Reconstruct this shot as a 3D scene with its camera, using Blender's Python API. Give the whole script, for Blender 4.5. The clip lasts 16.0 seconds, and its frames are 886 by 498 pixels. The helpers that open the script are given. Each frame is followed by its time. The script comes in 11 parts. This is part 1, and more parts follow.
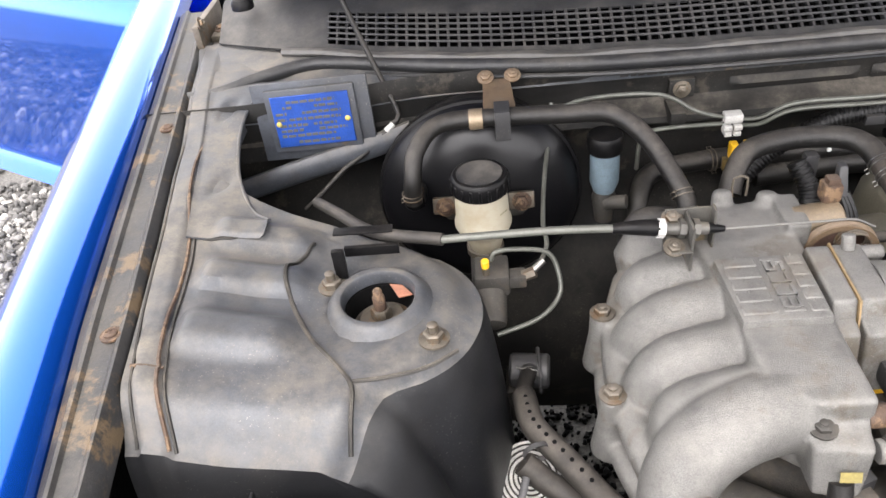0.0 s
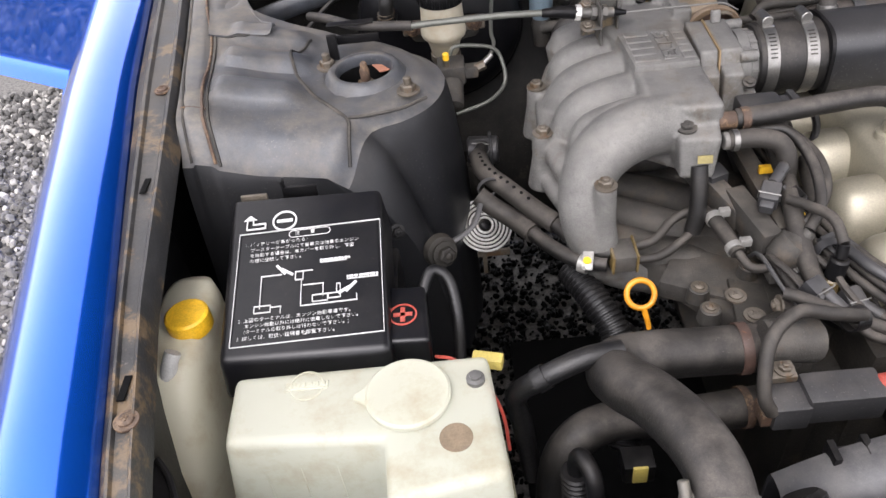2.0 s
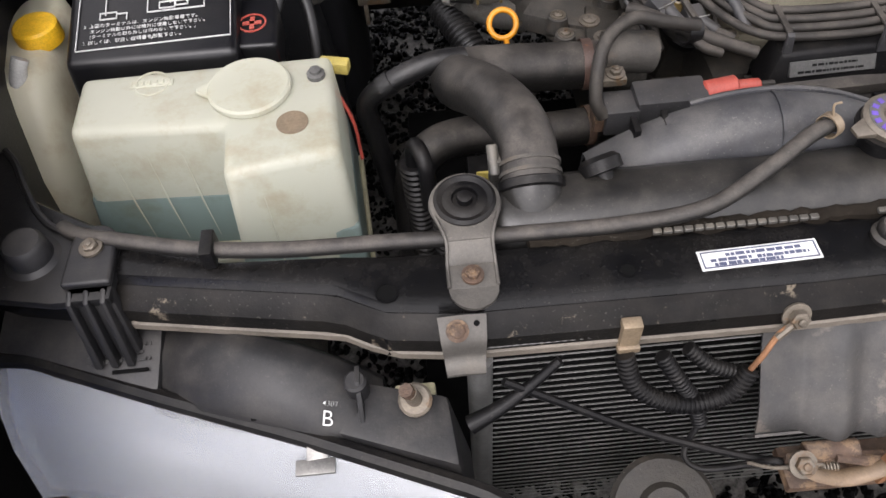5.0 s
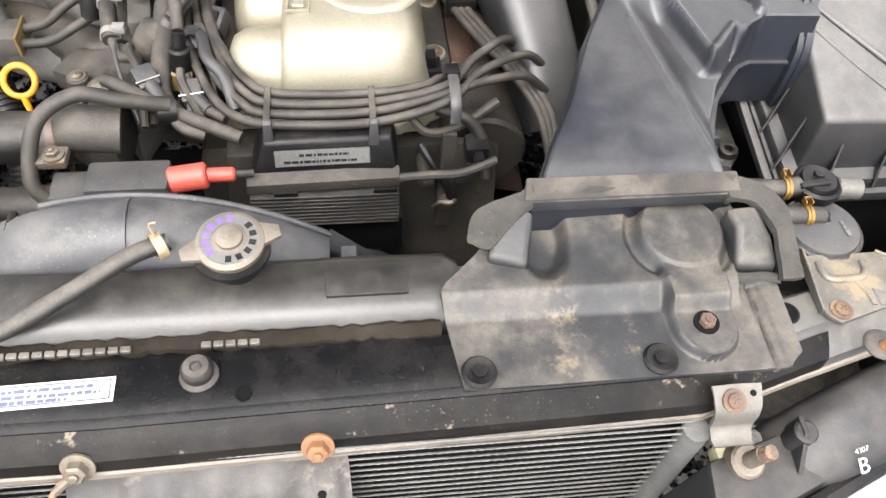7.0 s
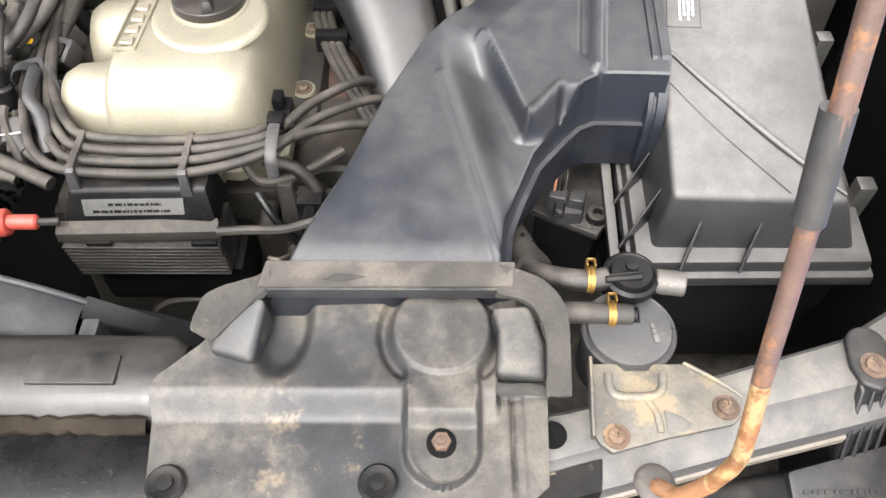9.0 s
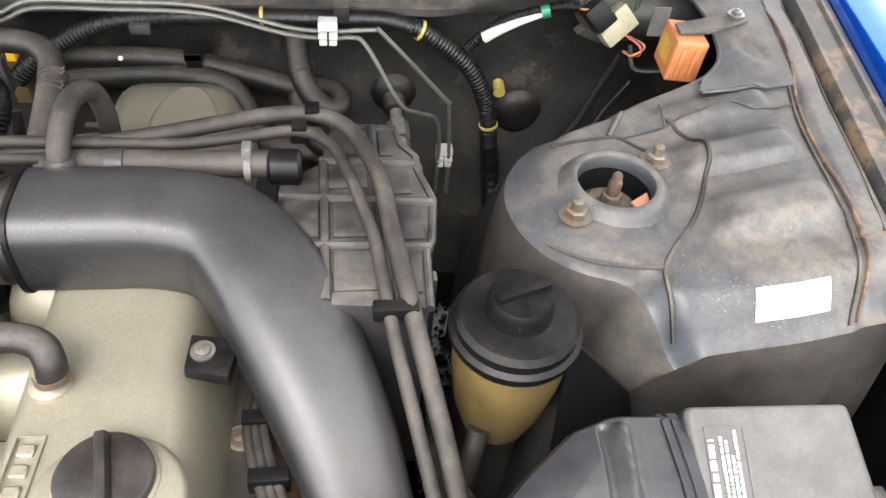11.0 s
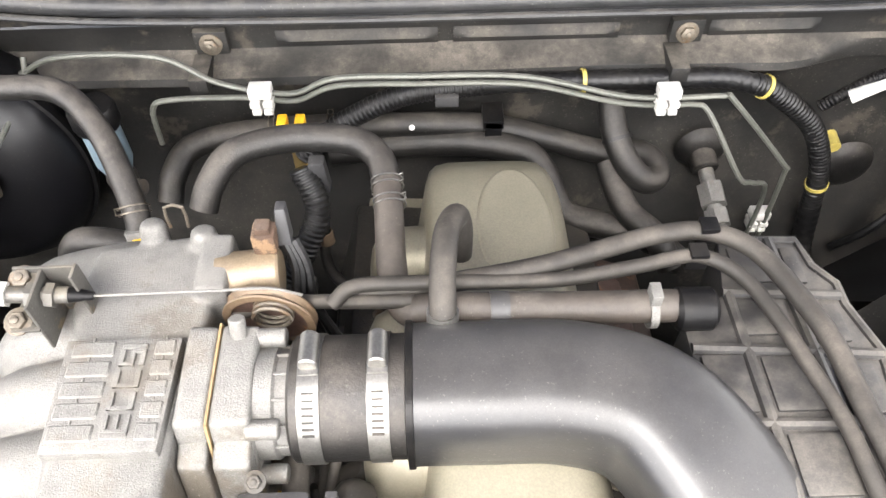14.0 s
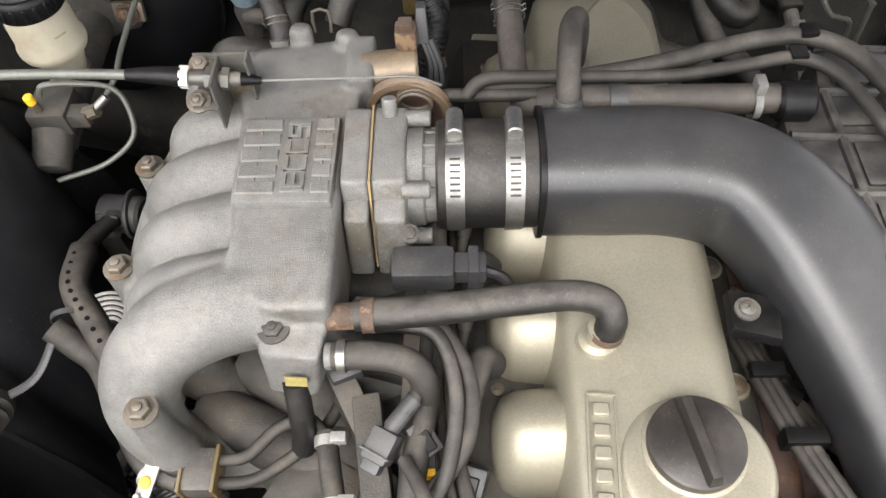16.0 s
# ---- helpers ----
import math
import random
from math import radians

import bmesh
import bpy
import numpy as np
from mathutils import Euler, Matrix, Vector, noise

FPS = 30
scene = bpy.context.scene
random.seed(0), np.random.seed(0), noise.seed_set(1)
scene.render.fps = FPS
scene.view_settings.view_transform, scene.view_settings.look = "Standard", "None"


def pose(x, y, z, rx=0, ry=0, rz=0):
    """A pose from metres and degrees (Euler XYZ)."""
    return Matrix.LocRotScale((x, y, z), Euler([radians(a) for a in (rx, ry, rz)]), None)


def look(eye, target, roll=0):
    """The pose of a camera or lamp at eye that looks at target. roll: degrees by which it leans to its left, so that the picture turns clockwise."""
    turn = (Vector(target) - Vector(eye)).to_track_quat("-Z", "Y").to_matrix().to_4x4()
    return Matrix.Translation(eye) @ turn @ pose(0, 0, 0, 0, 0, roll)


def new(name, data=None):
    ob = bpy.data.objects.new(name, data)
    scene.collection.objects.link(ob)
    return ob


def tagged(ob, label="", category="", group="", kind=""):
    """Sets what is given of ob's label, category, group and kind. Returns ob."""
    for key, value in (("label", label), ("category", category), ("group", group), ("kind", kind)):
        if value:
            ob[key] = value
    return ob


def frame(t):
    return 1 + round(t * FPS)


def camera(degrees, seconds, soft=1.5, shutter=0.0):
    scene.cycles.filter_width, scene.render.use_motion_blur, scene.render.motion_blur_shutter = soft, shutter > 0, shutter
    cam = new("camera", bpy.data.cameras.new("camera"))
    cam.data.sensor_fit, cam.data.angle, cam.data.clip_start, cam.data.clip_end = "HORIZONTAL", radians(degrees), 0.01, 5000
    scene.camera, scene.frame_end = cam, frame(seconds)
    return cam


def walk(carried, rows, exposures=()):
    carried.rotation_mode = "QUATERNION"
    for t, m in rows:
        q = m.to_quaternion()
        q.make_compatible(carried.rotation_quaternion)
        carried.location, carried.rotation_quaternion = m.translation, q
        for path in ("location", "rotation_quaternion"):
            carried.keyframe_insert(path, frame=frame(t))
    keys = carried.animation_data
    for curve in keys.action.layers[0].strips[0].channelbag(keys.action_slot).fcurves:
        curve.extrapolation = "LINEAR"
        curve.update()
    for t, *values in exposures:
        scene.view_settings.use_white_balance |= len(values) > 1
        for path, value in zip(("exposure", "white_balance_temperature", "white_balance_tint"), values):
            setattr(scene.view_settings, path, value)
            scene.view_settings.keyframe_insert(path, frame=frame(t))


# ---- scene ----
cam = camera(60.6, 16.0)
PATH = [
    (0, (0.259, 0.306, 1.348), (0.097, 1.879, 0.124), -7.7),
    (0.5, (0.257, 0.172, 1.361), (0.165, 1.765, 0.154), -7.4),
    (1, (0.263, 0.086, 1.344), (0.219, 1.642, 0.088), -7.3),
    (1.5, (0.249, 0.036, 1.334), (0.186, 1.575, 0.058), -6.3),
    (2, (0.249, -0.01, 1.325), (0.171, 1.486, 0.0), -7.4),
    (2.5, (0.257, -0.042, 1.303), (0.169, 1.388, -0.093), -8.8),
    (3, (0.255, -0.071, 1.284), (0.197, 1.274, -0.195), -7.8),
    (3.2, (0.252, -0.085, 1.276), (0.192, 1.215, -0.243), -7.8),
    (5.3, (0.381, -0.129, 1.258), (0.401, 1.044, -0.362), -4.6),
    (5.5, (0.44, -0.132, 1.261), (0.457, 1.039, -0.359), -4.1),
    (6, (0.591, -0.142, 1.266), (0.619, 1.04, -0.346), -1.3),
    (6.5, (0.696, -0.127, 1.263), (0.784, 1.081, -0.328), 1.6),
    (7, (0.766, -0.059, 1.249), (0.985, 1.122, -0.35), 5.6),
    (7.5, (0.858, -0.011, 1.24), (1.142, 1.115, -0.388), 6.7),
    (8, (0.952, 0.004, 1.238), (1.123, 1.147, -0.395), 7.2),
    (8.5, (0.987, 0.016, 1.235), (1.037, 1.171, -0.397), 2.9),
    (9, (1.002, 0.019, 1.244), (1.0, 1.193, -0.375), 0.1),
    (9.5, (0.992, 0.07, 1.267), (0.976, 1.313, -0.3), 0.2),
    (9.6, (1.001, 0.082, 1.277), (0.98, 1.343, -0.275), 0.8),
    (10, (0.974, 0.141, 1.293), (1.061, 1.473, -0.196), 3.5),
    (10.2, (0.966, 0.18, 1.298), (1.103, 1.54, -0.162), 4.8),
    (12.3, (0.916, 0.551, 1.324), (1.244, 1.91, -0.105), 5.4),
    (12.5, (0.906, 0.564, 1.324), (1.222, 1.925, -0.107), 5.2),
    (13, (0.889, 0.579, 1.326), (1.136, 1.922, -0.136), 4.5),
    (13.5, (0.813, 0.576, 1.318), (0.956, 1.88, -0.191), 2.3),
    (14, (0.708, 0.568, 1.327), (0.736, 1.837, -0.219), -0.7),
    (14.5, (0.644, 0.548, 1.334), (0.59, 1.792, -0.232), -3.4),
    (15, (0.636, 0.525, 1.335), (0.569, 1.76, -0.237), -4.1),
    (15.5, (0.635, 0.479, 1.322), (0.563, 1.658, -0.291), -4.1),
    (16, (0.63, 0.439, 1.323), (0.571, 1.546, -0.342), -3.4),
]
EXPOSURES = [(0, 1.35, 6580, 14), (1, 1.17, 6630, 15), (1.5, 1.0, 6550, 16), (3, 0.43, 6180, 18), (5.5, 0.4, 6510, 15), (6, 1.14, 6410, 13), (6.5, 1.66, 6510, 12), (7, 1.72, 6590, 12), (8, 1.79, 6590, 12), (8.5, 1.82, 6590, 11), (9, 1.83, 6590, 11), (9.5, 1.66, 6530, 12), (10, 1.40, 6530, 12), (12.5, 2.22, 6730, 11), (13, 2.32, 6760, 12), (13.5, 2.35, 6760, 12), (14, 2.3, 6660, 12), (14.5, 1.90, 6610, 11), (15, 1.84, 6610, 11), (16, 1.27, 6590, 11)]
walk(cam, [(t, look(eye, target, roll)) for t, eye, target, roll in PATH], exposures=EXPOSURES)

# ---- world, sun and exposure ----
world = bpy.data.worlds.new("world")
scene.world = world
world.use_nodes = True
wn, wl = world.node_tree.nodes, world.node_tree.links
sky = wn.new("ShaderNodeTexSky")
sky.sky_type = "NISHITA"
sky.sun_disc = False
sky.sun_elevation = radians(60)
sky.sun_rotation = radians(200)
sky.air_density, sky.dust_density, sky.ozone_density = 1.0, 2.0, 0.6
bw = wn.new("ShaderNodeHueSaturation")
bw.inputs["Saturation"].default_value = 0.05
bw.inputs["Value"].default_value = 2.8
wl.new(sky.outputs[0], bw.inputs["Color"])
wl.new(bw.outputs[0], wn["Background"].inputs[0])
wn["Background"].inputs[1].default_value = 0.15
sun_data = bpy.data.lights.new("sun", "SUN")
sun_data.energy, sun_data.angle, sun_data.color = 0.9, radians(35), (1.0, 0.965, 0.91)
sun_lamp = new("sun", sun_data)
sun_lamp.matrix_world = look((0.05, -0.95, 3.6), (0.66, 0.6, 0.8))

# ---- building tools ----
CENTRE = 0.666


def mirrored(x):
    return 2 * CENTRE - x


def lerp(a, b, k):
    return a + (b - a) * k


def table(x, rows):
    """Piecewise linear value of rows (x, value, ...) at x."""
    if x <= rows[0][0]:
        return rows[0][1:] if len(rows[0]) > 2 else rows[0][1]
    for p, q in zip(rows, rows[1:]):
        if x <= q[0]:
            k = (x - p[0]) / (q[0] - p[0])
            v = [lerp(a, b, k) for a, b in zip(p[1:], q[1:])]
            return v if len(v) > 1 else v[0]
    return rows[-1][1:] if len(rows[-1]) > 2 else rows[-1][1]


def smooth(k):
    k = min(1, max(0, k))
    return k * k * (3 - 2 * k)


def to_object(name, bm, material, angle=38):
    bmesh.ops.recalc_face_normals(bm, faces=bm.faces)
    me = bpy.data.meshes.new(name)
    for f in bm.faces:
        f.smooth = True
    bm.to_mesh(me)
    bm.free()
    me.set_sharp_from_angle(angle=radians(angle))
    me.materials.append(material)
    return new(name, me)


BASES = {}


def thing(name, base, label, category, group="", kind=""):
    """An Empty at the base of a thing that has parts."""
    ob = new(name)
    ob.location = base
    ob.empty_display_size = 0.02
    BASES[ob.name] = Vector(base)
    return tagged(ob, label, category, group, kind)


def part(name, bm, material, parent, label="", angle=38):
    ob = to_object(name, bm, material, angle)
    ob.parent = parent
    ob.matrix_parent_inverse = Matrix.Translation(-BASES.get(parent.name, Vector((0, 0, 0))))
    return tagged(ob, label)


def solo(name, bm, material, label, category, group="", kind="", angle=38):
    return tagged(to_object(name, bm, material, angle), label, category, group, kind)


def fused(ob, voxel, soft=5):
    """Fuses overlapping closed forms into one casting with soft fillets."""
    m = ob.modifiers.new("fuse", "REMESH")
    m.mode, m.voxel_size, m.use_smooth_shade = "VOXEL", voxel, True
    s = ob.modifiers.new("soft", "SMOOTH")
    s.iterations, s.factor = soft, 0.5
    return ob


def structure(name, bm, material, label="", angle=38):
    return tagged(to_object(name, bm, material, angle), label, name.split("_")[0], "", "structure")


def bevel(bm, width, seg=2, verts=None):
    if width > 0:
        edges = [e for e in bm.edges if len(e.link_faces) == 2 and e.calc_face_angle(0) > 0.5]
        if verts is not None:
            edges = [e for e in edges if e.verts[0] in verts and e.verts[1] in verts]
        bmesh.ops.bevel(bm, geom=edges, offset=width, segments=seg, profile=0.6, affect="EDGES", clamp_overlap=True)


def add(bm, other, m=None):
    """Append another bmesh, which is used up."""
    if m is not None:
        bmesh.ops.transform(other, matrix=m, verts=other.verts)
    me = bpy.data.meshes.new("join")
    other.to_mesh(me)
    other.free()
    bm.from_mesh(me)
    bpy.data.meshes.remove(me)
    return bm


def block(x0, x1, y0, y1, z0, z1, bev=0.002, seg=2, m=None):
    bm = bmesh.new()
    bmesh.ops.create_cube(bm, size=1, matrix=Matrix.LocRotScale(((x0 + x1) / 2, (y0 + y1) / 2, (z0 + z1) / 2), None, (abs(x1 - x0), abs(y1 - y0), abs(z1 - z0))))
    bevel(bm, bev, seg)
    if m is not None:
        bmesh.ops.transform(bm, matrix=m, verts=bm.verts)
    return bm


def prism(points, z0, z1, bev=0.002, seg=2, m=None, taper=1.0):
    """A plan outline raised from z0 to z1."""
    bm = bmesh.new()
    cx = sum(p[0] for p in points) / len(points)
    cy = sum(p[1] for p in points) / len(points)
    lo = [bm.verts.new((p[0], p[1], z0)) for p in points]
    hi = [bm.verts.new((cx + (p[0] - cx) * taper, cy + (p[1] - cy) * taper, z1)) for p in points]
    n = len(points)
    bm.faces.new(lo[::-1])
    bm.faces.new(hi)
    for i in range(n):
        bm.faces.new((lo[i], lo[(i + 1) % n], hi[(i + 1) % n], hi[i]))
    bmesh.ops.recalc_face_normals(bm, faces=bm.faces)
    bevel(bm, bev, seg)
    if m is not None:
        bmesh.ops.transform(bm, matrix=m, verts=bm.verts)
    return bm


def hull(corners_low, corners_high, bev=0.002, seg=2):
    """A solid between two loops of 3D corners."""
    bm = bmesh.new()
    lo = [bm.verts.new(p) for p in corners_low]
    hi = [bm.verts.new(p) for p in corners_high]
    n = len(lo)
    bm.faces.new(lo[::-1])
    bm.faces.new(hi)
    for i in range(n):
        bm.faces.new((lo[i], lo[(i + 1) % n], hi[(i + 1) % n], hi[i]))
    bmesh.ops.recalc_face_normals(bm, faces=bm.faces)
    bevel(bm, bev, seg)
    return bm


def loft(rings, cap=True, closed=True):
    bm = bmesh.new()
    rows = [[bm.verts.new(p) for p in ring] for ring in rings]
    n = len(rows[0])
    for a, b in zip(rows, rows[1:]):
        for i in range(n if closed else n - 1):
            j = (i + 1) % n
            bm.faces.new((a[i], a[j], b[j], b[i]))
    if cap and closed:
        bm.faces.new(rows[0][::-1])
        bm.faces.new(rows[-1])
    return bm


def sheet(f, us, vs, thick=0.0):
    """A surface f(u, v), given thickness below it."""
    bm = bmesh.new()
    rows = [[bm.verts.new(f(u, v)) for u in us] for v in vs]
    for a, b in zip(rows, rows[1:]):
        for i in range(len(us) - 1):
            bm.faces.new((a[i], a[i + 1], b[i + 1], b[i]))
    bmesh.ops.recalc_face_normals(bm, faces=bm.faces)
    if sum(fc.normal.z for fc in bm.faces) < 0:
        bmesh.ops.reverse_faces(bm, faces=bm.faces)
    if thick:
        bmesh.ops.solidify(bm, geom=bm.faces, thickness=thick)
    return bm


def spread(a, b, n):
    return [a + (b - a) * i / (n - 1) for i in range(n)]


def spline(points, steps=8):
    """A smooth curve through points (Catmull-Rom)."""
    p = [Vector(q) for q in points]
    if len(p) < 3:
        return [p[0].lerp(p[-1], i / 3) for i in range(4)]
    p = [p[0] * 2 - p[1]] + p + [p[-1] * 2 - p[-2]]
    out = []
    for i in range(1, len(p) - 2):
        a, b, c, d = p[i - 1:i + 3]
        for s in range(steps):
            t = s / steps
            out.append(0.5 * (2 * b + (c - a) * t + (2 * a - 5 * b + 4 * c - d) * t * t + (3 * b - a - 3 * c + d) * t ** 3))
    out.append(p[-2])
    return out


def tube(points, r, n=12, steps=8, straight=False, flat=1.0, ribs=0.0, pitch=0.0, sag=0.0):
    """A hose or wire along points. r: a radius, or one for each point. ribs: depth of corrugations of the given pitch."""
    pts = [Vector(q) for q in points] if straight else spline(points, steps)
    if ribs:
        length = sum((b - a).length for a, b in zip(pts, pts[1:]))
        count = max(8, int(length / pitch * 4))
        fine, acc, k = [], 0.0, 0
        seg = [(b - a).length for a, b in zip(pts, pts[1:])]
        for i in range(count + 1):
            s = length * i / count
            while k < len(seg) - 1 and acc + seg[k] < s:
                acc += seg[k]
                k += 1
            fine.append(pts[k].lerp(pts[k + 1], min(1, max(0, (s - acc) / max(seg[k], 1e-9)))))
        pts = fine
    m = len(pts)
    if isinstance(r, (int, float)):
        rad = [r] * m
    else:
        rad = [table(i / (m - 1), [(j / (len(r) - 1), v) for j, v in enumerate(r)]) for i in range(m)]
    if ribs:
        rad = [v + (ribs if i % 4 in (1, 2) else 0) for i, v in enumerate(rad)]
    rings = []
    up = None
    for i, p in enumerate(pts):
        d = (pts[min(i + 1, m - 1)] - pts[max(i - 1, 0)]).normalized()
        if up is None:
            up = Vector((0, 0, 1)) if abs(d.z) < 0.9 else Vector((0, 1, 0))
        side = d.cross(up).normalized()
        up = side.cross(d).normalized()
        rings.append([p + (side * math.cos(a) + up * math.sin(a) * flat) * rad[i] for a in (2 * math.pi * j / n for j in range(n))])
    return loft(rings)


def lathe(profile, m=None, n=24, cap=True):
    """Profile rows (radius, height) turned about z."""
    rings = [[(max(r, 1e-5) * math.cos(2 * math.pi * j / n), max(r, 1e-5) * math.sin(2 * math.pi * j / n), z) for j in range(n)] for r, z in profile]
    bm = loft(rings, cap and profile[0] != profile[-1])
    if m is not None:
        bmesh.ops.transform(bm, matrix=m, verts=bm.verts)
    return bm


def axis(at, way):
    """A pose with its z along way."""
    return Matrix.Translation(at) @ Vector(way).to_track_quat("Z", "Y").to_matrix().to_4x4()


def rod(a, b, r, n=16, bev=0.0):
    a, b = Vector(a), Vector(b)
    h = (b - a).length
    prof = [(r, 0), (r, h)] if not bev else [(r - bev, 0), (r, bev), (r, h - bev), (r - bev, h)]
    return lathe(prof, axis(a, b - a), n)


def hex_bolt(at, way=(0, 0, 1), r=0.007, h=0.006, washer=True):
    """A hexagon-headed bolt with a washer and a domed top."""
    m = axis(at, way)
    bm = lathe([(r, 0), (r, h * 0.85), (r * 0.82, h)], m, 6)
    if washer:
        add(bm, lathe([(r * 1.5, -0.001), (r * 1.5, 0.001), (r * 1.1, 0.0015)], m, 16))
    add(bm, lathe([(r * 0.45, h * 0.9), (r * 0.45, h * 1.2), (r * 0.3, h * 1.3)], m, 10))
    return bm


def screw(at, way=(0, 0, 1), r=0.007):
    """A pan head with a cross slot."""
    m = axis(at, way)
    bm = lathe([(r * 1.5, -0.001), (r * 1.5, 0.001), (r, 0.0012), (r * 0.95, 0.003), (r * 0.6, 0.0042), (0.0, 0.0046)], m, 18)
    for turn in (0.5, 2.07):
        add(bm, block(-r * 0.5, r * 0.5, -0.0006, 0.0006, 0.003, 0.0052, 0), m @ Matrix.Rotation(turn, 4, "Z"))
    return bm


def band(points_at, way, r, width, t=0.0012, n=24):
    """A flat ring clamp about an axis."""
    return lathe([(r, -width / 2), (r + t, -width / 2), (r + t, width / 2), (r, width / 2), (r, -width / 2)], axis(points_at, way), n)


def wire_clamp(at, way, r):
    """A spring clamp of two thin wires with squared lugs."""
    m = axis(at, way)
    bm = bmesh.new()
    for dz in (-0.0028, 0.0028):
        add(bm, lathe([(r, dz - 0.0006), (r + 0.0013, dz - 0.0006), (r + 0.0013, dz + 0.0006), (r, dz + 0.0006), (r, dz - 0.0006)], m, 28))
    for s in (-1, 1):
        add(bm, tube([(s * (r - 0.001), 0, -0.0028), (s * (r + 0.005), 0, -0.0028), (s * (r + 0.005), 0, 0.0028), (s * (r - 0.001), 0, 0.0028)], 0.0007, 6, 1, True), m @ Matrix.Rotation(0.7, 4, "Z"))
    return bm


def lettering(body, size, m, depth=0.0003):
    """Words as a mesh, laid in the plane of m."""
    cu = bpy.data.curves.new("words", "FONT")
    cu.body, cu.size, cu.extrude, cu.align_x, cu.align_y = body, size, depth, "LEFT", "BOTTOM"
    cu.offset = -0.00024
    ob = new("words", cu)
    bpy.context.view_layer.update()
    me = bpy.data.meshes.new_from_object(ob.evaluated_get(bpy.context.evaluated_depsgraph_get()))
    bpy.data.objects.remove(ob)
    bm = bmesh.new()
    bm.from_mesh(me)
    bpy.data.meshes.remove(me)
    bmesh.ops.transform(bm, matrix=m, verts=bm.verts)
    return bm


def bars(rows, m, height=0.002, depth=0.0004, seed=1):
    """Unreadable print: rows (x, y, length) as short bars."""
    rng = random.Random(seed)
    bm = bmesh.new()
    for x, y, length in rows:
        at = x
        while at < x + length:
            w = min(rng.uniform(0.6, 2.4) * height, x + length - at)
            add(bm, block(at, at + w, y, y + height * rng.uniform(0.8, 1.0), 0, depth, 0), m)
            at += w + height * rng.uniform(0.25, 0.6)
    return bm


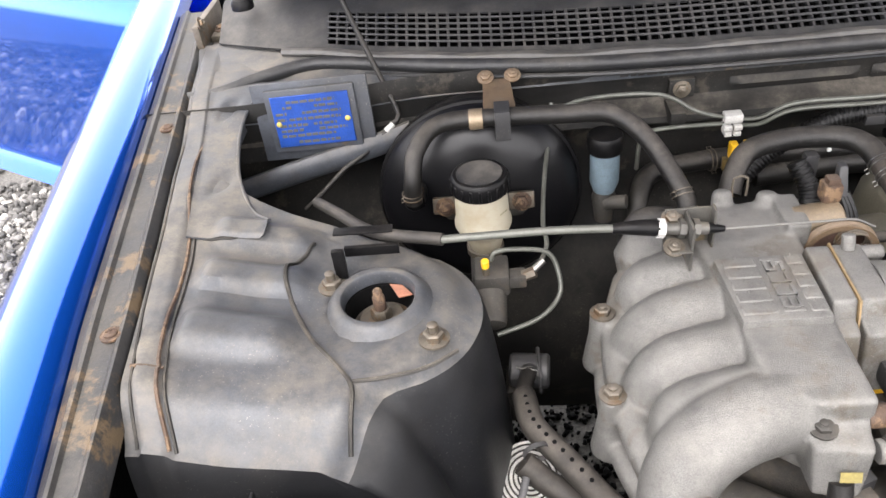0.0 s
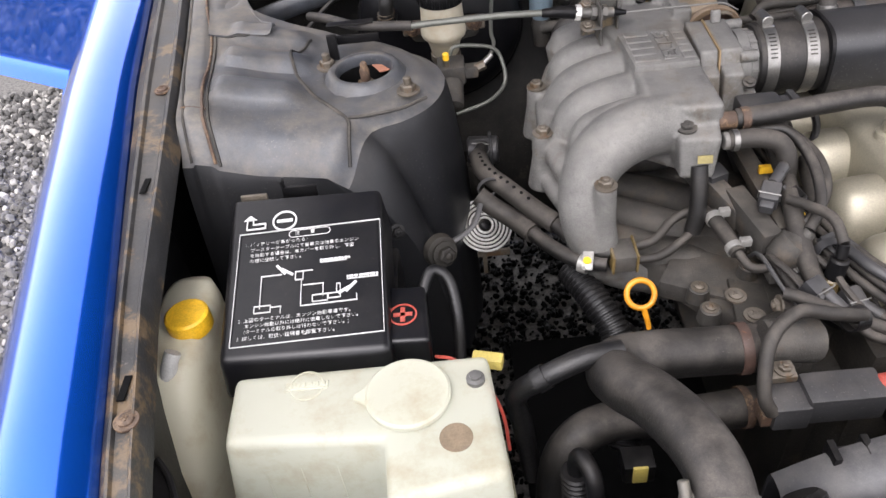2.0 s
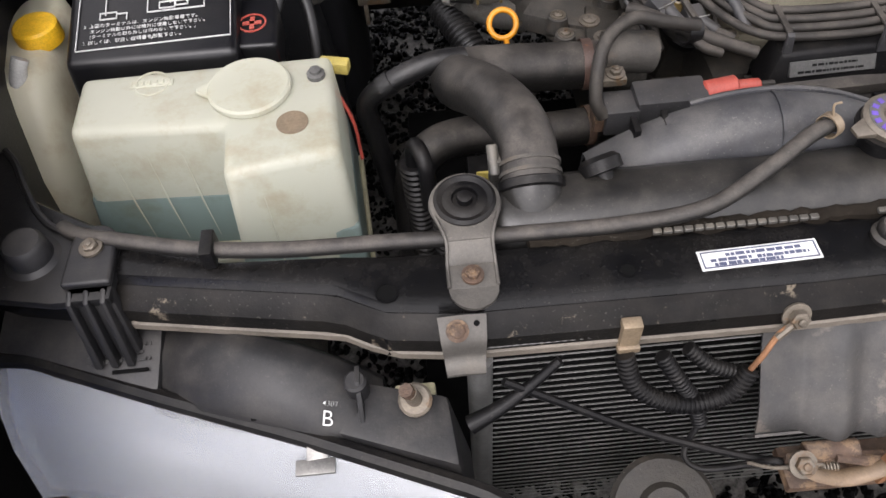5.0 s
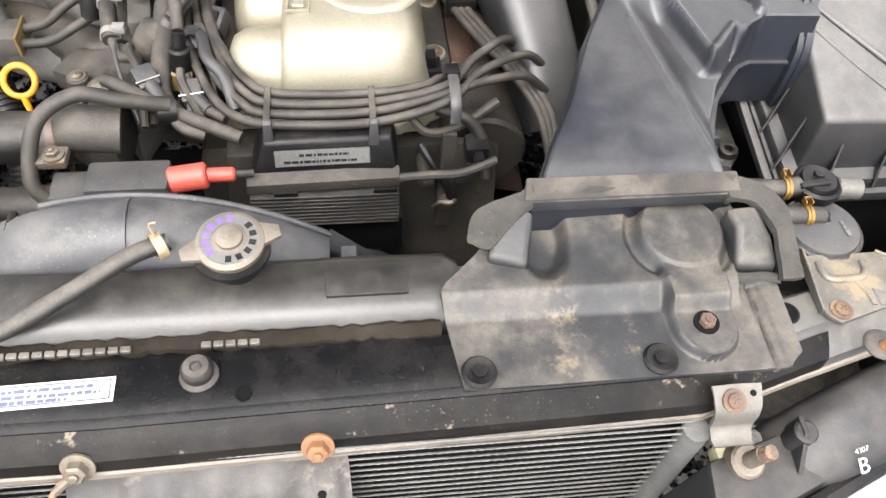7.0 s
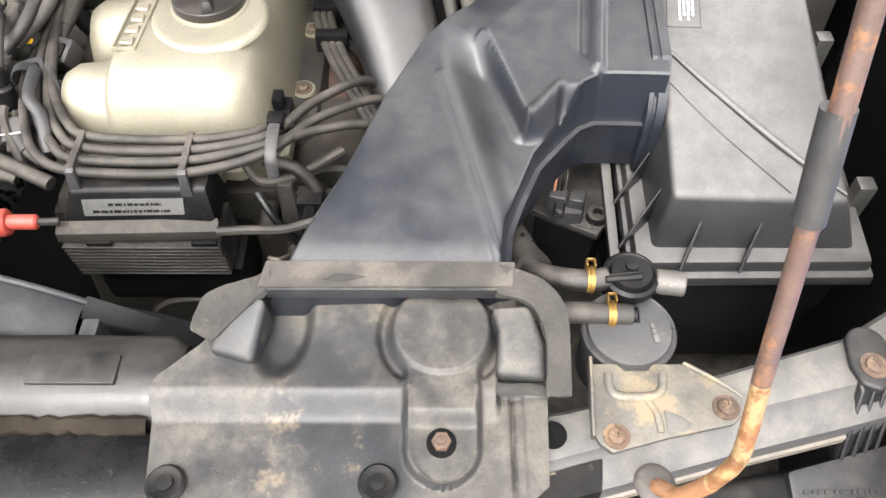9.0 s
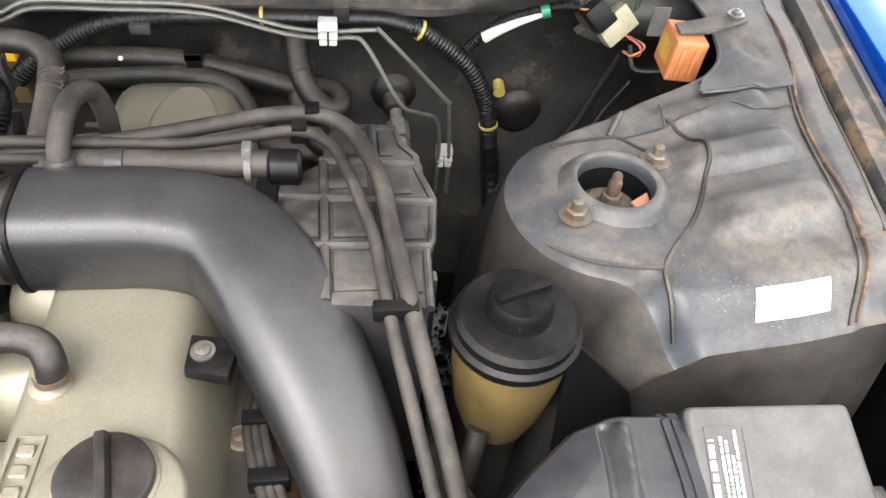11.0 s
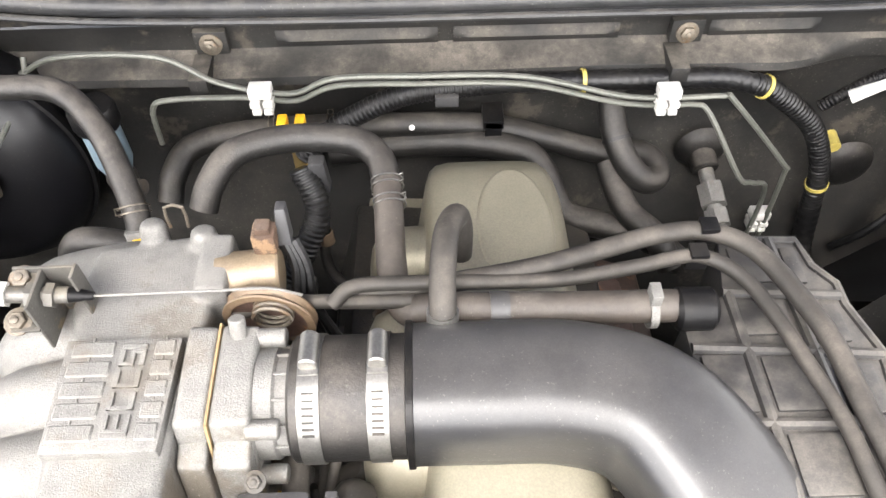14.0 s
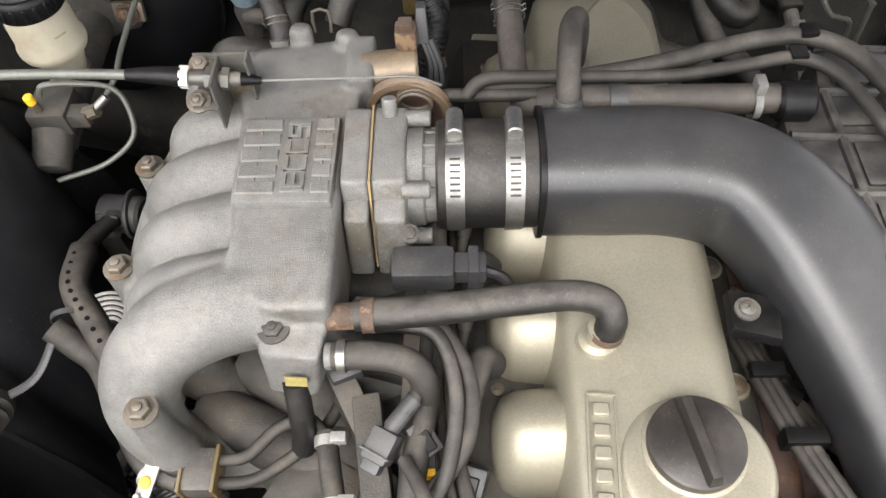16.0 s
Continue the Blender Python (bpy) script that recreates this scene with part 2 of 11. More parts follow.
def surface(name, base, rough=0.6, metal=0.0, dust=0.3, dust_colour=(0.13, 0.115, 0.098), grain=300.0, bump=0.15, vary=0.25,
            stain=None, stain_amount=0.0, stain_scale=14.0, coat=0.0, spec=0.5, up_dust=0.85, specks=0.3, patch_scale=22.0, mottle=0.22, patch_min=0.25, grit=0.09, grit_scale=520.0, blots=0.5, grime=0.3):
    """A painted, plastic, rubber or metal surface with dust on what faces up, stains and fine grain."""
    m = bpy.data.materials.new(name)
    m.use_nodes = True
    nt = m.node_tree
    nd, ln = nt.nodes, nt.links
    b = nd["Principled BSDF"]
    geo = nd.new("ShaderNodeNewGeometry")

    def noise_of(scale, detail=4.0, rough_=0.6):
        n = nd.new("ShaderNodeTexNoise")
        n.inputs["Scale"].default_value, n.inputs["Detail"].default_value, n.inputs["Roughness"].default_value = scale, detail, rough_
        ln.new(geo.outputs["Position"], n.inputs["Vector"])
        return n.outputs[0]

    def ramp(src, lo, hi, a=0.0, c=1.0):
        r = nd.new("ShaderNodeMapRange")
        r.interpolation_type = "SMOOTHSTEP"
        for k, v in zip(("From Min", "From Max", "To Min", "To Max"), (lo, hi, a, c)):
            r.inputs[k].default_value = v
        ln.new(src, r.inputs[0])
        return r.outputs[0]

    def calc(op, a, c):
        r = nd.new("ShaderNodeMath")
        r.operation = op
        for i, v in enumerate((a, c)):
            if isinstance(v, (int, float)):
                r.inputs[i].default_value = v
            else:
                ln.new(v, r.inputs[i])
        return r.outputs[0]

    def mix(fac, a, c, mode="MIX"):
        r = nd.new("ShaderNodeMix")
        r.data_type, r.blend_type = "RGBA", mode
        for key, v in ((0, fac), (6, a), (7, c)):
            if isinstance(v, (int, float)):
                r.inputs[key].default_value = v
            elif isinstance(v, tuple):
                r.inputs[key].default_value = (*v, 1)
            else:
                ln.new(v, r.inputs[key])
        return r.outputs[2]

    big, fine = noise_of(stain_scale * 0.8, 5.0, 0.65), noise_of(grain, 3.0, 0.7)
    colour = mix(ramp(big, 0.3, 0.7), tuple(c * (1 - vary) for c in base), tuple(min(1, c * (1 + vary)) for c in base))
    worn = mix(ramp(noise_of(65.0, 8.0, 0.7), 0.32, 0.68), (1 - mottle, 1 - mottle, 1 - mottle), (1.0, 1.0, 1.0))
    colour = mix(1.0, colour, worn, "MULTIPLY")
    if grit:
        colour = mix(1.0, colour, mix(ramp(noise_of(grit_scale, 3.0, 0.75), 0.3, 0.7), (1 - grit, 1 - grit, 1 - grit), (1 + grit, 1 + grit, 1 + grit)), "MULTIPLY")
    if stain:
        colour = mix(calc("MULTIPLY", ramp(noise_of(stain_scale, 7.0, 0.72), 0.62 - 0.3 * stain_amount, 0.69 - 0.25 * stain_amount), 0.9), colour, stain)
    if specks and dust > 0:
        spots = ramp(noise_of(420.0, 2.0, 0.5), 0.66, 0.70)
        zone = ramp(noise_of(9.0, 3.0, 0.6), 0.4, 0.65)
        colour = mix(calc("MULTIPLY", calc("MULTIPLY", spots, zone), specks), colour, (0.22, 0.20, 0.175))
    if dust > 0:
        sep = nd.new("ShaderNodeSeparateXYZ")
        ln.new(geo.outputs["Normal"], sep.inputs[0])
        up = ramp(sep.outputs[2], 0.1, 0.97, 1 - up_dust, 1.0)
        patch = ramp(noise_of(patch_scale, 6.0, 0.62), 0.38, 0.62, patch_min, 1.15)
        speck = ramp(noise_of(900.0, 2.0, 0.6), 0.3, 0.75, 0.80, 1.10)
        blot = ramp(noise_of(48.0, 9.0, 0.72), 0.34, 0.66, 1 - blots, 1 + 0.55 * blots)
        mask = calc("MULTIPLY", calc("MULTIPLY", up, patch), calc("MULTIPLY", calc("MULTIPLY", speck, blot), dust))
        colour = mix(calc("MULTIPLY", ramp(noise_of(26.0, 9.0, 0.7), 0.54, 0.70), grime), colour, (0.006, 0.0055, 0.005))
        colour = mix(mask, colour, dust_colour)
        colour = mix(calc("MULTIPLY", ramp(noise_of(110.0, 7.0, 0.72), 0.57, 0.72), grime * 0.7), colour, tuple(c * 0.35 for c in base))
        ln.new(calc("ADD", calc("MULTIPLY", mask, 0.5), calc("ADD", rough - 0.06, calc("MULTIPLY", fine, 0.12))), b.inputs["Roughness"])
        ln.new(calc("MULTIPLY", calc("SUBTRACT", 1.0, mask), metal), b.inputs["Metallic"])
    else:
        ln.new(calc("ADD", rough - 0.05, calc("MULTIPLY", fine, 0.1)), b.inputs["Roughness"])
        b.inputs["Metallic"].default_value = metal
    ln.new(colour, b.inputs["Base Color"])
    b.inputs["Coat Weight"].default_value = coat
    b.inputs["Coat Roughness"].default_value = 0.025
    b.inputs["Specular IOR Level"].default_value = spec
    if bump:
        bp = nd.new("ShaderNodeBump")
        bp.inputs["Strength"].default_value, bp.inputs["Distance"].default_value = bump, 0.002
        ln.new(fine, bp.inputs["Height"])
        ln.new(bp.outputs[0], b.inputs["Normal"])
    return m


M_BLUE = surface("blue_paint", (0.004, 0.115, 0.66), 0.15, 0.82, dust=0.0, bump=0.0, vary=0.03, coat=1.0, mottle=0.0, grit=0.0)
M_BONNET = surface("blue_bonnet_underside", (0.010, 0.035, 0.13), 0.4, 0.2, dust=0.2, vary=0.15, bump=0.05)
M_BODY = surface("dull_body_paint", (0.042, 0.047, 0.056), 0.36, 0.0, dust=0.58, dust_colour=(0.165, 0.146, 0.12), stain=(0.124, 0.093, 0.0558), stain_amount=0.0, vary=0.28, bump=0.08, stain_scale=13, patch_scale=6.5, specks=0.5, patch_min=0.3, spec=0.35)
# The same paint with a darker base and heavier grime, for the right wing
M_BODYDARKER = surface("darker_grimy_body_paint", (0.032, 0.036, 0.043), 0.36, 0.0, dust=0.50, dust_colour=(0.150, 0.131, 0.106), vary=0.3, bump=0.08, stain_scale=13, patch_scale=7.5, specks=0.5, patch_min=0.2, spec=0.35, grime=0.5, blots=0.6)
M_COWL = surface("grey_cowl_plastic", (0.024, 0.0245, 0.026), 0.45, 0.0, dust=0.3, dust_colour=(0.145, 0.132, 0.114), vary=0.2, bump=0.1, patch_scale=7.0, spec=0.3)
M_FLANGE = surface("rusted_flange", (0.022, 0.0222, 0.0228), 0.5, 0.0, dust=0.32, dust_colour=(0.115, 0.101, 0.082), stain=(0.115, 0.076, 0.038), stain_amount=0.30, vary=0.3, bump=0.3, stain_scale=20, patch_scale=12)
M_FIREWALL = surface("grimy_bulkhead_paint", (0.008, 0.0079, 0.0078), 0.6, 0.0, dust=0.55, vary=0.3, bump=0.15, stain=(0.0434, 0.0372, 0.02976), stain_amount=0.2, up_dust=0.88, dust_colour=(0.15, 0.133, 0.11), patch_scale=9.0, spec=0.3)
M_CORE = surface("black_gloss_support", (0.0035, 0.0036, 0.004), 0.24, 0.0, dust=0.05, vary=0.2, bump=0.1, specks=0.08, spec=0.18)
M_CHIPPED = surface("dusty_chipped_black", (0.0060, 0.0058, 0.0058), 0.3, 0.0, dust=0.05, vary=0.3, bump=0.12, specks=0.15, spec=0.08, dust_colour=(0.115, 0.098, 0.078), up_dust=0.25, stain=(0.12, 0.10, 0.075), stain_amount=0.06, stain_scale=40)
M_BLACK = surface("black_plastic", (0.0035, 0.0035, 0.004), 0.38, 0.0, dust=0.1, vary=0.2, bump=0.12, specks=0.08, spec=0.16, dust_colour=(0.11, 0.098, 0.083))
M_COVER = surface("battery_cover_black", (0.00372, 0.00372, 0.00465), 0.36, 0.0, dust=0.035, vary=0.15, bump=0.06, specks=0.05, spec=0.35, grime=0.05)
M_OILCAP = surface("worn_brown_black_cap", (0.012, 0.0102, 0.009), 0.36, 0.0, dust=0.22, vary=0.25, bump=0.1, spec=0.4, dust_colour=(0.11, 0.093, 0.078))
M_OLDHOSE = surface("aged_brown_hose", (0.0341, 0.02666, 0.02108), 0.6, 0.0, dust=0.3, vary=0.3, bump=0.2)
M_SHIELD = surface("dull_grey_shield", (0.021, 0.0207, 0.0207), 0.5, 0.15, dust=0.28, vary=0.3, bump=0.2, stain=(0.0868, 0.0744, 0.062), stain_amount=0.25)
M_TAN = surface("bare_tan_steel", (0.165, 0.112, 0.068), 0.5, 0.3, dust=0.3, vary=0.25, bump=0.15)
M_AMBERLAB = surface("amber_label", (0.46, 0.28, 0.05), 0.45, 0.0, dust=0.1, bump=0.0)
M_DUCT = surface("blue_grey_duct_plastic", (0.0058, 0.0074, 0.0115), 0.34, 0.0, dust=0.2, dust_colour=(0.125, 0.119, 0.110), vary=0.2, bump=0.015, specks=0.06, patch_scale=5.0, patch_min=0.12, spec=0.45, grit=0.04, blots=0.3, grime=0.1)
M_SHROUD = surface("grey_shroud_plastic", (0.019, 0.020, 0.024), 0.40, 0.0, dust=0.34, dust_colour=(0.14, 0.131, 0.118), vary=0.2, bump=0.04, specks=0.25, patch_scale=7.0, patch_min=0.4, spec=0.4, grime=0.15)
M_AIRBOX = surface("airbox_plastic", (0.01116, 0.01147, 0.01302), 0.31, 0.0, dust=0.44, dust_colour=(0.15, 0.141, 0.13), vary=0.2, bump=0.02, specks=0.08, patch_scale=5.0, spec=0.45, patch_min=0.6, grit=0.03, mottle=0.12, blots=0.25, grime=0.1)
M_RESBOX = surface("dusty_box_plastic", (0.013, 0.0132, 0.0145), 0.42, 0.0, dust=0.52, dust_colour=(0.125, 0.113, 0.097), vary=0.3, bump=0.12, specks=0.4, patch_scale=14.0, patch_min=0.25, spec=0.4)
M_RESCOVER = surface("dusty_cover_plastic", (0.013, 0.0140, 0.0160), 0.42, 0.0, dust=0.42, dust_colour=(0.135, 0.119, 0.096), vary=0.25, bump=0.06, stain=(0.098, 0.077, 0.052), stain_amount=0.17, stain_scale=9, specks=0.12, patch_scale=11.0, patch_min=0.12, spec=0.35)
M_LAMPBOX = surface("lamp_housing_plastic", (0.011, 0.011, 0.012), 0.42, 0.0, dust=0.16, vary=0.2, bump=0.1, specks=0.05, spec=0.3, dust_colour=(0.12, 0.108, 0.092))
M_RUBBER = surface("hose_rubber", (0.00465, 0.004526, 0.004526), 0.46, 0.0, dust=0.42, vary=0.2, bump=0.25, up_dust=0.9, specks=0.15, dust_colour=(0.122, 0.107, 0.091), patch_scale=16.0, spec=0.35, patch_min=0.5)
M_STRIP = surface("weathered_strip_rubber", (0.016, 0.0165, 0.018), 0.42, 0.0, dust=0.35, vary=0.25, bump=0.2, specks=0.3, dust_colour=(0.13, 0.118, 0.10), patch_scale=14.0, spec=0.4)
M_WIRE = surface("grey_cable_sheath", (0.018, 0.016, 0.0138), 0.6, 0.0, dust=0.42, vary=0.2, bump=0.15, specks=0.15, dust_colour=(0.115, 0.10, 0.084), spec=0.35)
M_TAPE = surface("harness_tape", (0.00372, 0.00372, 0.004092), 0.42, 0.0, dust=0.08, vary=0.2, bump=0.3, specks=0.15, spec=0.4)
M_ALU = surface("cast_aluminium", (0.140, 0.136, 0.127), 0.50, 0.30, dust=0.42, dust_colour=(0.215, 0.203, 0.183), vary=0.18, bump=0.55, grain=750, stain=(0.085, 0.071, 0.053), stain_amount=0.34, stain_scale=9, patch_scale=18.0, grit=0.3, grit_scale=1000.0, specks=0.8)
M_ALUDULL = surface("oxidised_aluminium", (0.044, 0.041, 0.0365), 0.62, 0.3, dust=0.32, dust_colour=(0.135, 0.118, 0.096), vary=0.2, bump=0.35, grain=500, stain=(0.062, 0.0496, 0.0372), stain_amount=0.35)
M_BLOCK = surface("greasy_engine_metal", (0.0186, 0.01674, 0.01364), 0.6, 0.2, dust=0.14, dust_colour=(0.093, 0.0775, 0.0589), vary=0.3, bump=0.4, stain=(0.031, 0.0248, 0.0186), stain_amount=0.4)
M_DUSTYFIN = surface("dusty_black_fins", (0.010, 0.0098, 0.0094), 0.45, 0.1, dust=0.2, vary=0.25, bump=0.1, dust_colour=(0.13, 0.115, 0.096))
M_DUSTYSTEEL = surface("dusty_grey_steel", (0.045, 0.044, 0.044), 0.42, 0.0, dust=0.5, dust_colour=(0.15, 0.137, 0.115), vary=0.25, bump=0.1, patch_scale=6.0, specks=0.3, patch_min=0.5)
M_PIPEBLACK = surface("satin_black_pipe", (0.0085, 0.0092, 0.0112), 0.33, 0.0, dust=0.3, dust_colour=(0.108, 0.101, 0.093), vary=0.25, bump=0.06, patch_scale=4.0, spec=0.5, specks=0.25, patch_min=0.6, blots=0.2, grime=0.06)
# Near-black base; on the wheel arches it paints the shade there
M_BAYBLACK = surface("bay_black_steel", (0.0050, 0.0051, 0.0058), 0.40, 0.0, dust=0.09, dust_colour=(0.12, 0.105, 0.086), vary=0.3, bump=0.12, patch_scale=10.0, spec=0.35)
M_LIP = surface("bare_dusty_edge", (0.13, 0.112, 0.09), 0.55, 0.1, dust=0.3, vary=0.2, bump=0.2)
M_GASKET = surface("tan_gasket", (0.22, 0.15, 0.07), 0.7, 0.0, dust=0.2, vary=0.3, bump=0.2)
M_BROWNFOAM = surface("brown_crumbling_foam", (0.011, 0.0085, 0.006), 0.9, 0.0, dust=0.04, vary=0.35, bump=0.6, grain=160, spec=0.1)
M_GOLD = surface("champagne_cam_cover", (0.240, 0.219, 0.165), 0.42, 0.45, dust=0.1, dust_colour=(0.28, 0.25, 0.195), vary=0.05, bump=0.05, mottle=0.06, specks=0.1, grime=0.06, blots=0.3)
M_STEEL = surface("bright_zinc_steel", (0.25, 0.243, 0.228), 0.34, 0.9, dust=0.2, vary=0.15, bump=0.1, grime=0.1)
M_ZINC = surface("bright_zinc_plate", (0.36, 0.35, 0.325), 0.36, 0.55, dust=0.12, vary=0.12, bump=0.08, grime=0.1)
M_RADTANK = surface("radiator_tank_plastic", (0.0065, 0.0066, 0.0068), 0.3, 0.0, dust=0.18, vary=0.2, bump=0.08, specks=0.15, spec=0.42, dust_colour=(0.12, 0.108, 0.09), patch_min=0.5)
# Inner wing sides: grey paint with shade put into the base, the second dusty
M_WALLSHADE = surface("shaded_side_paint", (0.009, 0.0095, 0.011), 0.42, 0.0, dust=0.15, vary=0.25, bump=0.08, patch_scale=8.0, spec=0.35, dust_colour=(0.13, 0.116, 0.096))
M_WALLDUSTSHADE = surface("dusty_shaded_side_paint", (0.018, 0.0178, 0.0178), 0.45, 0.0, dust=0.45, vary=0.3, bump=0.08, patch_scale=8.0, spec=0.3, dust_colour=(0.115, 0.098, 0.077), up_dust=0.6)
M_OLDSTEEL = surface("tarnished_steel", (0.13, 0.11, 0.085), 0.5, 0.6, dust=0.4, vary=0.25, bump=0.25, stain=(0.124, 0.0744, 0.0372), stain_amount=0.3, stain_scale=40)
M_BRACKET = surface("dull_grey_bracket_steel", (0.072, 0.067, 0.060), 0.5, 0.3, dust=0.35, dust_colour=(0.15, 0.133, 0.11), vary=0.2, bump=0.2, specks=0.4)
M_BARESTEEL = surface("bare_dusty_steel", (0.075, 0.072, 0.066), 0.42, 0.35, dust=0.5, dust_colour=(0.155, 0.134, 0.10), vary=0.2, bump=0.12, stain=(0.17, 0.125, 0.07), stain_amount=0.25, stain_scale=22, patch_scale=16.0, specks=0.5)
M_RUST = surface("rusty_steel", (0.065, 0.035, 0.02), 0.75, 0.1, dust=0.3, vary=0.35, bump=0.5, stain=(0.1488, 0.093, 0.0496), stain_amount=0.4, stain_scale=60)
M_RUSTROD = surface("brown_prop_rod", (0.075, 0.044, 0.034), 0.48, 0.1, dust=0.15, vary=0.2, bump=0.15, stain=(0.19, 0.085, 0.034), stain_amount=0.22, stain_scale=26)
M_FLAKED = surface("flaked_rusty_rod", (0.15, 0.062, 0.020), 0.6, 0.1, dust=0.15, vary=0.3, bump=0.4, stain=(0.20, 0.14, 0.065), stain_amount=0.55, stain_scale=75)
M_EXHAUST = surface("heat_stained_brown", (0.0527, 0.03224, 0.0248), 0.55, 0.1, dust=0.2, vary=0.25, bump=0.2, stain=(0.1674, 0.0868, 0.0372), stain_amount=0.2, stain_scale=40)
M_BRASS = surface("gold_zinc_clip", (0.20, 0.118, 0.03), 0.35, 0.7, dust=0.1, vary=0.1, bump=0.05)
M_ORANGERUST = surface("orange_rust", (0.186, 0.0837, 0.0341), 0.7, 0.0, dust=0.2, vary=0.3, bump=0.4)
M_YELLOW = surface("yellow_plastic", (0.82, 0.47, 0.02), 0.42, 0.0, dust=0.06, vary=0.08, bump=0.06, grime=0.05)
M_DIPSTICK = surface("orange_yellow_plastic", (0.62, 0.25, 0.008), 0.42, 0.0, dust=0.1, vary=0.1, bump=0.06)
M_ORANGEPINK = surface("orange_pink", (0.42, 0.17, 0.10), 0.6, 0.0, dust=0.2, vary=0.3, bump=0.1)
M_DULLYELLOW = surface("pale_yellow_plastic", (0.40, 0.32, 0.08), 0.45, 0.0, dust=0.1, vary=0.1, bump=0.06)
M_RED = surface("red_rubber", (0.40, 0.06, 0.04), 0.5, 0.0, dust=0.18, vary=0.1, bump=0.1)
M_ORANGE = surface("orange_relay_plastic", (0.42, 0.155, 0.055), 0.45, 0.0, dust=0.22, vary=0.08, bump=0.08)
M_WHITE = surface("white_paint_print", (0.6, 0.6, 0.585), 0.5, 0.0, dust=0.1, vary=0.05, bump=0.0, grime=0.1)
M_WHITEPL = surface("white_clip_plastic", (0.5, 0.49, 0.46), 0.45, 0.0, dust=0.08, vary=0.05, bump=0.05, grime=0.05)
M_IVORY = surface("yellowed_plastic", (0.27, 0.25, 0.16), 0.45, 0.0, dust=0.15, vary=0.1, bump=0.06, grime=0.1)
M_PLATE = surface("blue_id_plate", (0.012, 0.055, 0.27), 0.35, 0.2, dust=0.08, vary=0.1, bump=0.0, grime=0.05)
M_GREYPL = surface("grey_connector_plastic", (0.028, 0.028, 0.0295), 0.5, 0.0, dust=0.2, vary=0.15, bump=0.1, dust_colour=(0.13, 0.115, 0.098))
M_PIPE = surface("olive_brake_pipe", (0.1054, 0.1085, 0.093), 0.42, 0.3, dust=0.25, vary=0.12, bump=0.05)
M_GREYFOAM = surface("weathered_grey_foam", (0.016, 0.015, 0.0135), 0.9, 0.0, dust=0.2, vary=0.35, bump=0.7, grain=220, dust_colour=(0.10, 0.088, 0.072))
M_FOAM = surface("crumbling_foam", (0.0124, 0.01178, 0.01054), 0.9, 0.0, dust=0.2, vary=0.3, bump=0.6, grain=160)
M_FIN = surface("condenser_fins", (0.135, 0.135, 0.13), 0.45, 0.5, dust=0.2, vary=0.2, bump=0.2)
# Near-black base that stands for the shade in holes, slots and gaps
M_DARK = surface("shade_black", (0.00248, 0.00248, 0.00248), 0.8, 0.0, dust=0.0, vary=0.2, bump=0.3, spec=0.1)
M_PALELAB = surface("faded_yellow_label", (0.22, 0.18, 0.06), 0.45, 0.0, dust=0.1, bump=0.0)
M_SILVERPL = surface("silver_sticker", (0.075, 0.075, 0.072), 0.4, 0.1, dust=0.2, vary=0.1, bump=0.0)
M_COPPER = surface("copper_brown_cap", (0.2604, 0.1984, 0.1302), 0.42, 0.5, dust=0.3, vary=0.15, bump=0.1)
M_GRAVEL = surface("gravel", (0.10, 0.096, 0.09), 0.85, 0.0, dust=0.2, vary=0.6, bump=0.4, stain_scale=120, stain=(0.12, 0.115, 0.11), stain_amount=0.4)


def milky(name, colour, clear):
    """Milky tank plastic that lets some light through."""
    m = bpy.data.materials.new(name)
    m.use_nodes = True
    nd, ln = m.node_tree.nodes, m.node_tree.links
    b, out = nd["Principled BSDF"], nd["Material Output"]
    n = nd.new("ShaderNodeTexNoise")
    n.inputs["Scale"].default_value = 25
    geo = nd.new("ShaderNodeNewGeometry")
    ln.new(geo.outputs["Position"], n.inputs["Vector"])
    r = nd.new("ShaderNodeMix")
    r.data_type = "RGBA"
    r.inputs[6].default_value = (*colour, 1)
    r.inputs[7].default_value = (*(c * 0.86 for c in colour), 1)
    ln.new(n.outputs[0], r.inputs[0])
    blot, zone, dirt = nd.new("ShaderNodeTexNoise"), nd.new("ShaderNodeMapRange"), nd.new("ShaderNodeMix")
    blot.inputs["Scale"].default_value, blot.inputs["Detail"].default_value, blot.inputs["Roughness"].default_value = 17.0, 7.0, 0.7
    ln.new(geo.outputs["Position"], blot.inputs["Vector"])
    for key, v in zip(("From Min", "From Max", "To Min", "To Max"), (0.50, 0.70, 0.0, 0.75)):
        zone.inputs[key].default_value = v
    ln.new(blot.outputs[0], zone.inputs[0])
    dirt.data_type = "RGBA"
    dirt.inputs[7].default_value = (colour[0] * 0.62, colour[1] * 0.50, colour[2] * 0.36, 1)
    ln.new(zone.outputs[0], dirt.inputs[0])
    ln.new(r.outputs[2], dirt.inputs[6])
    ln.new(dirt.outputs[2], b.inputs["Base Color"])
    b.inputs["Roughness"].default_value = 0.38
    tl, tp = nd.new("ShaderNodeBsdfTranslucent"), nd.new("ShaderNodeBsdfTransparent")
    tl.inputs[0].default_value = (*colour, 1)
    s1, s2 = nd.new("ShaderNodeMixShader"), nd.new("ShaderNodeMixShader")
    s1.inputs[0].default_value, s2.inputs[0].default_value = 0.3, clear
    ln.new(b.outputs[0], s1.inputs[1])
    ln.new(tl.outputs[0], s1.inputs[2])
    ln.new(s1.outputs[0], s2.inputs[1])
    ln.new(tp.outputs[0], s2.inputs[2])
    ln.new(s2.outputs[0], out.inputs[0])
    return m


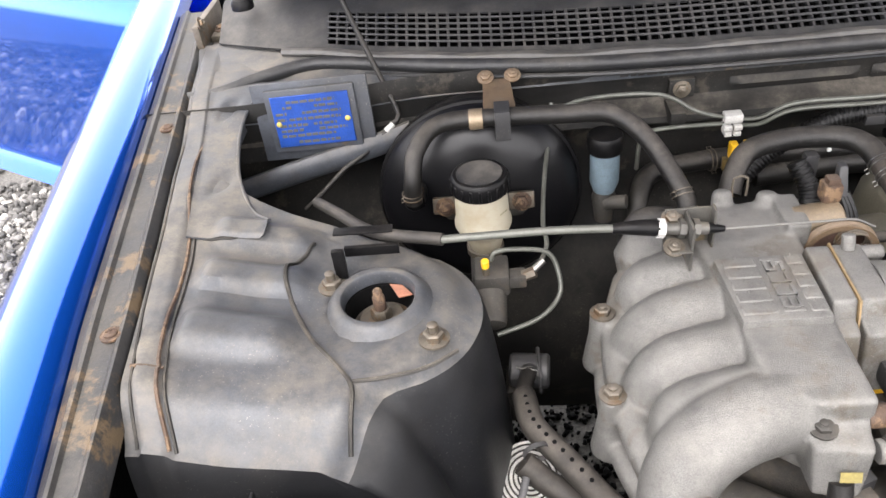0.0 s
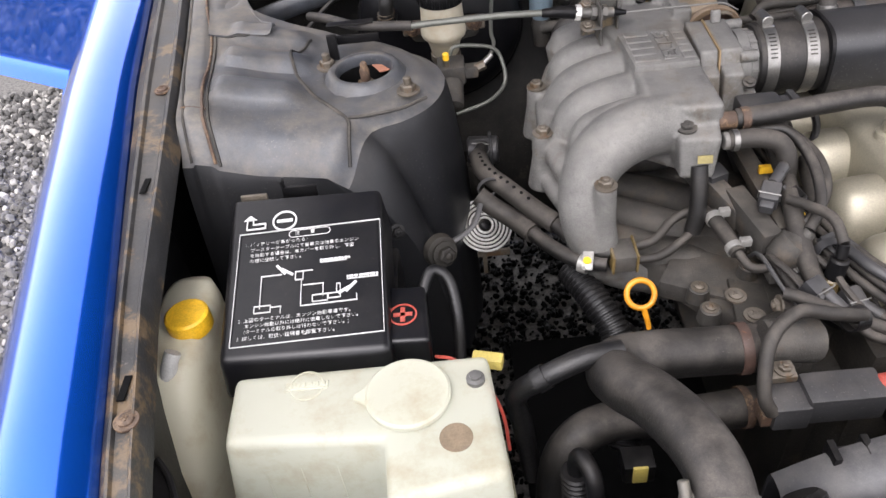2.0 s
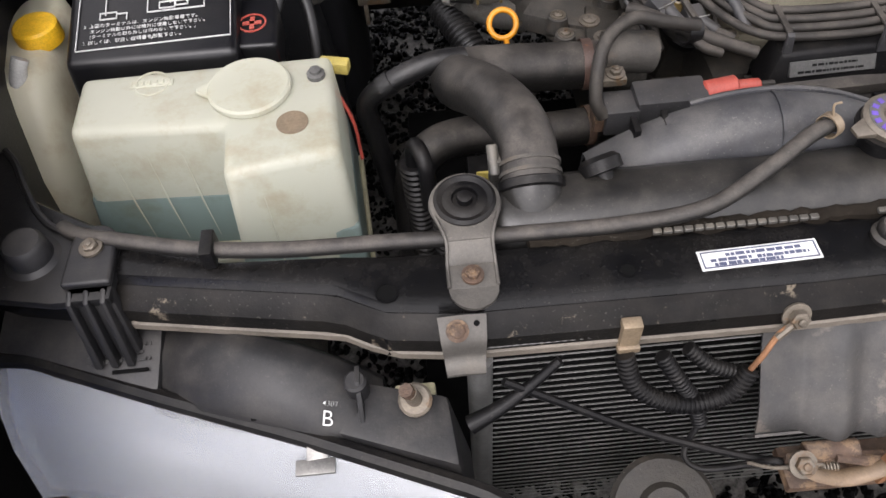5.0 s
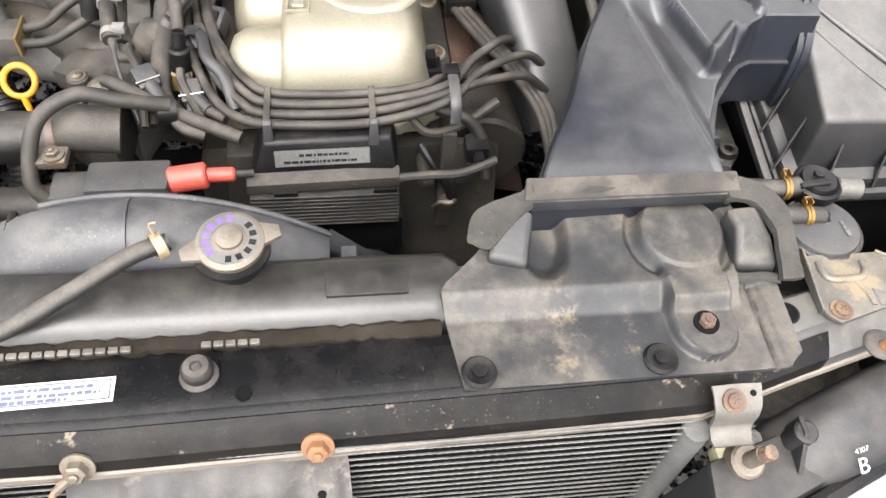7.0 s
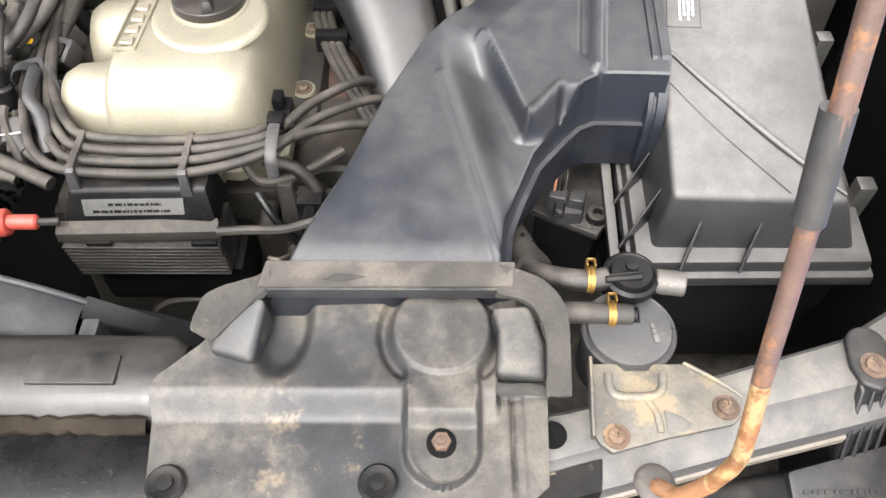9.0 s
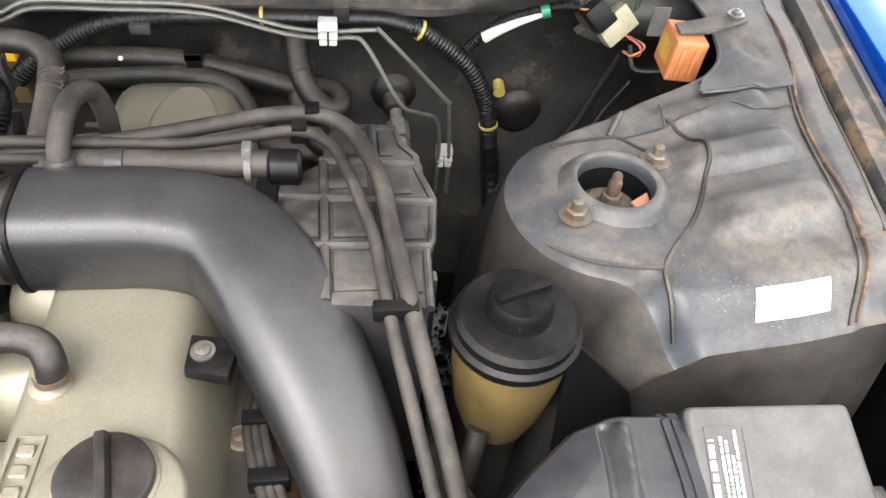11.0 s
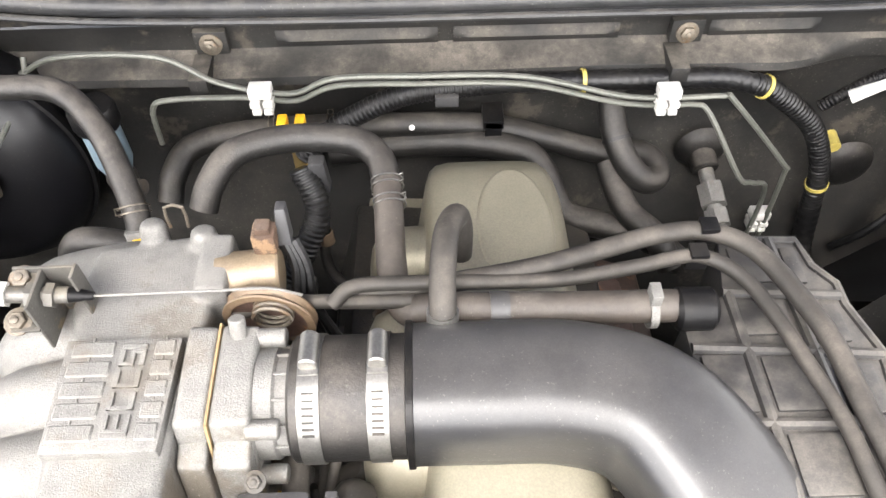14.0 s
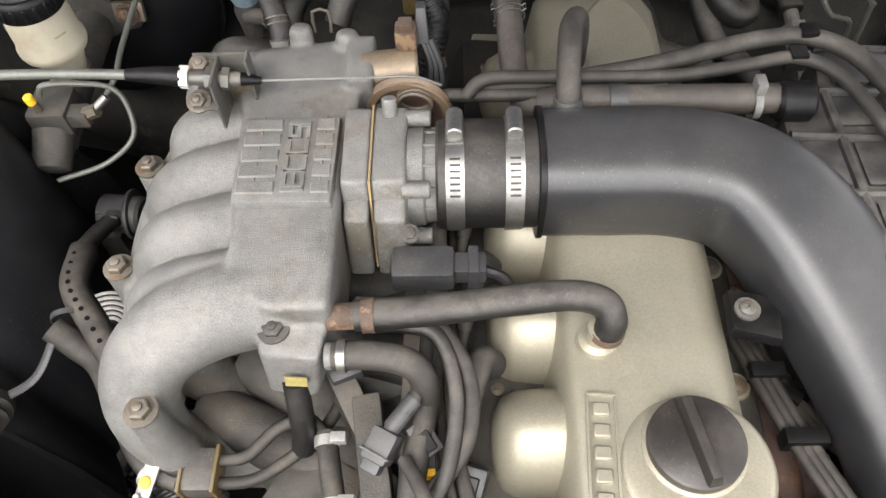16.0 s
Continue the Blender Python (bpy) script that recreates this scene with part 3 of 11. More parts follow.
M_TANK = milky("milky_tank_plastic", (0.61, 0.61, 0.50), 0.32)
M_WASHER = milky("yellowed_tank_plastic", (0.86, 0.81, 0.62), 0.05)
M_FLUIDRES = milky("brake_fluid_tank_plastic", (0.50, 0.46, 0.36), 0.22)
M_TANKLOW = milky("coolant_filled_plastic", (0.22, 0.29, 0.275), 0.10)
M_BLUERES = surface("pale_blue_reservoir", (0.14, 0.19, 0.225), 0.4, 0.0, dust=0.2, vary=0.08, bump=0.05)
M_AMBER = surface("amber_reservoir", (0.124, 0.0868, 0.031), 0.35, 0.0, dust=0.25, vary=0.15, bump=0.05)

# Gravel: stones of many greys
M_STONE = bpy.data.materials.new("gravel_stones")
M_STONE.use_nodes = True
_n, _l = M_STONE.node_tree.nodes, M_STONE.node_tree.links
_g = _n.new("ShaderNodeNewGeometry")
_r = _n.new("ShaderNodeValToRGB")
_ends = _r.color_ramp.elements
_ends[0].color, _ends[1].color = (0.040, 0.039, 0.037, 1), (0.46, 0.44, 0.40, 1)
for pos, c in ((0.4, (0.10, 0.096, 0.091)), (0.78, (0.20, 0.193, 0.18))):
    e = _ends.new(pos)
    e.color = (*c, 1)
_l.new(_g.outputs["Random Per Island"], _r.inputs[0])
_l.new(_r.outputs[0], _n["Principled BSDF"].inputs["Base Color"])
_n["Principled BSDF"].inputs["Roughness"].default_value = 0.85

# Stone colours cut to near black to paint the shade under the car
M_SHADEDSTONE = M_STONE.copy()
M_SHADEDSTONE.name = "wet_shaded_stones"
for e, v in zip(M_SHADEDSTONE.node_tree.nodes["Color Ramp"].color_ramp.elements, (0.0008, 0.0012, 0.0020, 0.005)):
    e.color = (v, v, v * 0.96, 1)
M_SHADEDSTONE.node_tree.nodes["Principled BSDF"].inputs["Roughness"].default_value = 0.5
M_SHADEDSTONE.node_tree.nodes["Principled BSDF"].inputs["Specular IOR Level"].default_value = 0.06

M_CHROME = surface("bright_reflector", (0.36, 0.36, 0.37), 0.34, 0.6, dust=0.0, vary=0.05, bump=0.0, mottle=0.05, grit=0.0)

# Clear headlight lens
M_LENS = bpy.data.materials.new("headlight_lens")
M_LENS.use_nodes = True
_b = M_LENS.node_tree.nodes["Principled BSDF"]
_b.inputs["Base Color"].default_value = (0.60, 0.62, 0.64, 1)
_b.inputs["Roughness"].default_value = 0.25
_b.inputs["Transmission Weight"].default_value = 0.8
_b.inputs["IOR"].default_value = 1.3

# ---- ground ----
ground_bm = sheet(lambda u, v: (u, v, 0.0), [-400, -30, -4, -2, 3, 6, 30, 400], [-400, -30, -4, -1, 3, 6, 30, 400])
structure("ground", ground_bm, M_GRAVEL, "grey gravel yard under and beside the car")


def gravel(x0, x1, y0, y1, count, seed, material, label, size=1.0):
    rng = random.Random(seed)
    t = (1 + 5 ** 0.5) / 2
    base = [Vector(p).normalized() for p in ((-1, t, 0), (1, t, 0), (-1, -t, 0), (1, -t, 0), (0, -1, t), (0, 1, t), (0, -1, -t), (0, 1, -t), (t, 0, -1), (t, 0, 1), (-t, 0, -1), (-t, 0, 1))]
    tris = ((0, 11, 5), (0, 5, 1), (0, 1, 7), (0, 7, 10), (0, 10, 11), (1, 5, 9), (5, 11, 4), (11, 10, 2), (10, 7, 6), (7, 1, 8),
            (3, 9, 4), (3, 4, 2), (3, 2, 6), (3, 6, 8), (3, 8, 9), (4, 9, 5), (2, 4, 11), (6, 2, 10), (8, 6, 7), (9, 8, 1))
    vs, fs = [], []
    for _ in range(count):
        s = rng.choice((0.006, 0.008, 0.011, 0.015)) * size
        at = Vector((rng.uniform(x0, x1), rng.uniform(y0, y1), s * rng.uniform(0.1, 0.9)))
        turn = Euler((rng.uniform(0, 6), rng.uniform(0, 6), rng.uniform(0, 6))).to_matrix()
        k = len(vs)
        sc = Vector((s * rng.uniform(0.8, 1.5), s, s * rng.uniform(0.5, 0.9)))
        for b in base:
            v = b * rng.uniform(0.8, 1.15)
            vs.append(at + turn @ Vector((v.x * sc.x, v.y * sc.y, v.z * sc.z)))
        fs += [(a + k, b + k, c + k) for a, b, c in tris]
    me = bpy.data.meshes.new("gravel_stones")
    me.from_pydata(vs, [], fs)
    me.materials.append(material)
    return tagged(new("gravel_stones", me), label, "gravel", "", "stuff")


gravel(-1.6, -0.16, 0.0, 2.6, 14000, 3, M_STONE, "loose grey and white gravel stones on the ground")
gravel(-3.4, -1.6, 0.6, 3.2, 11000, 5, M_STONE, "loose grey and white gravel stones beside the open door", 1.25)
gravel(-0.1, 1.4, 0.2, 1.7, 14000, 4, M_SHADEDSTONE, "wet stones under the car, near black for the shade there", 0.7)

# ---- car body round the bay ----
FENDER = [(-0.1, 0.075), (0.05, 0.035), (0.137, 0.002), (0.25, -0.020), (0.409, -0.052), (0.61, -0.092), (0.797, -0.130), (1.1, -0.178), (1.62, -0.259), (1.9, -0.275)]
FENDER_Z = [(-0.1, 0.80), (0.05, 0.845), (0.15, 0.872), (0.3, 0.893), (0.6, 0.915), (0.9, 0.928), (1.6, 0.955), (1.9, 0.96)]


FLANGE_W = [(0.15, 0.55), (0.45, 0.58), (0.62, 0.82), (0.80, 1.03), (1.3, 1.03)]


def rail_point(off, y, dz, side):
    x = table(y, FENDER) + off
    return (mirrored(x) if side else x, y, table(y, FENDER_Z) + dz)


def fender(side):
    prof = [(0.004, -0.03), (0.001, -0.008), (-0.003, 0.0), (-0.012, 0.005), (-0.022, 0.0085), (-0.040, 0.0085), (-0.062, 0.003), (-0.080, -0.008), (-0.097, -0.027),
            (-0.110, -0.055), (-0.120, -0.10), (-0.127, -0.18), (-0.133, -0.30), (-0.13, -0.42), (-0.115, -0.56)]
    bm = sheet(lambda u, v: rail_point(prof[u][0], v, prof[u][1] * (1 if v > 0.2 or prof[u][1] > -0.05 else 1), side), range(len(prof)), spread(-0.02, 1.82, 40), 0.0)
    bmesh.ops.solidify(bm, geom=bm.faces, thickness=0.002)
    return bm


car_label = "glossy metallic blue front wing of the car"
WINGS = []
for side, what in ((0, " beside the gravel"), (1, " beside the air box")):
    WINGS.append(thing("front_wing", rail_point(-0.06, 0.8, -0.5, side), car_label + what, "car wing", "front wings"))
    part("panel", fender(side), M_BLUE, WINGS[side], "", 50)


def flange(side):
    """The bolted inner edge of the wing: a pressed strip with two raised beads."""
    prof = [(0.003, -0.03), (0.004, -0.014), (0.010, -0.012), (0.014, -0.008), (0.018, -0.008), (0.021, -0.012), (0.040, -0.012), (0.043, -0.009), (0.046, -0.009), (0.050, -0.015), (0.053, -0.026), (0.054, -0.040)]
    return sheet(lambda u, v: rail_point(prof[u][0] * table(v, FLANGE_W), v, prof[u][1], side), range(len(prof)), spread(0.172, 1.5, 64), 0.0015)


for side in (0, 1):
    fl = part("flange", flange(side), M_FLANGE, WINGS[side], "grey pressed flange streaked with brown rust")
    for y in (0.207, 0.33, 0.777, 1.13):
        p = rail_point(0.036 * table(y, FLANGE_W), y, -0.010, side)
        part("bolt", screw(p, (0, 0, 1), 0.0065), M_RUST, fl, "rusty cross-headed bolt")
    p = rail_point(0.034 * table(0.24, FLANGE_W), 0.24, -0.0112, side)
    part("hole", lathe([(0, 0.0004), (0.0042, 0.0004), (0.0044, -0.002)], Matrix.Translation(p), 16), M_DARK, fl)
    for y in (0.36, 0.60):
        p = rail_point(0.030 * table(y, FLANGE_W), y, -0.0105, side)
        part("slot", block(p[0] - 0.003, p[0] + 0.003, p[1] - 0.012, p[1] + 0.012, p[2] - 0.001, p[2] + 0.0006, 0.0004), M_DARK, fl)

TOWER = Vector((0.136, 0.844))


def apron_z(x, y):
    """Height of the inner wing: falls inwards, with pressed ribs and a sunk strut hole."""
    z = table(x, [(-0.09, 0.908), (-0.05, 0.902), (0.02, 0.884), (0.10, 0.870), (0.25, 0.868)])
    z += 0.006 * smooth((y - 0.9) / 0.15) + 0.014 * smooth((y - 1.08) / 0.16) - 0.010 * smooth((0.74 - y) / 0.1)
    bed = smooth((x + 0.045) / 0.02) * smooth((0.075 - x) / 0.03)
    z += bed * 0.015 * (smooth((y - 0.765) / 0.012) - smooth((y - 0.80) / 0.03) + smooth((y - 0.845) / 0.012) - smooth((y - 0.875) / 0.03) + 0.7 * smooth((y - 0.915) / 0.012) - 0.7 * smooth((y - 0.945) / 0.02))
    z += 0.0025 * noise.noise(Vector((x * 14, y * 14, 2.0)))
    out = x - table(y, FENDER)
    z += 0.005 * smooth((0.086 - out) / 0.006) * smooth((out - 0.058) / 0.004) * (1 - 0.8 * smooth(1 - abs(y - 0.745) / 0.006))
    z -= 0.030 * smooth((0.735 - y) / 0.055) ** 1.6
    d = (Vector((x, y)) - TOWER).length
    z -= 0.035 * smooth((0.048 - d) / 0.009)
    return z


def apron_edge(y, side):
    """The inner edge of the inner wing in plan."""
    d = y - TOWER.y
    arc = TOWER.x + math.sqrt(max(0.0, 0.098 ** 2 - d * d)) if abs(d) < 0.098 else -1.0
    front = table(y, [(0.675, 0.112), (0.70, 0.126), (0.75, 0.15)])
    rear = [(0.9, 0.19), (0.95, 0.135), (0.968, 0.098), (0.985, 0.040), (1.0, 0.0), (1.03, -0.050), (1.1, -0.070), (1.19, -0.062), (1.235, -0.032), (1.262, 0.01), (1.29, 0.05)]
    back = table(y, rear)
    return max(arc, front if y < 0.85 else back)


def apron(side):
    def place(x, y, z):
        return (mirrored(x) if side else x, y, z)
    bm = bmesh.new()
    ys = spread(0.68, 1.37, 92)
    nu = 60
    rows = []
    for y in ys:
        a, b = table(y, FENDER) + 0.053 * table(y, FLANGE_W), apron_edge(y, side)
        rows.append([bm.verts.new(place(lerp(a, b, i / nu), y, apron_z(lerp(a, b, i / nu), y) - 0.018 * smooth((i / nu - 0.86) / 0.14) ** 1.5)) for i in range(nu + 1)])
    for r, s in zip(rows, rows[1:]):
        for i in range(nu):
            bm.faces.new((r[i], r[i + 1], s[i + 1], s[i]))
    bmesh.ops.recalc_face_normals(bm, faces=bm.faces)
    # walls below the front and inner edges; behind the tower the dark wheel arch
    border = [tuple(v.co) for v in rows[0]] + [tuple(r[-1].co) for r in rows[1:]]
    wall, arch = bmesh.new(), bmesh.new()
    plan = []
    for k, (x, y, z) in enumerate(border):
        x = mirrored(x) if side else x
        if k <= nu:
            w = k / nu
            out = Vector((0.11 * smooth((w - 0.75) / 0.25), -0.03 + 0.035 * smooth((w - 0.7) / 0.3)))
        else:
            n = (Vector((x, y)) - TOWER).normalized()
            out = Vector((0.015 + 0.085 * smooth((0.80 - y) / 0.11), 0.0)) + n * 0.008
            if y > 0.93:
                out = Vector((0.06, 0.05))
            if y > 0.99:
                out = Vector((-0.004, 0.0))
        plan.append((x, y, z, out))
    cut = next(k for k in range(nu, len(plan)) if plan[k][1] > 0.962)
    for bmx, run, drops in ((wall, plan[:cut + 1], ((0.0, 0.0), (0.008, 0.12), (0.03, 0.3), (0.08, 0.55), (0.16, 0.85), (0.26, 1.0), (0.40, 1.05))),
                            (arch, plan[cut:], ((0.0, 0.0), (0.003, 0.05), (0.007, 0.12), (0.012, 0.2)))):
        last = None
        for dz, k in drops:
            nxt = [bmx.verts.new(place(x + o.x * k, y + o.y * k, z - dz)) for x, y, z, o in run]
            for i in range(len(run) - 1) if last else ():
                bmx.faces.new((last[i], last[i + 1], nxt[i + 1], nxt[i]))
            last = nxt
    return bm, wall, arch


def seam_line(points, side, r=0.0016):
    plan = spline([(x, y, 0.0) for x, y in points], 10)
    pts = [((mirrored(p.x) if side else p.x), p.y, apron_z(p.x, p.y) + 0.0010) for p in plan]
    return tube(pts, r, 6, 1, True)


GUSSET = {0: [(0.922, 0.009), (0.928, 0.014), (0.955, 0.011), (0.975, -0.010), (1.0, -0.025), (1.05, -0.043), (1.13, -0.057), (1.19, -0.052), (1.235, -0.022), (1.262, 0.02), (1.274, 0.05)],
          1: [(0.950, 0.018), (0.956, 0.023), (0.978, 0.012), (1.008, -0.016), (1.05, -0.026), (1.088, -0.029), (1.13, -0.024), (1.163, -0.006), (1.180, 0.015), (1.200, 0.05)]}


def gusset_z(x, y):
    z = apron_z(max(-0.2, min(x, -0.01)), y) + 0.0035 - 0.12 * max(0.0, x + 0.01)
    for cx, cy in ((-0.052, 1.02), (-0.080, 1.17)):
        dx, dy = (x - cx) - 0.25 * (y - cy), y - cy
        z -= 0.005 * smooth(1.25 - math.hypot(dx / 0.012, dy / 0.030))
    return z


def gusset(side):
    edge = [(p.x, p.y) for p in spline([(y, x, 0.0) for y, x in GUSSET[side]], 6)]
    bm, last = bmesh.new(), None
    for y, x in edge:
        a = table(y, FENDER) + 0.084
        row = [bm.verts.new((mirrored(lerp(a, x, k / 16)) if side else lerp(a, x, k / 16), y, gusset_z(lerp(a, x, k / 16), y))) for k in range(17)]
        for k in range(16) if last else ():
            bm.faces.new((last[k], last[k + 1], row[k + 1], row[k]))
        last = row
    bmesh.ops.recalc_face_normals(bm, faces=bm.faces)
    if sum(q.normal.z for q in bm.faces) < 0:
        bmesh.ops.reverse_faces(bm, faces=bm.faces)
    bmesh.ops.solidify(bm, geom=bm.faces, thickness=0.0025)
    return bm


for side in (0, 1):
    sx = (lambda x: mirrored(x)) if side else (lambda x: x)
    paint = M_BODYDARKER if side else M_BODY
    ap = thing("inner_wing", (sx(0.1), 0.85, 0.5), "dull grey dusty inner wing with a strut tower", "inner wing", "inner wings", "structure")
    ap_top, ap_wall, ap_arch = apron(side)
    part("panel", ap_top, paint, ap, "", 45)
    part("wall", ap_wall, M_WALLDUSTSHADE if side else M_WALLSHADE, ap, "grey painted side, darkened for its shade", 60)
    part("lip", ap_arch, paint, ap, "", 45)
    part("wheel_arch", sheet(lambda u, v: (sx(u), v, 0.845 - 0.9 * max(0.0, v - 0.93) - 0.9 * max(0.0, u - 0.02 + 0.3 * (v - 0.93)) ** 1.6 * (1 + 3 * max(0.0, v - 0.93)) + 0.006 * noise.noise(Vector((u * 12, v * 12, 1.0)))), spread(-0.10, 0.20, 16), spread(0.93, 1.2, 16), 0.0), M_BAYBLACK, ap, "wheel arch blackened for the shade behind the tower")
    part("inner_panel", sheet(lambda u, v: (sx(table(u, FENDER) + 0.006), u, min(v, table(u, FENDER_Z) - 0.03)), spread(0.22, 0.70, 16), [0.45, 0.6, 0.75, 0.82, 0.86, 0.95], 0.0), M_BAYBLACK, ap, "black inner panel")
    plate_prof = [(0.0345, -0.006), (0.0347, 0.0055), (0.0362, 0.0082), (0.0395, 0.0092), (0.0430, 0.0082), (0.0465, 0.0050), (0.0495, 0.0012), (0.0520, -0.0020), (0.0560, -0.0055)]
    part("tower_plate", lathe(plate_prof, Matrix.Translation((sx(TOWER.x), TOWER.y, 0.871)), 56, False), paint, ap)
    part("seam", seam_line([(0.062, 0.93), (0.045, 0.89), (0.05, 0.85), (0.075, 0.80), (0.105, 0.765), (0.122, 0.735), (0.121, 0.69)], side, 0.0022), M_FIREWALL, ap)
    part("seam", seam_line([(table(y, FENDER) + 0.0835 + 0.004 * math.sin(y * 23), y) for y in spread(0.685, 1.19, 14)], side, 0.0019), M_RUST, ap, "rusty sealed seam")
    part("seam", seam_line([(table(y, FENDER) + 0.0885 + 0.004 * math.sin(y * 23), y) for y in spread(0.685, 1.19, 14)], side, 0.0016), M_FIREWALL, ap)
    part("seam", seam_line([(table(y, FENDER) + 0.058, y) for y in spread(0.685, 1.10, 10)], side, 0.0018), M_FIREWALL, ap)
    part("seam", seam_line([(0.121, 0.745), (0.150, 0.748), (0.185, 0.757), (0.212, 0.775)], side, 0.002), M_FIREWALL, ap)
    if side:
        part("weld_ridge", tube([(x, y, apron_z(mirrored(x), y) + 0.0014) for x, y in ((1.232, 0.953), (1.227, 0.946), (1.221, 0.936), (1.215, 0.926), (1.209, 0.916))], [0.0020, 0.0034, 0.0036, 0.0034, 0.0022], 10, 4), paint, ap, "pressed ridge")
        part("seam", seam_line([(mirrored(x), y) for x, y in ((1.150, 0.905), (1.178, 0.912), (1.209, 0.915), (1.219, 0.914), (1.240, 0.892))], side, 0.0016), M_FIREWALL, ap)
        part("seam", seam_line([(mirrored(x), y) for x, y in ((1.222, 0.913), (1.265, 0.922), (1.322, 0.936))], side, 0.0011), M_RESBOX, ap)
        part("seam", seam_line([(mirrored(x), y) for x, y in ((1.271, 0.957), (1.269, 0.94), (1.266, 0.921))], side, 0.0010), paint, ap)
    gus = gusset(side)
    part("gusset", gus, paint, ap, "grey pressed gusset plate over the corner", 40)
    part("gusset_edge", tube([(sx(x + 0.001), y, gusset_z(x, y) - 0.0022) for y, x in GUSSET[side][2:]], 0.0026, 8, 6), paint, ap)
    part("seam", seam_line([(table(0.745, FENDER) + 0.056, 0.745), (table(0.745, FENDER) + 0.083, 0.745)], side, 0.0022), M_RUST, ap, "rusty sealed seam")
    part("seam", seam_line([(table(0.93, FENDER) + 0.085, 0.925), (-0.02, 0.922), (0.0, 0.935)], side, 0.0014), M_FIREWALL, ap)
    # strut top in the hole
    tx, ty = sx(TOWER.x), TOWER.y
    # The black lining puts the shade into the strut hole
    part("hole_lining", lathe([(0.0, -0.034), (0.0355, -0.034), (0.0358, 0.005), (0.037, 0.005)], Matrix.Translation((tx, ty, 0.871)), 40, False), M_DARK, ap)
    st = thing("strut_top", (tx, ty, 0.835), "tarnished strut top nut and stud in the tower hole", "strut mount", "strut tops")
    part("bearing_cup", lathe([(0.0, 0.0), (0.033, 0.0), (0.034, 0.004), (0.026, 0.008), (0.022, 0.013), (0.012, 0.014), (0.0, 0.014)], Matrix.Translation((tx, ty, 0.838))), M_OLDSTEEL, st)
    part("nut", lathe([(0.0105, 0.0), (0.0105, 0.009), (0.009, 0.011)], Matrix.Translation((tx, ty, 0.852)), 6), M_OLDSTEEL, st)
    part("stud", lathe([(0.0062, 0.0), (0.0062, 0.020), (0.0045, 0.023), (0.0045, 0.028), (0.003, 0.030)], Matrix.Translation((tx, ty, 0.857)), 12), M_RUST, st, "rusty threaded stud")
    part("rubber_ring", lathe([(0.029, 0.0), (0.0355, 0.0), (0.0355, 0.022), (0.033, 0.022), (0.029, 0.0)], Matrix.Translation((tx, ty, 0.842)), 32), M_DARK, st)
    # Small orange-pink patch at the edge of the strut hole
    ang = radians(-35 if side else 48)
    part("orange_patch", hull([(tx + r * math.cos(ang + a), ty + r * math.sin(ang + a), 0.8655) for r, a in ((0.020, -0.35), (0.0335, -0.45), (0.034, 0.1), (0.031, 0.5), (0.024, 0.2))], [(tx + r * math.cos(ang + a), ty + r * math.sin(ang + a), 0.8675) for r, a in ((0.020, -0.35), (0.0335, -0.45), (0.034, 0.1), (0.031, 0.5), (0.024, 0.2))], 0.0004, 1), M_ORANGEPINK, st, "orange patch in the strut hole")
    for dx, dy in (((-0.047, -0.040), (0.048, 0.033)) if side else ((-0.048, 0.024), (0.055, -0.057))):
        bolt = part("stud_nut", hex_bolt((tx + dx, ty + dy, 0.874), (0, 0, 1), 0.0095, 0.009), M_OLDSTEEL, st, "tarnished mounting nut")
        part("thread", lathe([(0.005, 0), (0.005, 0.009), (0.0035, 0.010)], Matrix.Translation((tx + dx, ty + dy, 0.882)), 10), M_OLDSTEEL, st)


# ---- bulkhead and cowl ----
def bulkhead_y(x):
    return 1.205 - 0.035 * smooth((0.2 - x) / 0.25)


BULK = [(0.0, 0.930), (-0.001, 0.918), (0.0, 0.90), (0.004, 0.893), (0.005, 0.872), (0.0, 0.868), (-0.012, 0.864), (-0.024, 0.858), (-0.026, 0.850), (-0.02, 0.846), (0.010, 0.842), (0.020, 0.80), (0.016, 0.74), (-0.01, 0.66), (-0.05, 0.56), (-0.08, 0.45), (-0.02, 0.30), (0.25, 0.14)]
def ledge(x):
    return smooth((x - 0.2) / 0.12) * (1 - smooth((x - 1.06) / 0.10))


bulk = sheet(lambda u, v: (u, bulkhead_y(u) + BULK[v][0] * (ledge(u) if 5 <= v <= 9 else 1) + 0.002 * noise.noise(Vector((u * 9, BULK[v][1] * 30, 0))), BULK[v][1] + 0.002 * math.sin(u * 9)), spread(-0.20, 1.53, 90), range(len(BULK)), 0.0)
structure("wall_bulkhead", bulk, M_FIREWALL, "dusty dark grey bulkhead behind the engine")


def cowl_y(x):
    return 1.19 + 0.33 * max(0, 0.55 - x) ** 2 + 0.30 * max(0, x - 1.1) ** 2


def cowl_face(u, v):
    """A short level lip, the sloping louvre, then a flatter run to the screen."""
    return (u, cowl_y(u) + 0.012 + v, 0.940 + 0.005 * smooth(v / 0.012) + 0.55 * min(max(0.0, v - 0.012), 0.052) + 0.15 * max(0.0, v - 0.064))


GR0, GR1 = 0.035, 0.882
cowl = thing("cowl_panel", (CENTRE, 1.35, 0.90), "dusty dark grey plastic cowl panel with a louvre grille", "cowl panel", "", "structure")
part("panel", sheet(cowl_face, spread(-0.135, GR0, 12), [0.0, 0.006, 0.012, 0.03, 0.05, 0.064, 0.1, 0.2, 0.4], 0.003), M_COWL, cowl)
part("panel", sheet(cowl_face, spread(GR1, 1.57, 20), [0.0, 0.006, 0.012, 0.03, 0.05, 0.064, 0.1, 0.2, 0.4], 0.003), M_COWL, cowl)
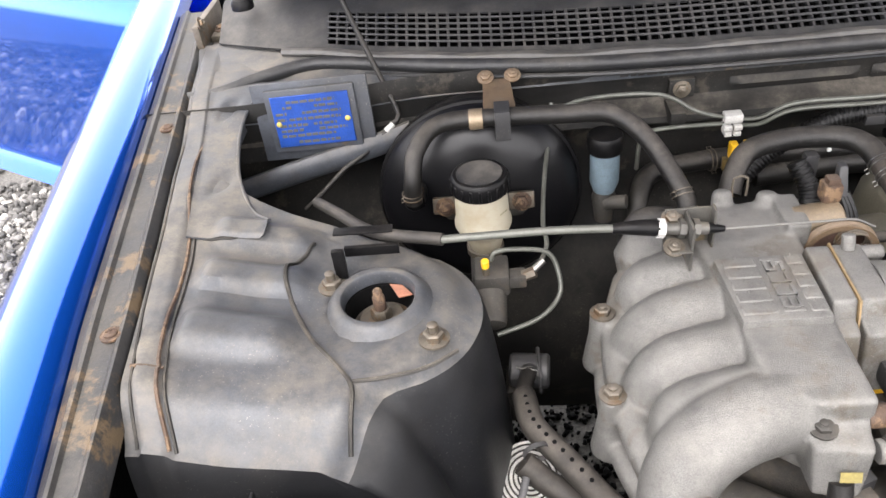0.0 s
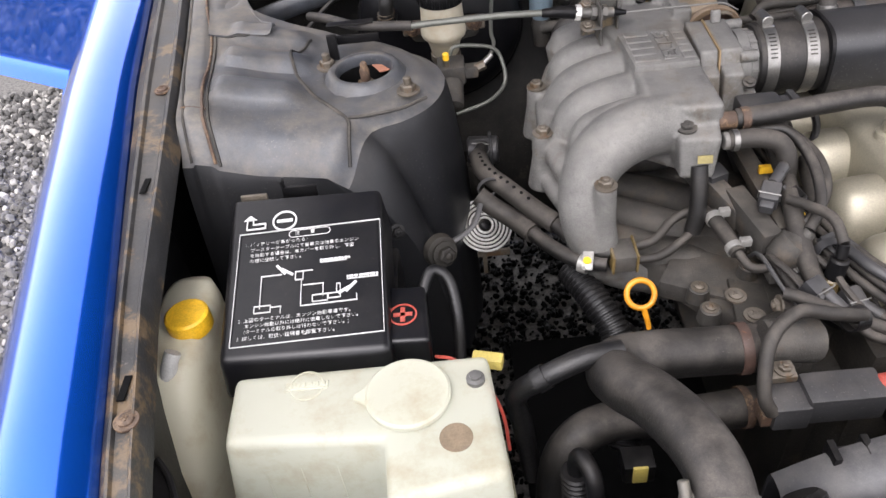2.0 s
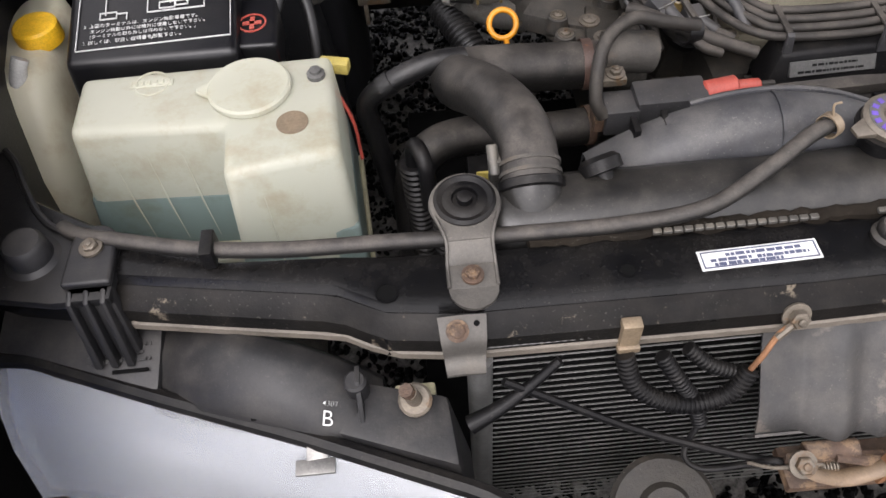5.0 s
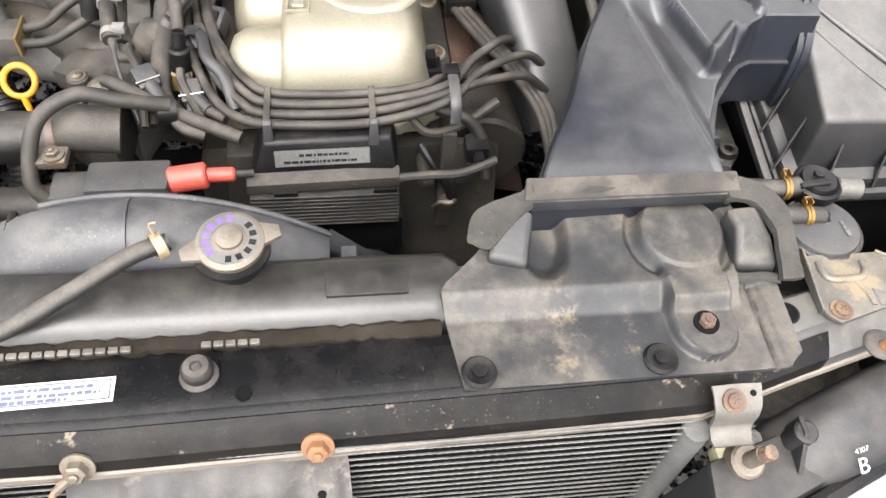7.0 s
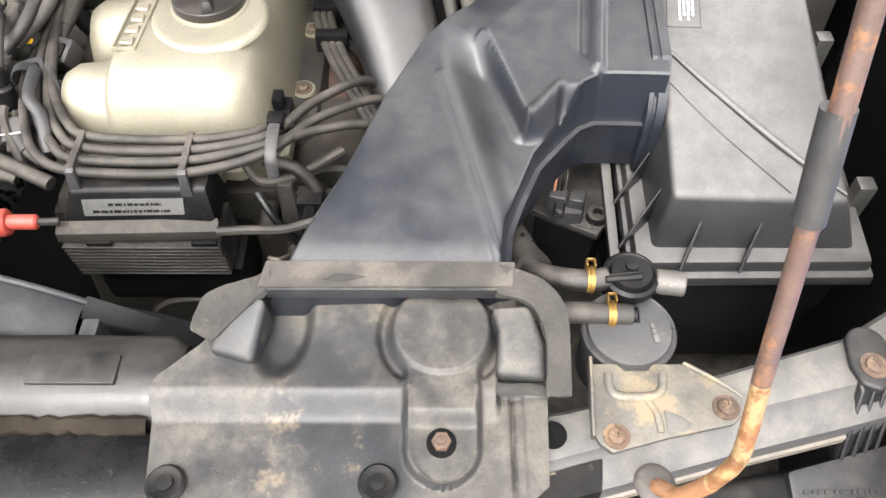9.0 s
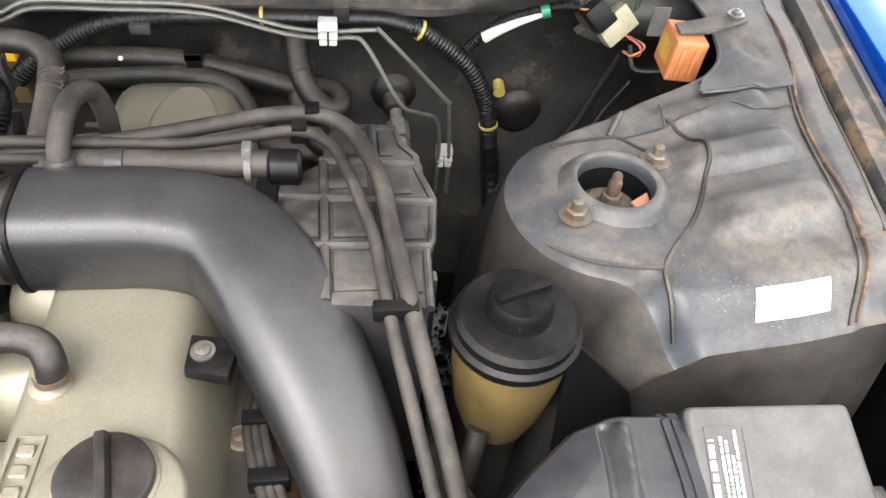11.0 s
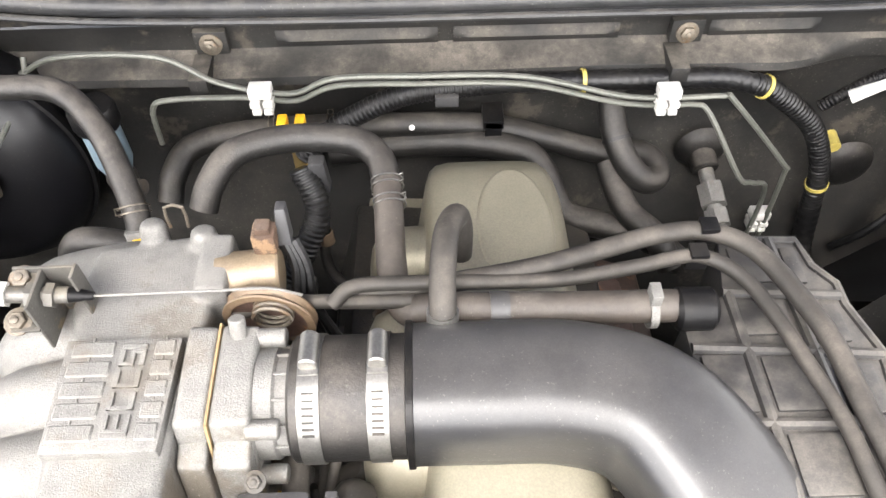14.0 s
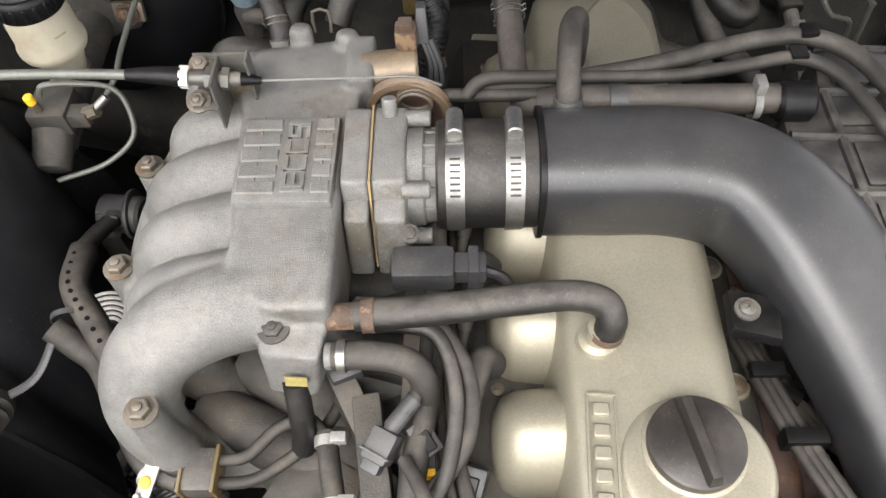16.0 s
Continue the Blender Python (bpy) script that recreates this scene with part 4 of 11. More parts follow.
part("panel", sheet(cowl_face, spread(GR0, GR1, 30), [0.0, 0.006, 0.013], 0.003), M_COWL, cowl)
part("panel", sheet(cowl_face, spread(GR0, GR1, 30), [0.062, 0.064, 0.1, 0.2, 0.4], 0.003), M_COWL, cowl)
# Tray and its wall are black for the shade behind the louvre
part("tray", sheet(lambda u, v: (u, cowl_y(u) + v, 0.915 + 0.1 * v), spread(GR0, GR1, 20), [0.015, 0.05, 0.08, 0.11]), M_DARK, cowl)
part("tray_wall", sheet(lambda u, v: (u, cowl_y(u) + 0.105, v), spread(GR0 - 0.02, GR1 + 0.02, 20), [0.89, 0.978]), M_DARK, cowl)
n_bar = 60
for i in range(n_bar + 1):
    x = lerp(GR0, GR1, i / n_bar)
    a, b = Vector(cowl_face(x, 0.0125)), Vector(cowl_face(x, 0.0635))
    dip = Vector((0, 0.004, -0.008))
    w = Vector((0.0016, 0, 0))
    part("grille_bar", hull([a - w + dip, a + w + dip, b + w + dip, b - w + dip], [a - w, a + w, b + w, b - w], 0), M_COWL, cowl)
for j in range(1, 6):
    v = lerp(0.0125, 0.0635, j / 6)
    part("grille_slat", tube([cowl_face(u, v) for u in spread(GR0, GR1, 16)], 0.0017, 6, 2), M_COWL, cowl)
structure("gutter", sheet(lambda u, v: (u, v, 0.905 + 0.012 * smooth(abs(u + 0.165) / 0.03 - 0.3) + 0.003 * noise.noise(Vector((u * 30, v * 30, 5.0)))), spread(-0.215, -0.11, 14), spread(1.19, 1.55, 24), 0.002), M_FLANGE, "rusty pressed gutter beside the cowl")

strip_pts = [(-0.165, 1.225, 0.918), (-0.11, 1.222, 0.922), (-0.05, 1.250, 0.928), (0.02, 1.272, 0.931)] + [(x, cowl_y(x) - 0.002, 0.931) for x in (0.12, 0.25, 0.4, 0.6, 0.8, 1.0, 1.12)] + [(1.25, 1.198, 0.931), (1.335, 1.225, 0.930), (1.40, 1.205, 0.925), (1.46, 1.215, 0.922)]
seal = thing("weatherstrip", (CENTRE, 1.19, 0.918), "worn black rubber bonnet seal along the cowl edge", "weatherstrip")
part("bulb", tube(strip_pts, 0.0095, 12, 6), M_STRIP, seal)
part("lip", tube([(x, y - 0.010, z - 0.010) for x, y, z in strip_pts[3:-3]], 0.0035, 8, 6), M_STRIP, seal)
part("rail", tube([(x, cowl_y(x) + 0.009 + 0.001 * math.sin(x * 31), 0.9385 + 0.0012 * math.sin(x * 47)) for x in spread(-0.03, 1.36, 60)], 0.0075, 8, 2, flat=0.8), M_DUSTYSTEEL, cowl, "dusty seam rail along the cowl edge")
solo("bump_stop", lathe([(0.016, 0), (0.016, 0.008), (0.013, 0.014), (0.006, 0.017), (0, 0.017)], Matrix.Translation((-0.088, 1.365, 0.985))), M_BLACK, "black rubber bump stop on the cowl corner", "bump stop")

# panel between the cowl edge and the bulkhead
structure("wall_cowl_front", sheet(lambda u, v: (u, lerp(bulkhead_y(u) - 0.001, cowl_y(u) + 0.012, v), lerp(0.902, 0.934, v)), spread(-0.20, 1.50, 40), [0.0, 0.5, 1.0], 0.002), M_BODY, "grey pressed panel under the cowl edge")

# bonnet raised over the bay, and the windscreen behind it
BON = (Vector((0, 1.48, 1.00)), Vector((0, 0.43, 1.78)))
bonnet = thing("bonnet", (CENTRE, 1.5, 0.98), "raised blue bonnet with its dark underside over the bay", "bonnet", "", "structure")
part("panel", sheet(lambda u, v: (u, lerp(BON[0].y, BON[1].y, v) , lerp(BON[0].z, BON[1].z, v) + 0.02 * math.sin(v * 3.1)), spread(-0.08, 1.41, 12), spread(0, 1, 10), 0.02), M_BONNET, bonnet)
part("skin", sheet(lambda u, v: (u, lerp(BON[0].y, BON[1].y, v) + 0.018, lerp(BON[0].z, BON[1].z, v) + 0.024 + 0.02 * math.sin(v * 3.1)), spread(-0.085, 1.415, 12), spread(-0.01, 1.01, 10), 0.002), M_BLUE, bonnet, "glossy blue outer skin")
part("windscreen", sheet(lambda u, v: (u, 1.56 + v * 0.75, 0.96 + v * 0.42), [0.0, 0.4, 0.9, 1.33], [0, 0.5, 1], 0.006), M_COVER, bonnet)

# open front door beyond the wing
door = thing("front_door", (-0.6, 1.9, 0.28), "open blue front door reflecting the gravel", "car door")
dh, dd = Vector((-0.27, 1.73, 0)), Vector((-0.87, 0.49, 0)).normalized()
dprof = [(-0.03, 0.27), (0.0, 0.285), (0.018, 0.30), (0.02, 0.33), (0.0, 0.5), (-0.02, 0.68), (-0.03, 0.80), (-0.012, 0.84), (0.03, 0.90), (0.08, 0.95)]
dn = Vector((dd.y, -dd.x, 0))
if dn.y > 0:
    dn = -dn
part("skin", sheet(lambda u, v: tuple(dh + dd * u - dn * dprof[v][0] + Vector((0, 0, dprof[v][1]))), spread(0.0, 1.2, 8), range(len(dprof)), 0.0), M_BLUE, door, "", 60)
part("inner_panel", sheet(lambda u, v: tuple(dh + dd * u - dn * 0.12 + Vector((0, 0, v))), [0, 1.2], [0.28, 0.95]), M_BLACK, door)

# ---- radiator support panel ----
CORE = [(-0.03, 0.315, 0.225), (0.0, 0.30, 0.212), (0.07, 0.258, 0.197), (0.167, 0.215, 0.180), (0.255, 0.210, 0.165), (0.29, 0.206, 0.146), (0.345, 0.203, 0.139), (0.6, 0.202, 0.137), (1.0, 0.202, 0.145), (1.08, 0.215, 0.168), (1.186, 0.242, 0.196), (1.272, 0.268, 0.217), (1.36, 0.32, 0.24)]


def core_section(x):
    b, f = table(x, CORE)
    return [(x, b + 0.004, 0.745), (x, b + 0.004, 0.792), (x, b, 0.797), (x, b - 0.006, 0.7985), (x, f + 0.026, 0.7995), (x, f + 0.020, 0.798), (x, f + 0.0155, 0.790), (x, f + 0.006, 0.784), (x, f, 0.778), (x, f - 0.001, 0.757),
            (x, f + 0.003, 0.757), (x, f + 0.01, 0.772), (x, b - 0.004, 0.785), (x, b, 0.745)]


xs_core = sorted(set([round(v, 4) for v in spread(-0.03, 1.36, 60)] + [c[0] for c in CORE]))
core = thing("radiator_support", (CENTRE, 0.17, 0.74), "glossy black steel radiator support panel, dusty and chipped", "support panel", "", "structure")
part("beam", loft([core_section(x) for x in xs_core if x <= 1.06]), M_CORE, core, "", 30)
part("beam_end", loft([core_section(x) for x in xs_core if x >= 1.04]), M_DUSTYSTEEL, core, "dusty grey end of the beam", 30)
part("front_face", sheet(lambda u, v: (u, table(u, CORE)[1] + [0.0150, 0.0105, 0.0055, -0.0006, -0.0016][v], [0.7912, 0.7880, 0.7848, 0.7790, 0.7650][v]), spread(0.05, 1.10, 66), range(5), 0.0), M_CHIPPED, core, "dusty chipped front face")
part("front_lip", loft([[(x, f_ - 0.0028, 0.7555), (x, f_ - 0.0028, 0.7625), (x, f_ + 0.001, 0.7640), (x, f_ + 0.003, 0.7555)] for x, f_ in [(x, table(x, CORE)[1]) for x in spread(0.05, 1.27, 60)]]), M_LIP, core, "bare dusty steel edge")
for x, y, r in ((0.293, 0.172, 0.0085), (0.468, 0.172, 0.0062), (1.069, 0.20, 0.009), (0.688, 0.166, 0.0052), (0.525, 0.138, 0.003)):
    z = 0.7997 if y > 0.15 else 0.775
    part("hole", lathe([(0, 0), (r * 0.86, 0.0), (r * 0.86, 0.0006), (0, 0.0006)], axis((x, y, z) if y > 0.15 else (x, y - 0.0006, z), (0, 0, 1) if y > 0.15 else (0, -1, 0))), M_DARK, core)
    part("hole_rim", lathe([(r * 0.84, 0), (r, 0), (r, 0.0012), (r * 0.84, 0.0012), (r * 0.84, 0)], axis((x, y, z) if y > 0.15 else (x, y, z), (0, 0, 1) if y > 0.15 else (0, -1, 0))), M_CORE, core)

# unseen dark walls and floor, added to keep light out of the bay below
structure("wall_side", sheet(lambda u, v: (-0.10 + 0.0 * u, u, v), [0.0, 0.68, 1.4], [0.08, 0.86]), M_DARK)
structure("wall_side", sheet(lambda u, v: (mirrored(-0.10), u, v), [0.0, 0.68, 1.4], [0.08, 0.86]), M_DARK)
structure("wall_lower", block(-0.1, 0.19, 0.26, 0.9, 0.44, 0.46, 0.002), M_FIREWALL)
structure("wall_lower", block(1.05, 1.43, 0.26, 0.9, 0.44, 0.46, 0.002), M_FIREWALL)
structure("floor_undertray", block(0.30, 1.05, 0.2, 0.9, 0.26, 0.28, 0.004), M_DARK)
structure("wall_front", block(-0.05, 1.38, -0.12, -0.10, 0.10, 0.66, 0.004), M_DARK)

# ---- engine ----
engine = thing("engine_block", (0.74, 0.8, 0.30), "greasy grey engine block and cylinder head", "engine")
part("block", block(0.60, 0.86, 0.50, 1.10, 0.30, 0.64, 0.01), M_BLOCK, engine)
part("head", hull([(0.60, 0.54, 0.62), (0.90, 0.54, 0.62), (0.90, 1.12, 0.62), (0.60, 1.12, 0.62)], [(0.63, 0.55, 0.735), (0.875, 0.55, 0.71), (0.875, 1.12, 0.71), (0.63, 1.12, 0.735)], 0.006), M_BLOCK, engine)
part("front_cover", hull([(0.62, 0.45, 0.45), (0.92, 0.45, 0.45), (0.92, 0.55, 0.45), (0.62, 0.55, 0.45)], [(0.64, 0.47, 0.70), (0.92, 0.50, 0.68), (0.92, 0.56, 0.68), (0.64, 0.56, 0.70)], 0.006), M_BLOCK, engine)
part("exhaust_side", hull([(0.85, 0.56, 0.55), (0.98, 0.56, 0.52), (0.98, 1.08, 0.52), (0.85, 1.08, 0.55)], [(0.85, 0.56, 0.70), (0.93, 0.57, 0.665), (0.93, 1.08, 0.665), (0.85, 1.08, 0.70)], 0.008), M_EXHAUST, engine, "brown heat-stained exhaust side")


def cam_section(y, top=0.806, dr=0.0, dl=0.0):
    """Ring of the cam cover at y under the height top; dr and dl draw its sides in."""
    rows = [(0.692, 0.0), (0.694, 0.3), (0.699, 0.62), (0.703, 0.88), (0.710, 0.965), (0.722, 1.0), (0.764, 1.008), (0.804, 1.0), (0.818, 0.965), (0.829, 0.86), (0.838, 0.62), (0.846, 0.34), (0.851, 0.1), (0.852, 0.0)]
    return [(x + (dl if x < 0.76 else -dr), y, 0.70 + (top - 0.70) * f) for x, f in rows]


cover = thing("cam_cover", (0.76, 0.8, 0.72), "champagne gold painted cam cover with a black oil cap", "cam cover")
cam_rows = [cam_section(0.4965, 0.722, 0.030, 0.004), cam_section(0.4975, 0.742, 0.022, 0.003), cam_section(0.502, 0.762, 0.014), cam_section(0.509, 0.780, 0.008), cam_section(0.517, 0.793, 0.004), cam_section(0.525, 0.7995, 0.002), cam_section(0.535, 0.8035), cam_section(0.548, 0.8055)]
cam_rows += [cam_section(y) for y in spread(0.565, 1.06, 16)] + [cam_section(1.09, 0.804), cam_section(1.115, 0.796, 0.004, 0.004), cam_section(1.128, 0.776, 0.010, 0.010), cam_section(1.132, 0.745, 0.018, 0.018)]
part("shell", loft(cam_rows), M_GOLD, cover, "", 60)
def bulge(y):
    """Rounded spark plug tower on the intake side."""
    rings = []
    for s, k in ((0.0, 0.34), (0.0025, 0.62), (0.009, 0.86), (0.020, 0.97), (0.034, 1.0), (0.055, 1.02), (0.075, 1.0)):
        rings.append([(0.6470 + s, y + 0.0435 * k * math.cos(a), 0.722 + 0.064 * k * max(-0.3, math.sin(a))) for a in (2 * math.pi * j / 32 for j in range(32))])
    return loft(rings)


for y in (0.549, 0.644, 0.740, 0.836, 0.931, 1.026):
    part("plug_tower", bulge(y), M_GOLD, cover, "", 50)
    part("cover_bolt", screw((0.655, y + 0.047, 0.730), (0, 0, 1), 0.006), M_OLDSTEEL, cover, "tarnished cover screw")
part("flange", hull([(0.640, 0.496, 0.714), (0.812, 0.488, 0.704), (0.856, 0.515, 0.70), (0.858, 1.14, 0.70), (0.640, 1.14, 0.714)], [(0.642, 0.498, 0.725), (0.811, 0.490, 0.715), (0.854, 0.517, 0.711), (0.856, 1.138, 0.711), (0.642, 1.138, 0.725)], 0.002), M_GOLD, cover)
for p in ((0.659, 0.505, 0.7275), (0.786, 0.490, 0.718), (0.858, 0.606, 0.7135), (0.858, 0.70, 0.7135), (0.858, 0.82, 0.7135)):
    part("ear", lathe([(0.013, -0.012), (0.013, -0.002), (0.012, 0.0)], Matrix.Translation(p), 20), M_GOLD, cover)
    part("cover_bolt", screw(p, (0, 0, 1), 0.0065), M_OLDSTEEL, cover, "tarnished cover screw")
# raised boss round the oil filler
part("filler_boss", lathe([(0.054, -0.004), (0.0525, -0.0005), (0.050, 0.0022), (0.046, 0.0032), (0.034, 0.0034), (0.0, 0.0034)], Matrix.Translation((0.786, 0.601, 0.806)), 56), M_GOLD, cover, "", 60)
part("filler_neck", lathe([(0.037, -0.002), (0.036, 0.0035), (0.034, 0.0045)], Matrix.Translation((0.785, 0.615, 0.807)), 40), M_GOLD, cover)
cap_m = Matrix.Translation((0.785, 0.615, 0.809))
oc = part("oil_cap", lathe([(0.0, 0.0), (0.033, 0.0), (0.0335, 0.004), (0.033, 0.010), (0.031, 0.0115), (0.0, 0.0115)], cap_m, 40), M_OILCAP, cover, "black ribbed oil filler cap")
part("grip", add(bmesh.new(), hull([(-0.006, -0.032, 0.010), (0.006, -0.032, 0.010), (0.006, 0.032, 0.010), (-0.006, 0.032, 0.010)], [(-0.0035, -0.029, 0.0215), (0.0035, -0.029, 0.0215), (0.0035, 0.029, 0.0215), (-0.0035, 0.029, 0.0215)], 0.002), cap_m @ Matrix.Rotation(0.2, 4, "Z")), M_OILCAP, oc)
# maker's panel: raised frame with plain raised bars
mk = Matrix.Translation((0.7105, 0.556, 0.8070)) @ Matrix.Rotation(radians(-3.5), 4, "Z")
fr = bmesh.new()
for a in ((-0.002, 0.020, -0.004, -0.002), (-0.002, 0.020, 0.098, 0.100), (-0.002, 0.0, -0.002, 0.098), (0.018, 0.020, -0.002, 0.098)):
    add(fr, block(a[0], a[1], a[2], a[3], -0.002, 0.0016, 0.0005), mk)
part("panel_frame", fr, M_GOLD, cover)
for i in range(6):
    part("raised_mark", block(0.003, 0.015, 0.003 + i * 0.016, 0.013 + i * 0.016, -0.002, 0.0018, 0.0012, 1, mk), M_GOLD, cover)
part("rear_pad", prism([(0.748 + 0.036 * (1 + math.cos(a)) - 0.0, 1.02 + 0.075 * math.sin(a)) for a in spread(0, 2 * math.pi * 31 / 32, 32)], 0.797, 0.8080, 0.0085, 4), M_GOLD, cover, "", 75)
# breather stub
part("breather_stub", lathe([(0.016, -0.002), (0.015, 0.004), (0.010, 0.006), (0.0095, 0.02)], Matrix.Translation((0.728, 0.698, 0.806))), M_GOLD, cover)

# distributor-less ignition module with a finned heat sink
ign = thing("ignition_module", (0.737, 0.43, 0.66), "black ignition unit with a finned heat sink and pale label", "ignition module")
part("housing", hull([(0.668, 0.418, 0.712), (0.806, 0.418, 0.718), (0.808, 0.465, 0.722), (0.670, 0.465, 0.718)], [(0.684, 0.4335, 0.7545), (0.800, 0.4365, 0.7545), (0.803, 0.462, 0.760), (0.682, 0.460, 0.758)], 0.004), M_BLACK, ign)
part("front_rail", hull([(0.666, 0.410, 0.712), (0.808, 0.414, 0.712), (0.808, 0.424, 0.712), (0.666, 0.420, 0.712)], [(0.667, 0.411, 0.7225), (0.807, 0.415, 0.7225), (0.807, 0.4255, 0.7285), (0.667, 0.4215, 0.7285)], 0.0015), M_WIRE, ign)
for x in (0.690, 0.782):
    part("rail_clip", block(x, x + 0.022, 0.4085, 0.413, 0.7085, 0.7135, 0.001), M_BLACK, ign)
for i in range(9):
    z = 0.708 - i * 0.0055
    part("fin", block(0.668, 0.806, 0.4075 + i * 0.0004, 0.46, z - 0.0019, z, 0.0004, 1), M_DUSTYFIN, ign)
# This black block paints the shade between the heat sink fins
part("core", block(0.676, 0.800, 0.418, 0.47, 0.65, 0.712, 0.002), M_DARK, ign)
part("lower_case", block(0.672, 0.812, 0.424, 0.49, 0.60, 0.652, 0.004), M_BLACK, ign)
lab_m = Matrix.Translation((0.694, 0.4232, 0.7335)) @ Matrix.Rotation(radians(1.3), 4, "Z") @ Matrix.Rotation(radians(61), 4, "X")
part("label", block(0.0, 0.086, 0.0, 0.0150, -0.003, 0.0012, 0.0004, 1, lab_m), M_SILVERPL, ign, "silver printed label")
part("print", bars([(0.022, 0.0090, 0.045), (0.008, 0.0028, 0.066)], lab_m @ Matrix.Translation((0, 0, 0.0011)), 0.0026, 0.0004, 5), M_BLACK, ign)
# coil with red boot beside it
coil = thing("ignition_coil", (0.58, 0.40, 0.70), "grey ignition coil with a red rubber boot", "ignition coil")
part("body", block(0.535, 0.605, 0.39, 0.425, 0.715, 0.748, 0.004), M_GREYPL, coil)
part("boot", rod((0.603, 0.408, 0.738), (0.636, 0.411, 0.740), 0.0120, 20, 0.002), M_RED, coil, "red rubber boot")
part("boot_tip", rod((0.634, 0.411, 0.740), (0.660, 0.412, 0.739), 0.0066, 16, 0.002), M_RED, coil, "red rubber boot")
part("connector", block(0.505, 0.538, 0.388, 0.42, 0.712, 0.742, 0.003), M_GREYPL, coil)
part("terminal", block(0.496, 0.506, 0.392, 0.415, 0.714, 0.730, 0.002), M_RUST, coil)
part("lead", tube([(0.658, 0.412, 0.739), (0.675, 0.415, 0.736)], 0.0035, 8), M_WIRE, coil)
part("lead_end", tube([(0.806, 0.415, 0.722), (0.83, 0.417, 0.722), (0.865, 0.42, 0.720), (0.90, 0.43, 0.725)], 0.0042, 8), M_WIRE, coil)

# plug leads: four run abreast past the front of the cam cover
lead_rows = [
    [(0.600, 0.70, 0.748), (0.605, 0.62, 0.757), (0.612, 0.56, 0.765), (0.634, 0.495, 0.767), (0.658, 0.459, 0.767), (0.695, 0.445, 0.766), (0.786, 0.443, 0.767), (0.853, 0.456, 0.778), (0.890, 0.500, 0.774), (0.940, 0.538, 0.762), (0.968, 0.552, 0.735)],
    [(0.606, 0.74, 0.750), (0.610, 0.66, 0.760), (0.616, 0.601, 0.766), (0.638, 0.516, 0.768), (0.665, 0.474, 0.768), (0.692, 0.4575, 0.767), (0.784, 0.4555, 0.768), (0.853, 0.466, 0.778), (0.892, 0.488, 0.772), (0.934, 0.506, 0.762), (0.962, 0.515, 0.735)],
    [(0.612, 0.80, 0.750), (0.615, 0.70, 0.762), (0.622, 0.62, 0.768), (0.642, 0.535, 0.769), (0.668, 0.486, 0.769), (0.697, 0.4695, 0.768), (0.784, 0.467, 0.769), (0.852, 0.474, 0.780), (0.885, 0.515, 0.778), (0.925, 0.563, 0.762), (0.948, 0.582, 0.73)],
    [(0.618, 0.86, 0.750), (0.619, 0.74, 0.762), (0.619, 0.652, 0.767), (0.641, 0.553, 0.770), (0.672, 0.497, 0.770), (0.70, 0.482, 0.769), (0.780, 0.478, 0.770), (0.832, 0.484, 0.772), (0.852, 0.502, 0.765), (0.862, 0.517, 0.74)]]
for row in lead_rows:
    lead = thing("plug_lead", row[3], "dusty grey spark plug lead", "plug lead", "spark plug leads")
    part("cable", tube(row, 0.0044, 10, 6), M_WIRE, lead)
    part("boot", tube([row[0], (row[0][0] + 0.012, row[0][1] + 0.012, row[0][2] - 0.008), (row[0][0] + 0.03, row[0][1] + 0.03, row[0][2] - 0.025)], 0.0078, 10), M_WIRE, lead)
for x, y in ((0.690, 0.464), (0.784, 0.462)):
    lcp = thing("lead_clip", (x, y, 0.76), "grey plastic clip holding the plug leads", "cable clip", "plug lead clips")
    part("comb", block(x - 0.003, x + 0.003, y - 0.022, y + 0.022, 0.7715, 0.7745, 0.0006, 1), M_WIRE, lcp)
    part("foot", hull([(x - 0.005, y - 0.030, 0.748), (x + 0.005, y - 0.030, 0.748), (x + 0.005, y - 0.026, 0.748), (x - 0.005, y - 0.026, 0.748)], [(x - 0.003, y - 0.026, 0.772), (x + 0.004, y - 0.026, 0.772), (x + 0.004, y - 0.021, 0.774), (x - 0.003, y - 0.021, 0.774)], 0.001), M_GREYPL, lcp)
lcp = thing("lead_ring", (0.612, 0.56, 0.765), "grey plastic ring round the bunched plug leads", "cable clip", "plug lead clips")
part("ring", band((0.6145, 0.562, 0.766), (-0.1, 1, 0), 0.0125, 0.010, 0.0014), M_GREYPL, lcp)
part("tail", block(0.603, 0.612, 0.553, 0.571, 0.742, 0.757, 0.002), M_GREYPL, lcp)
lcp = thing("lead_clamp", (0.859, 0.466, 0.76), "grey plastic clamp round the plug leads", "cable clip", "plug lead clips")
part("strap", tube([(0.859, 0.441, 0.764), (0.859, 0.446, 0.782), (0.859, 0.463, 0.789), (0.859, 0.482, 0.788), (0.859, 0.490, 0.774)], 0.005, 8, 6, flat=0.3), M_GREYPL, lcp)
part("buckle", add(block(0.852, 0.866, 0.478, 0.492, 0.774, 0.792, 0.002), block(0.864, 0.874, 0.482, 0.490, 0.768, 0.782, 0.002)), M_BLACK, lcp)

# ---- intake manifold ----
intake = thing("intake_manifold", (0.45, 0.82, 0.70), "rough grey cast aluminium intake manifold with curved runners", "intake manifold")
top_pts = [(0.452, 0.86), (0.455, 0.776), (0.457, 0.715), (0.489, 0.690), (0.536, 0.690), (0.536, 0.85), (0.545, 0.86), (0.545, 0.96), (0.527, 0.968), (0.447, 0.955), (0.440, 0.90)]


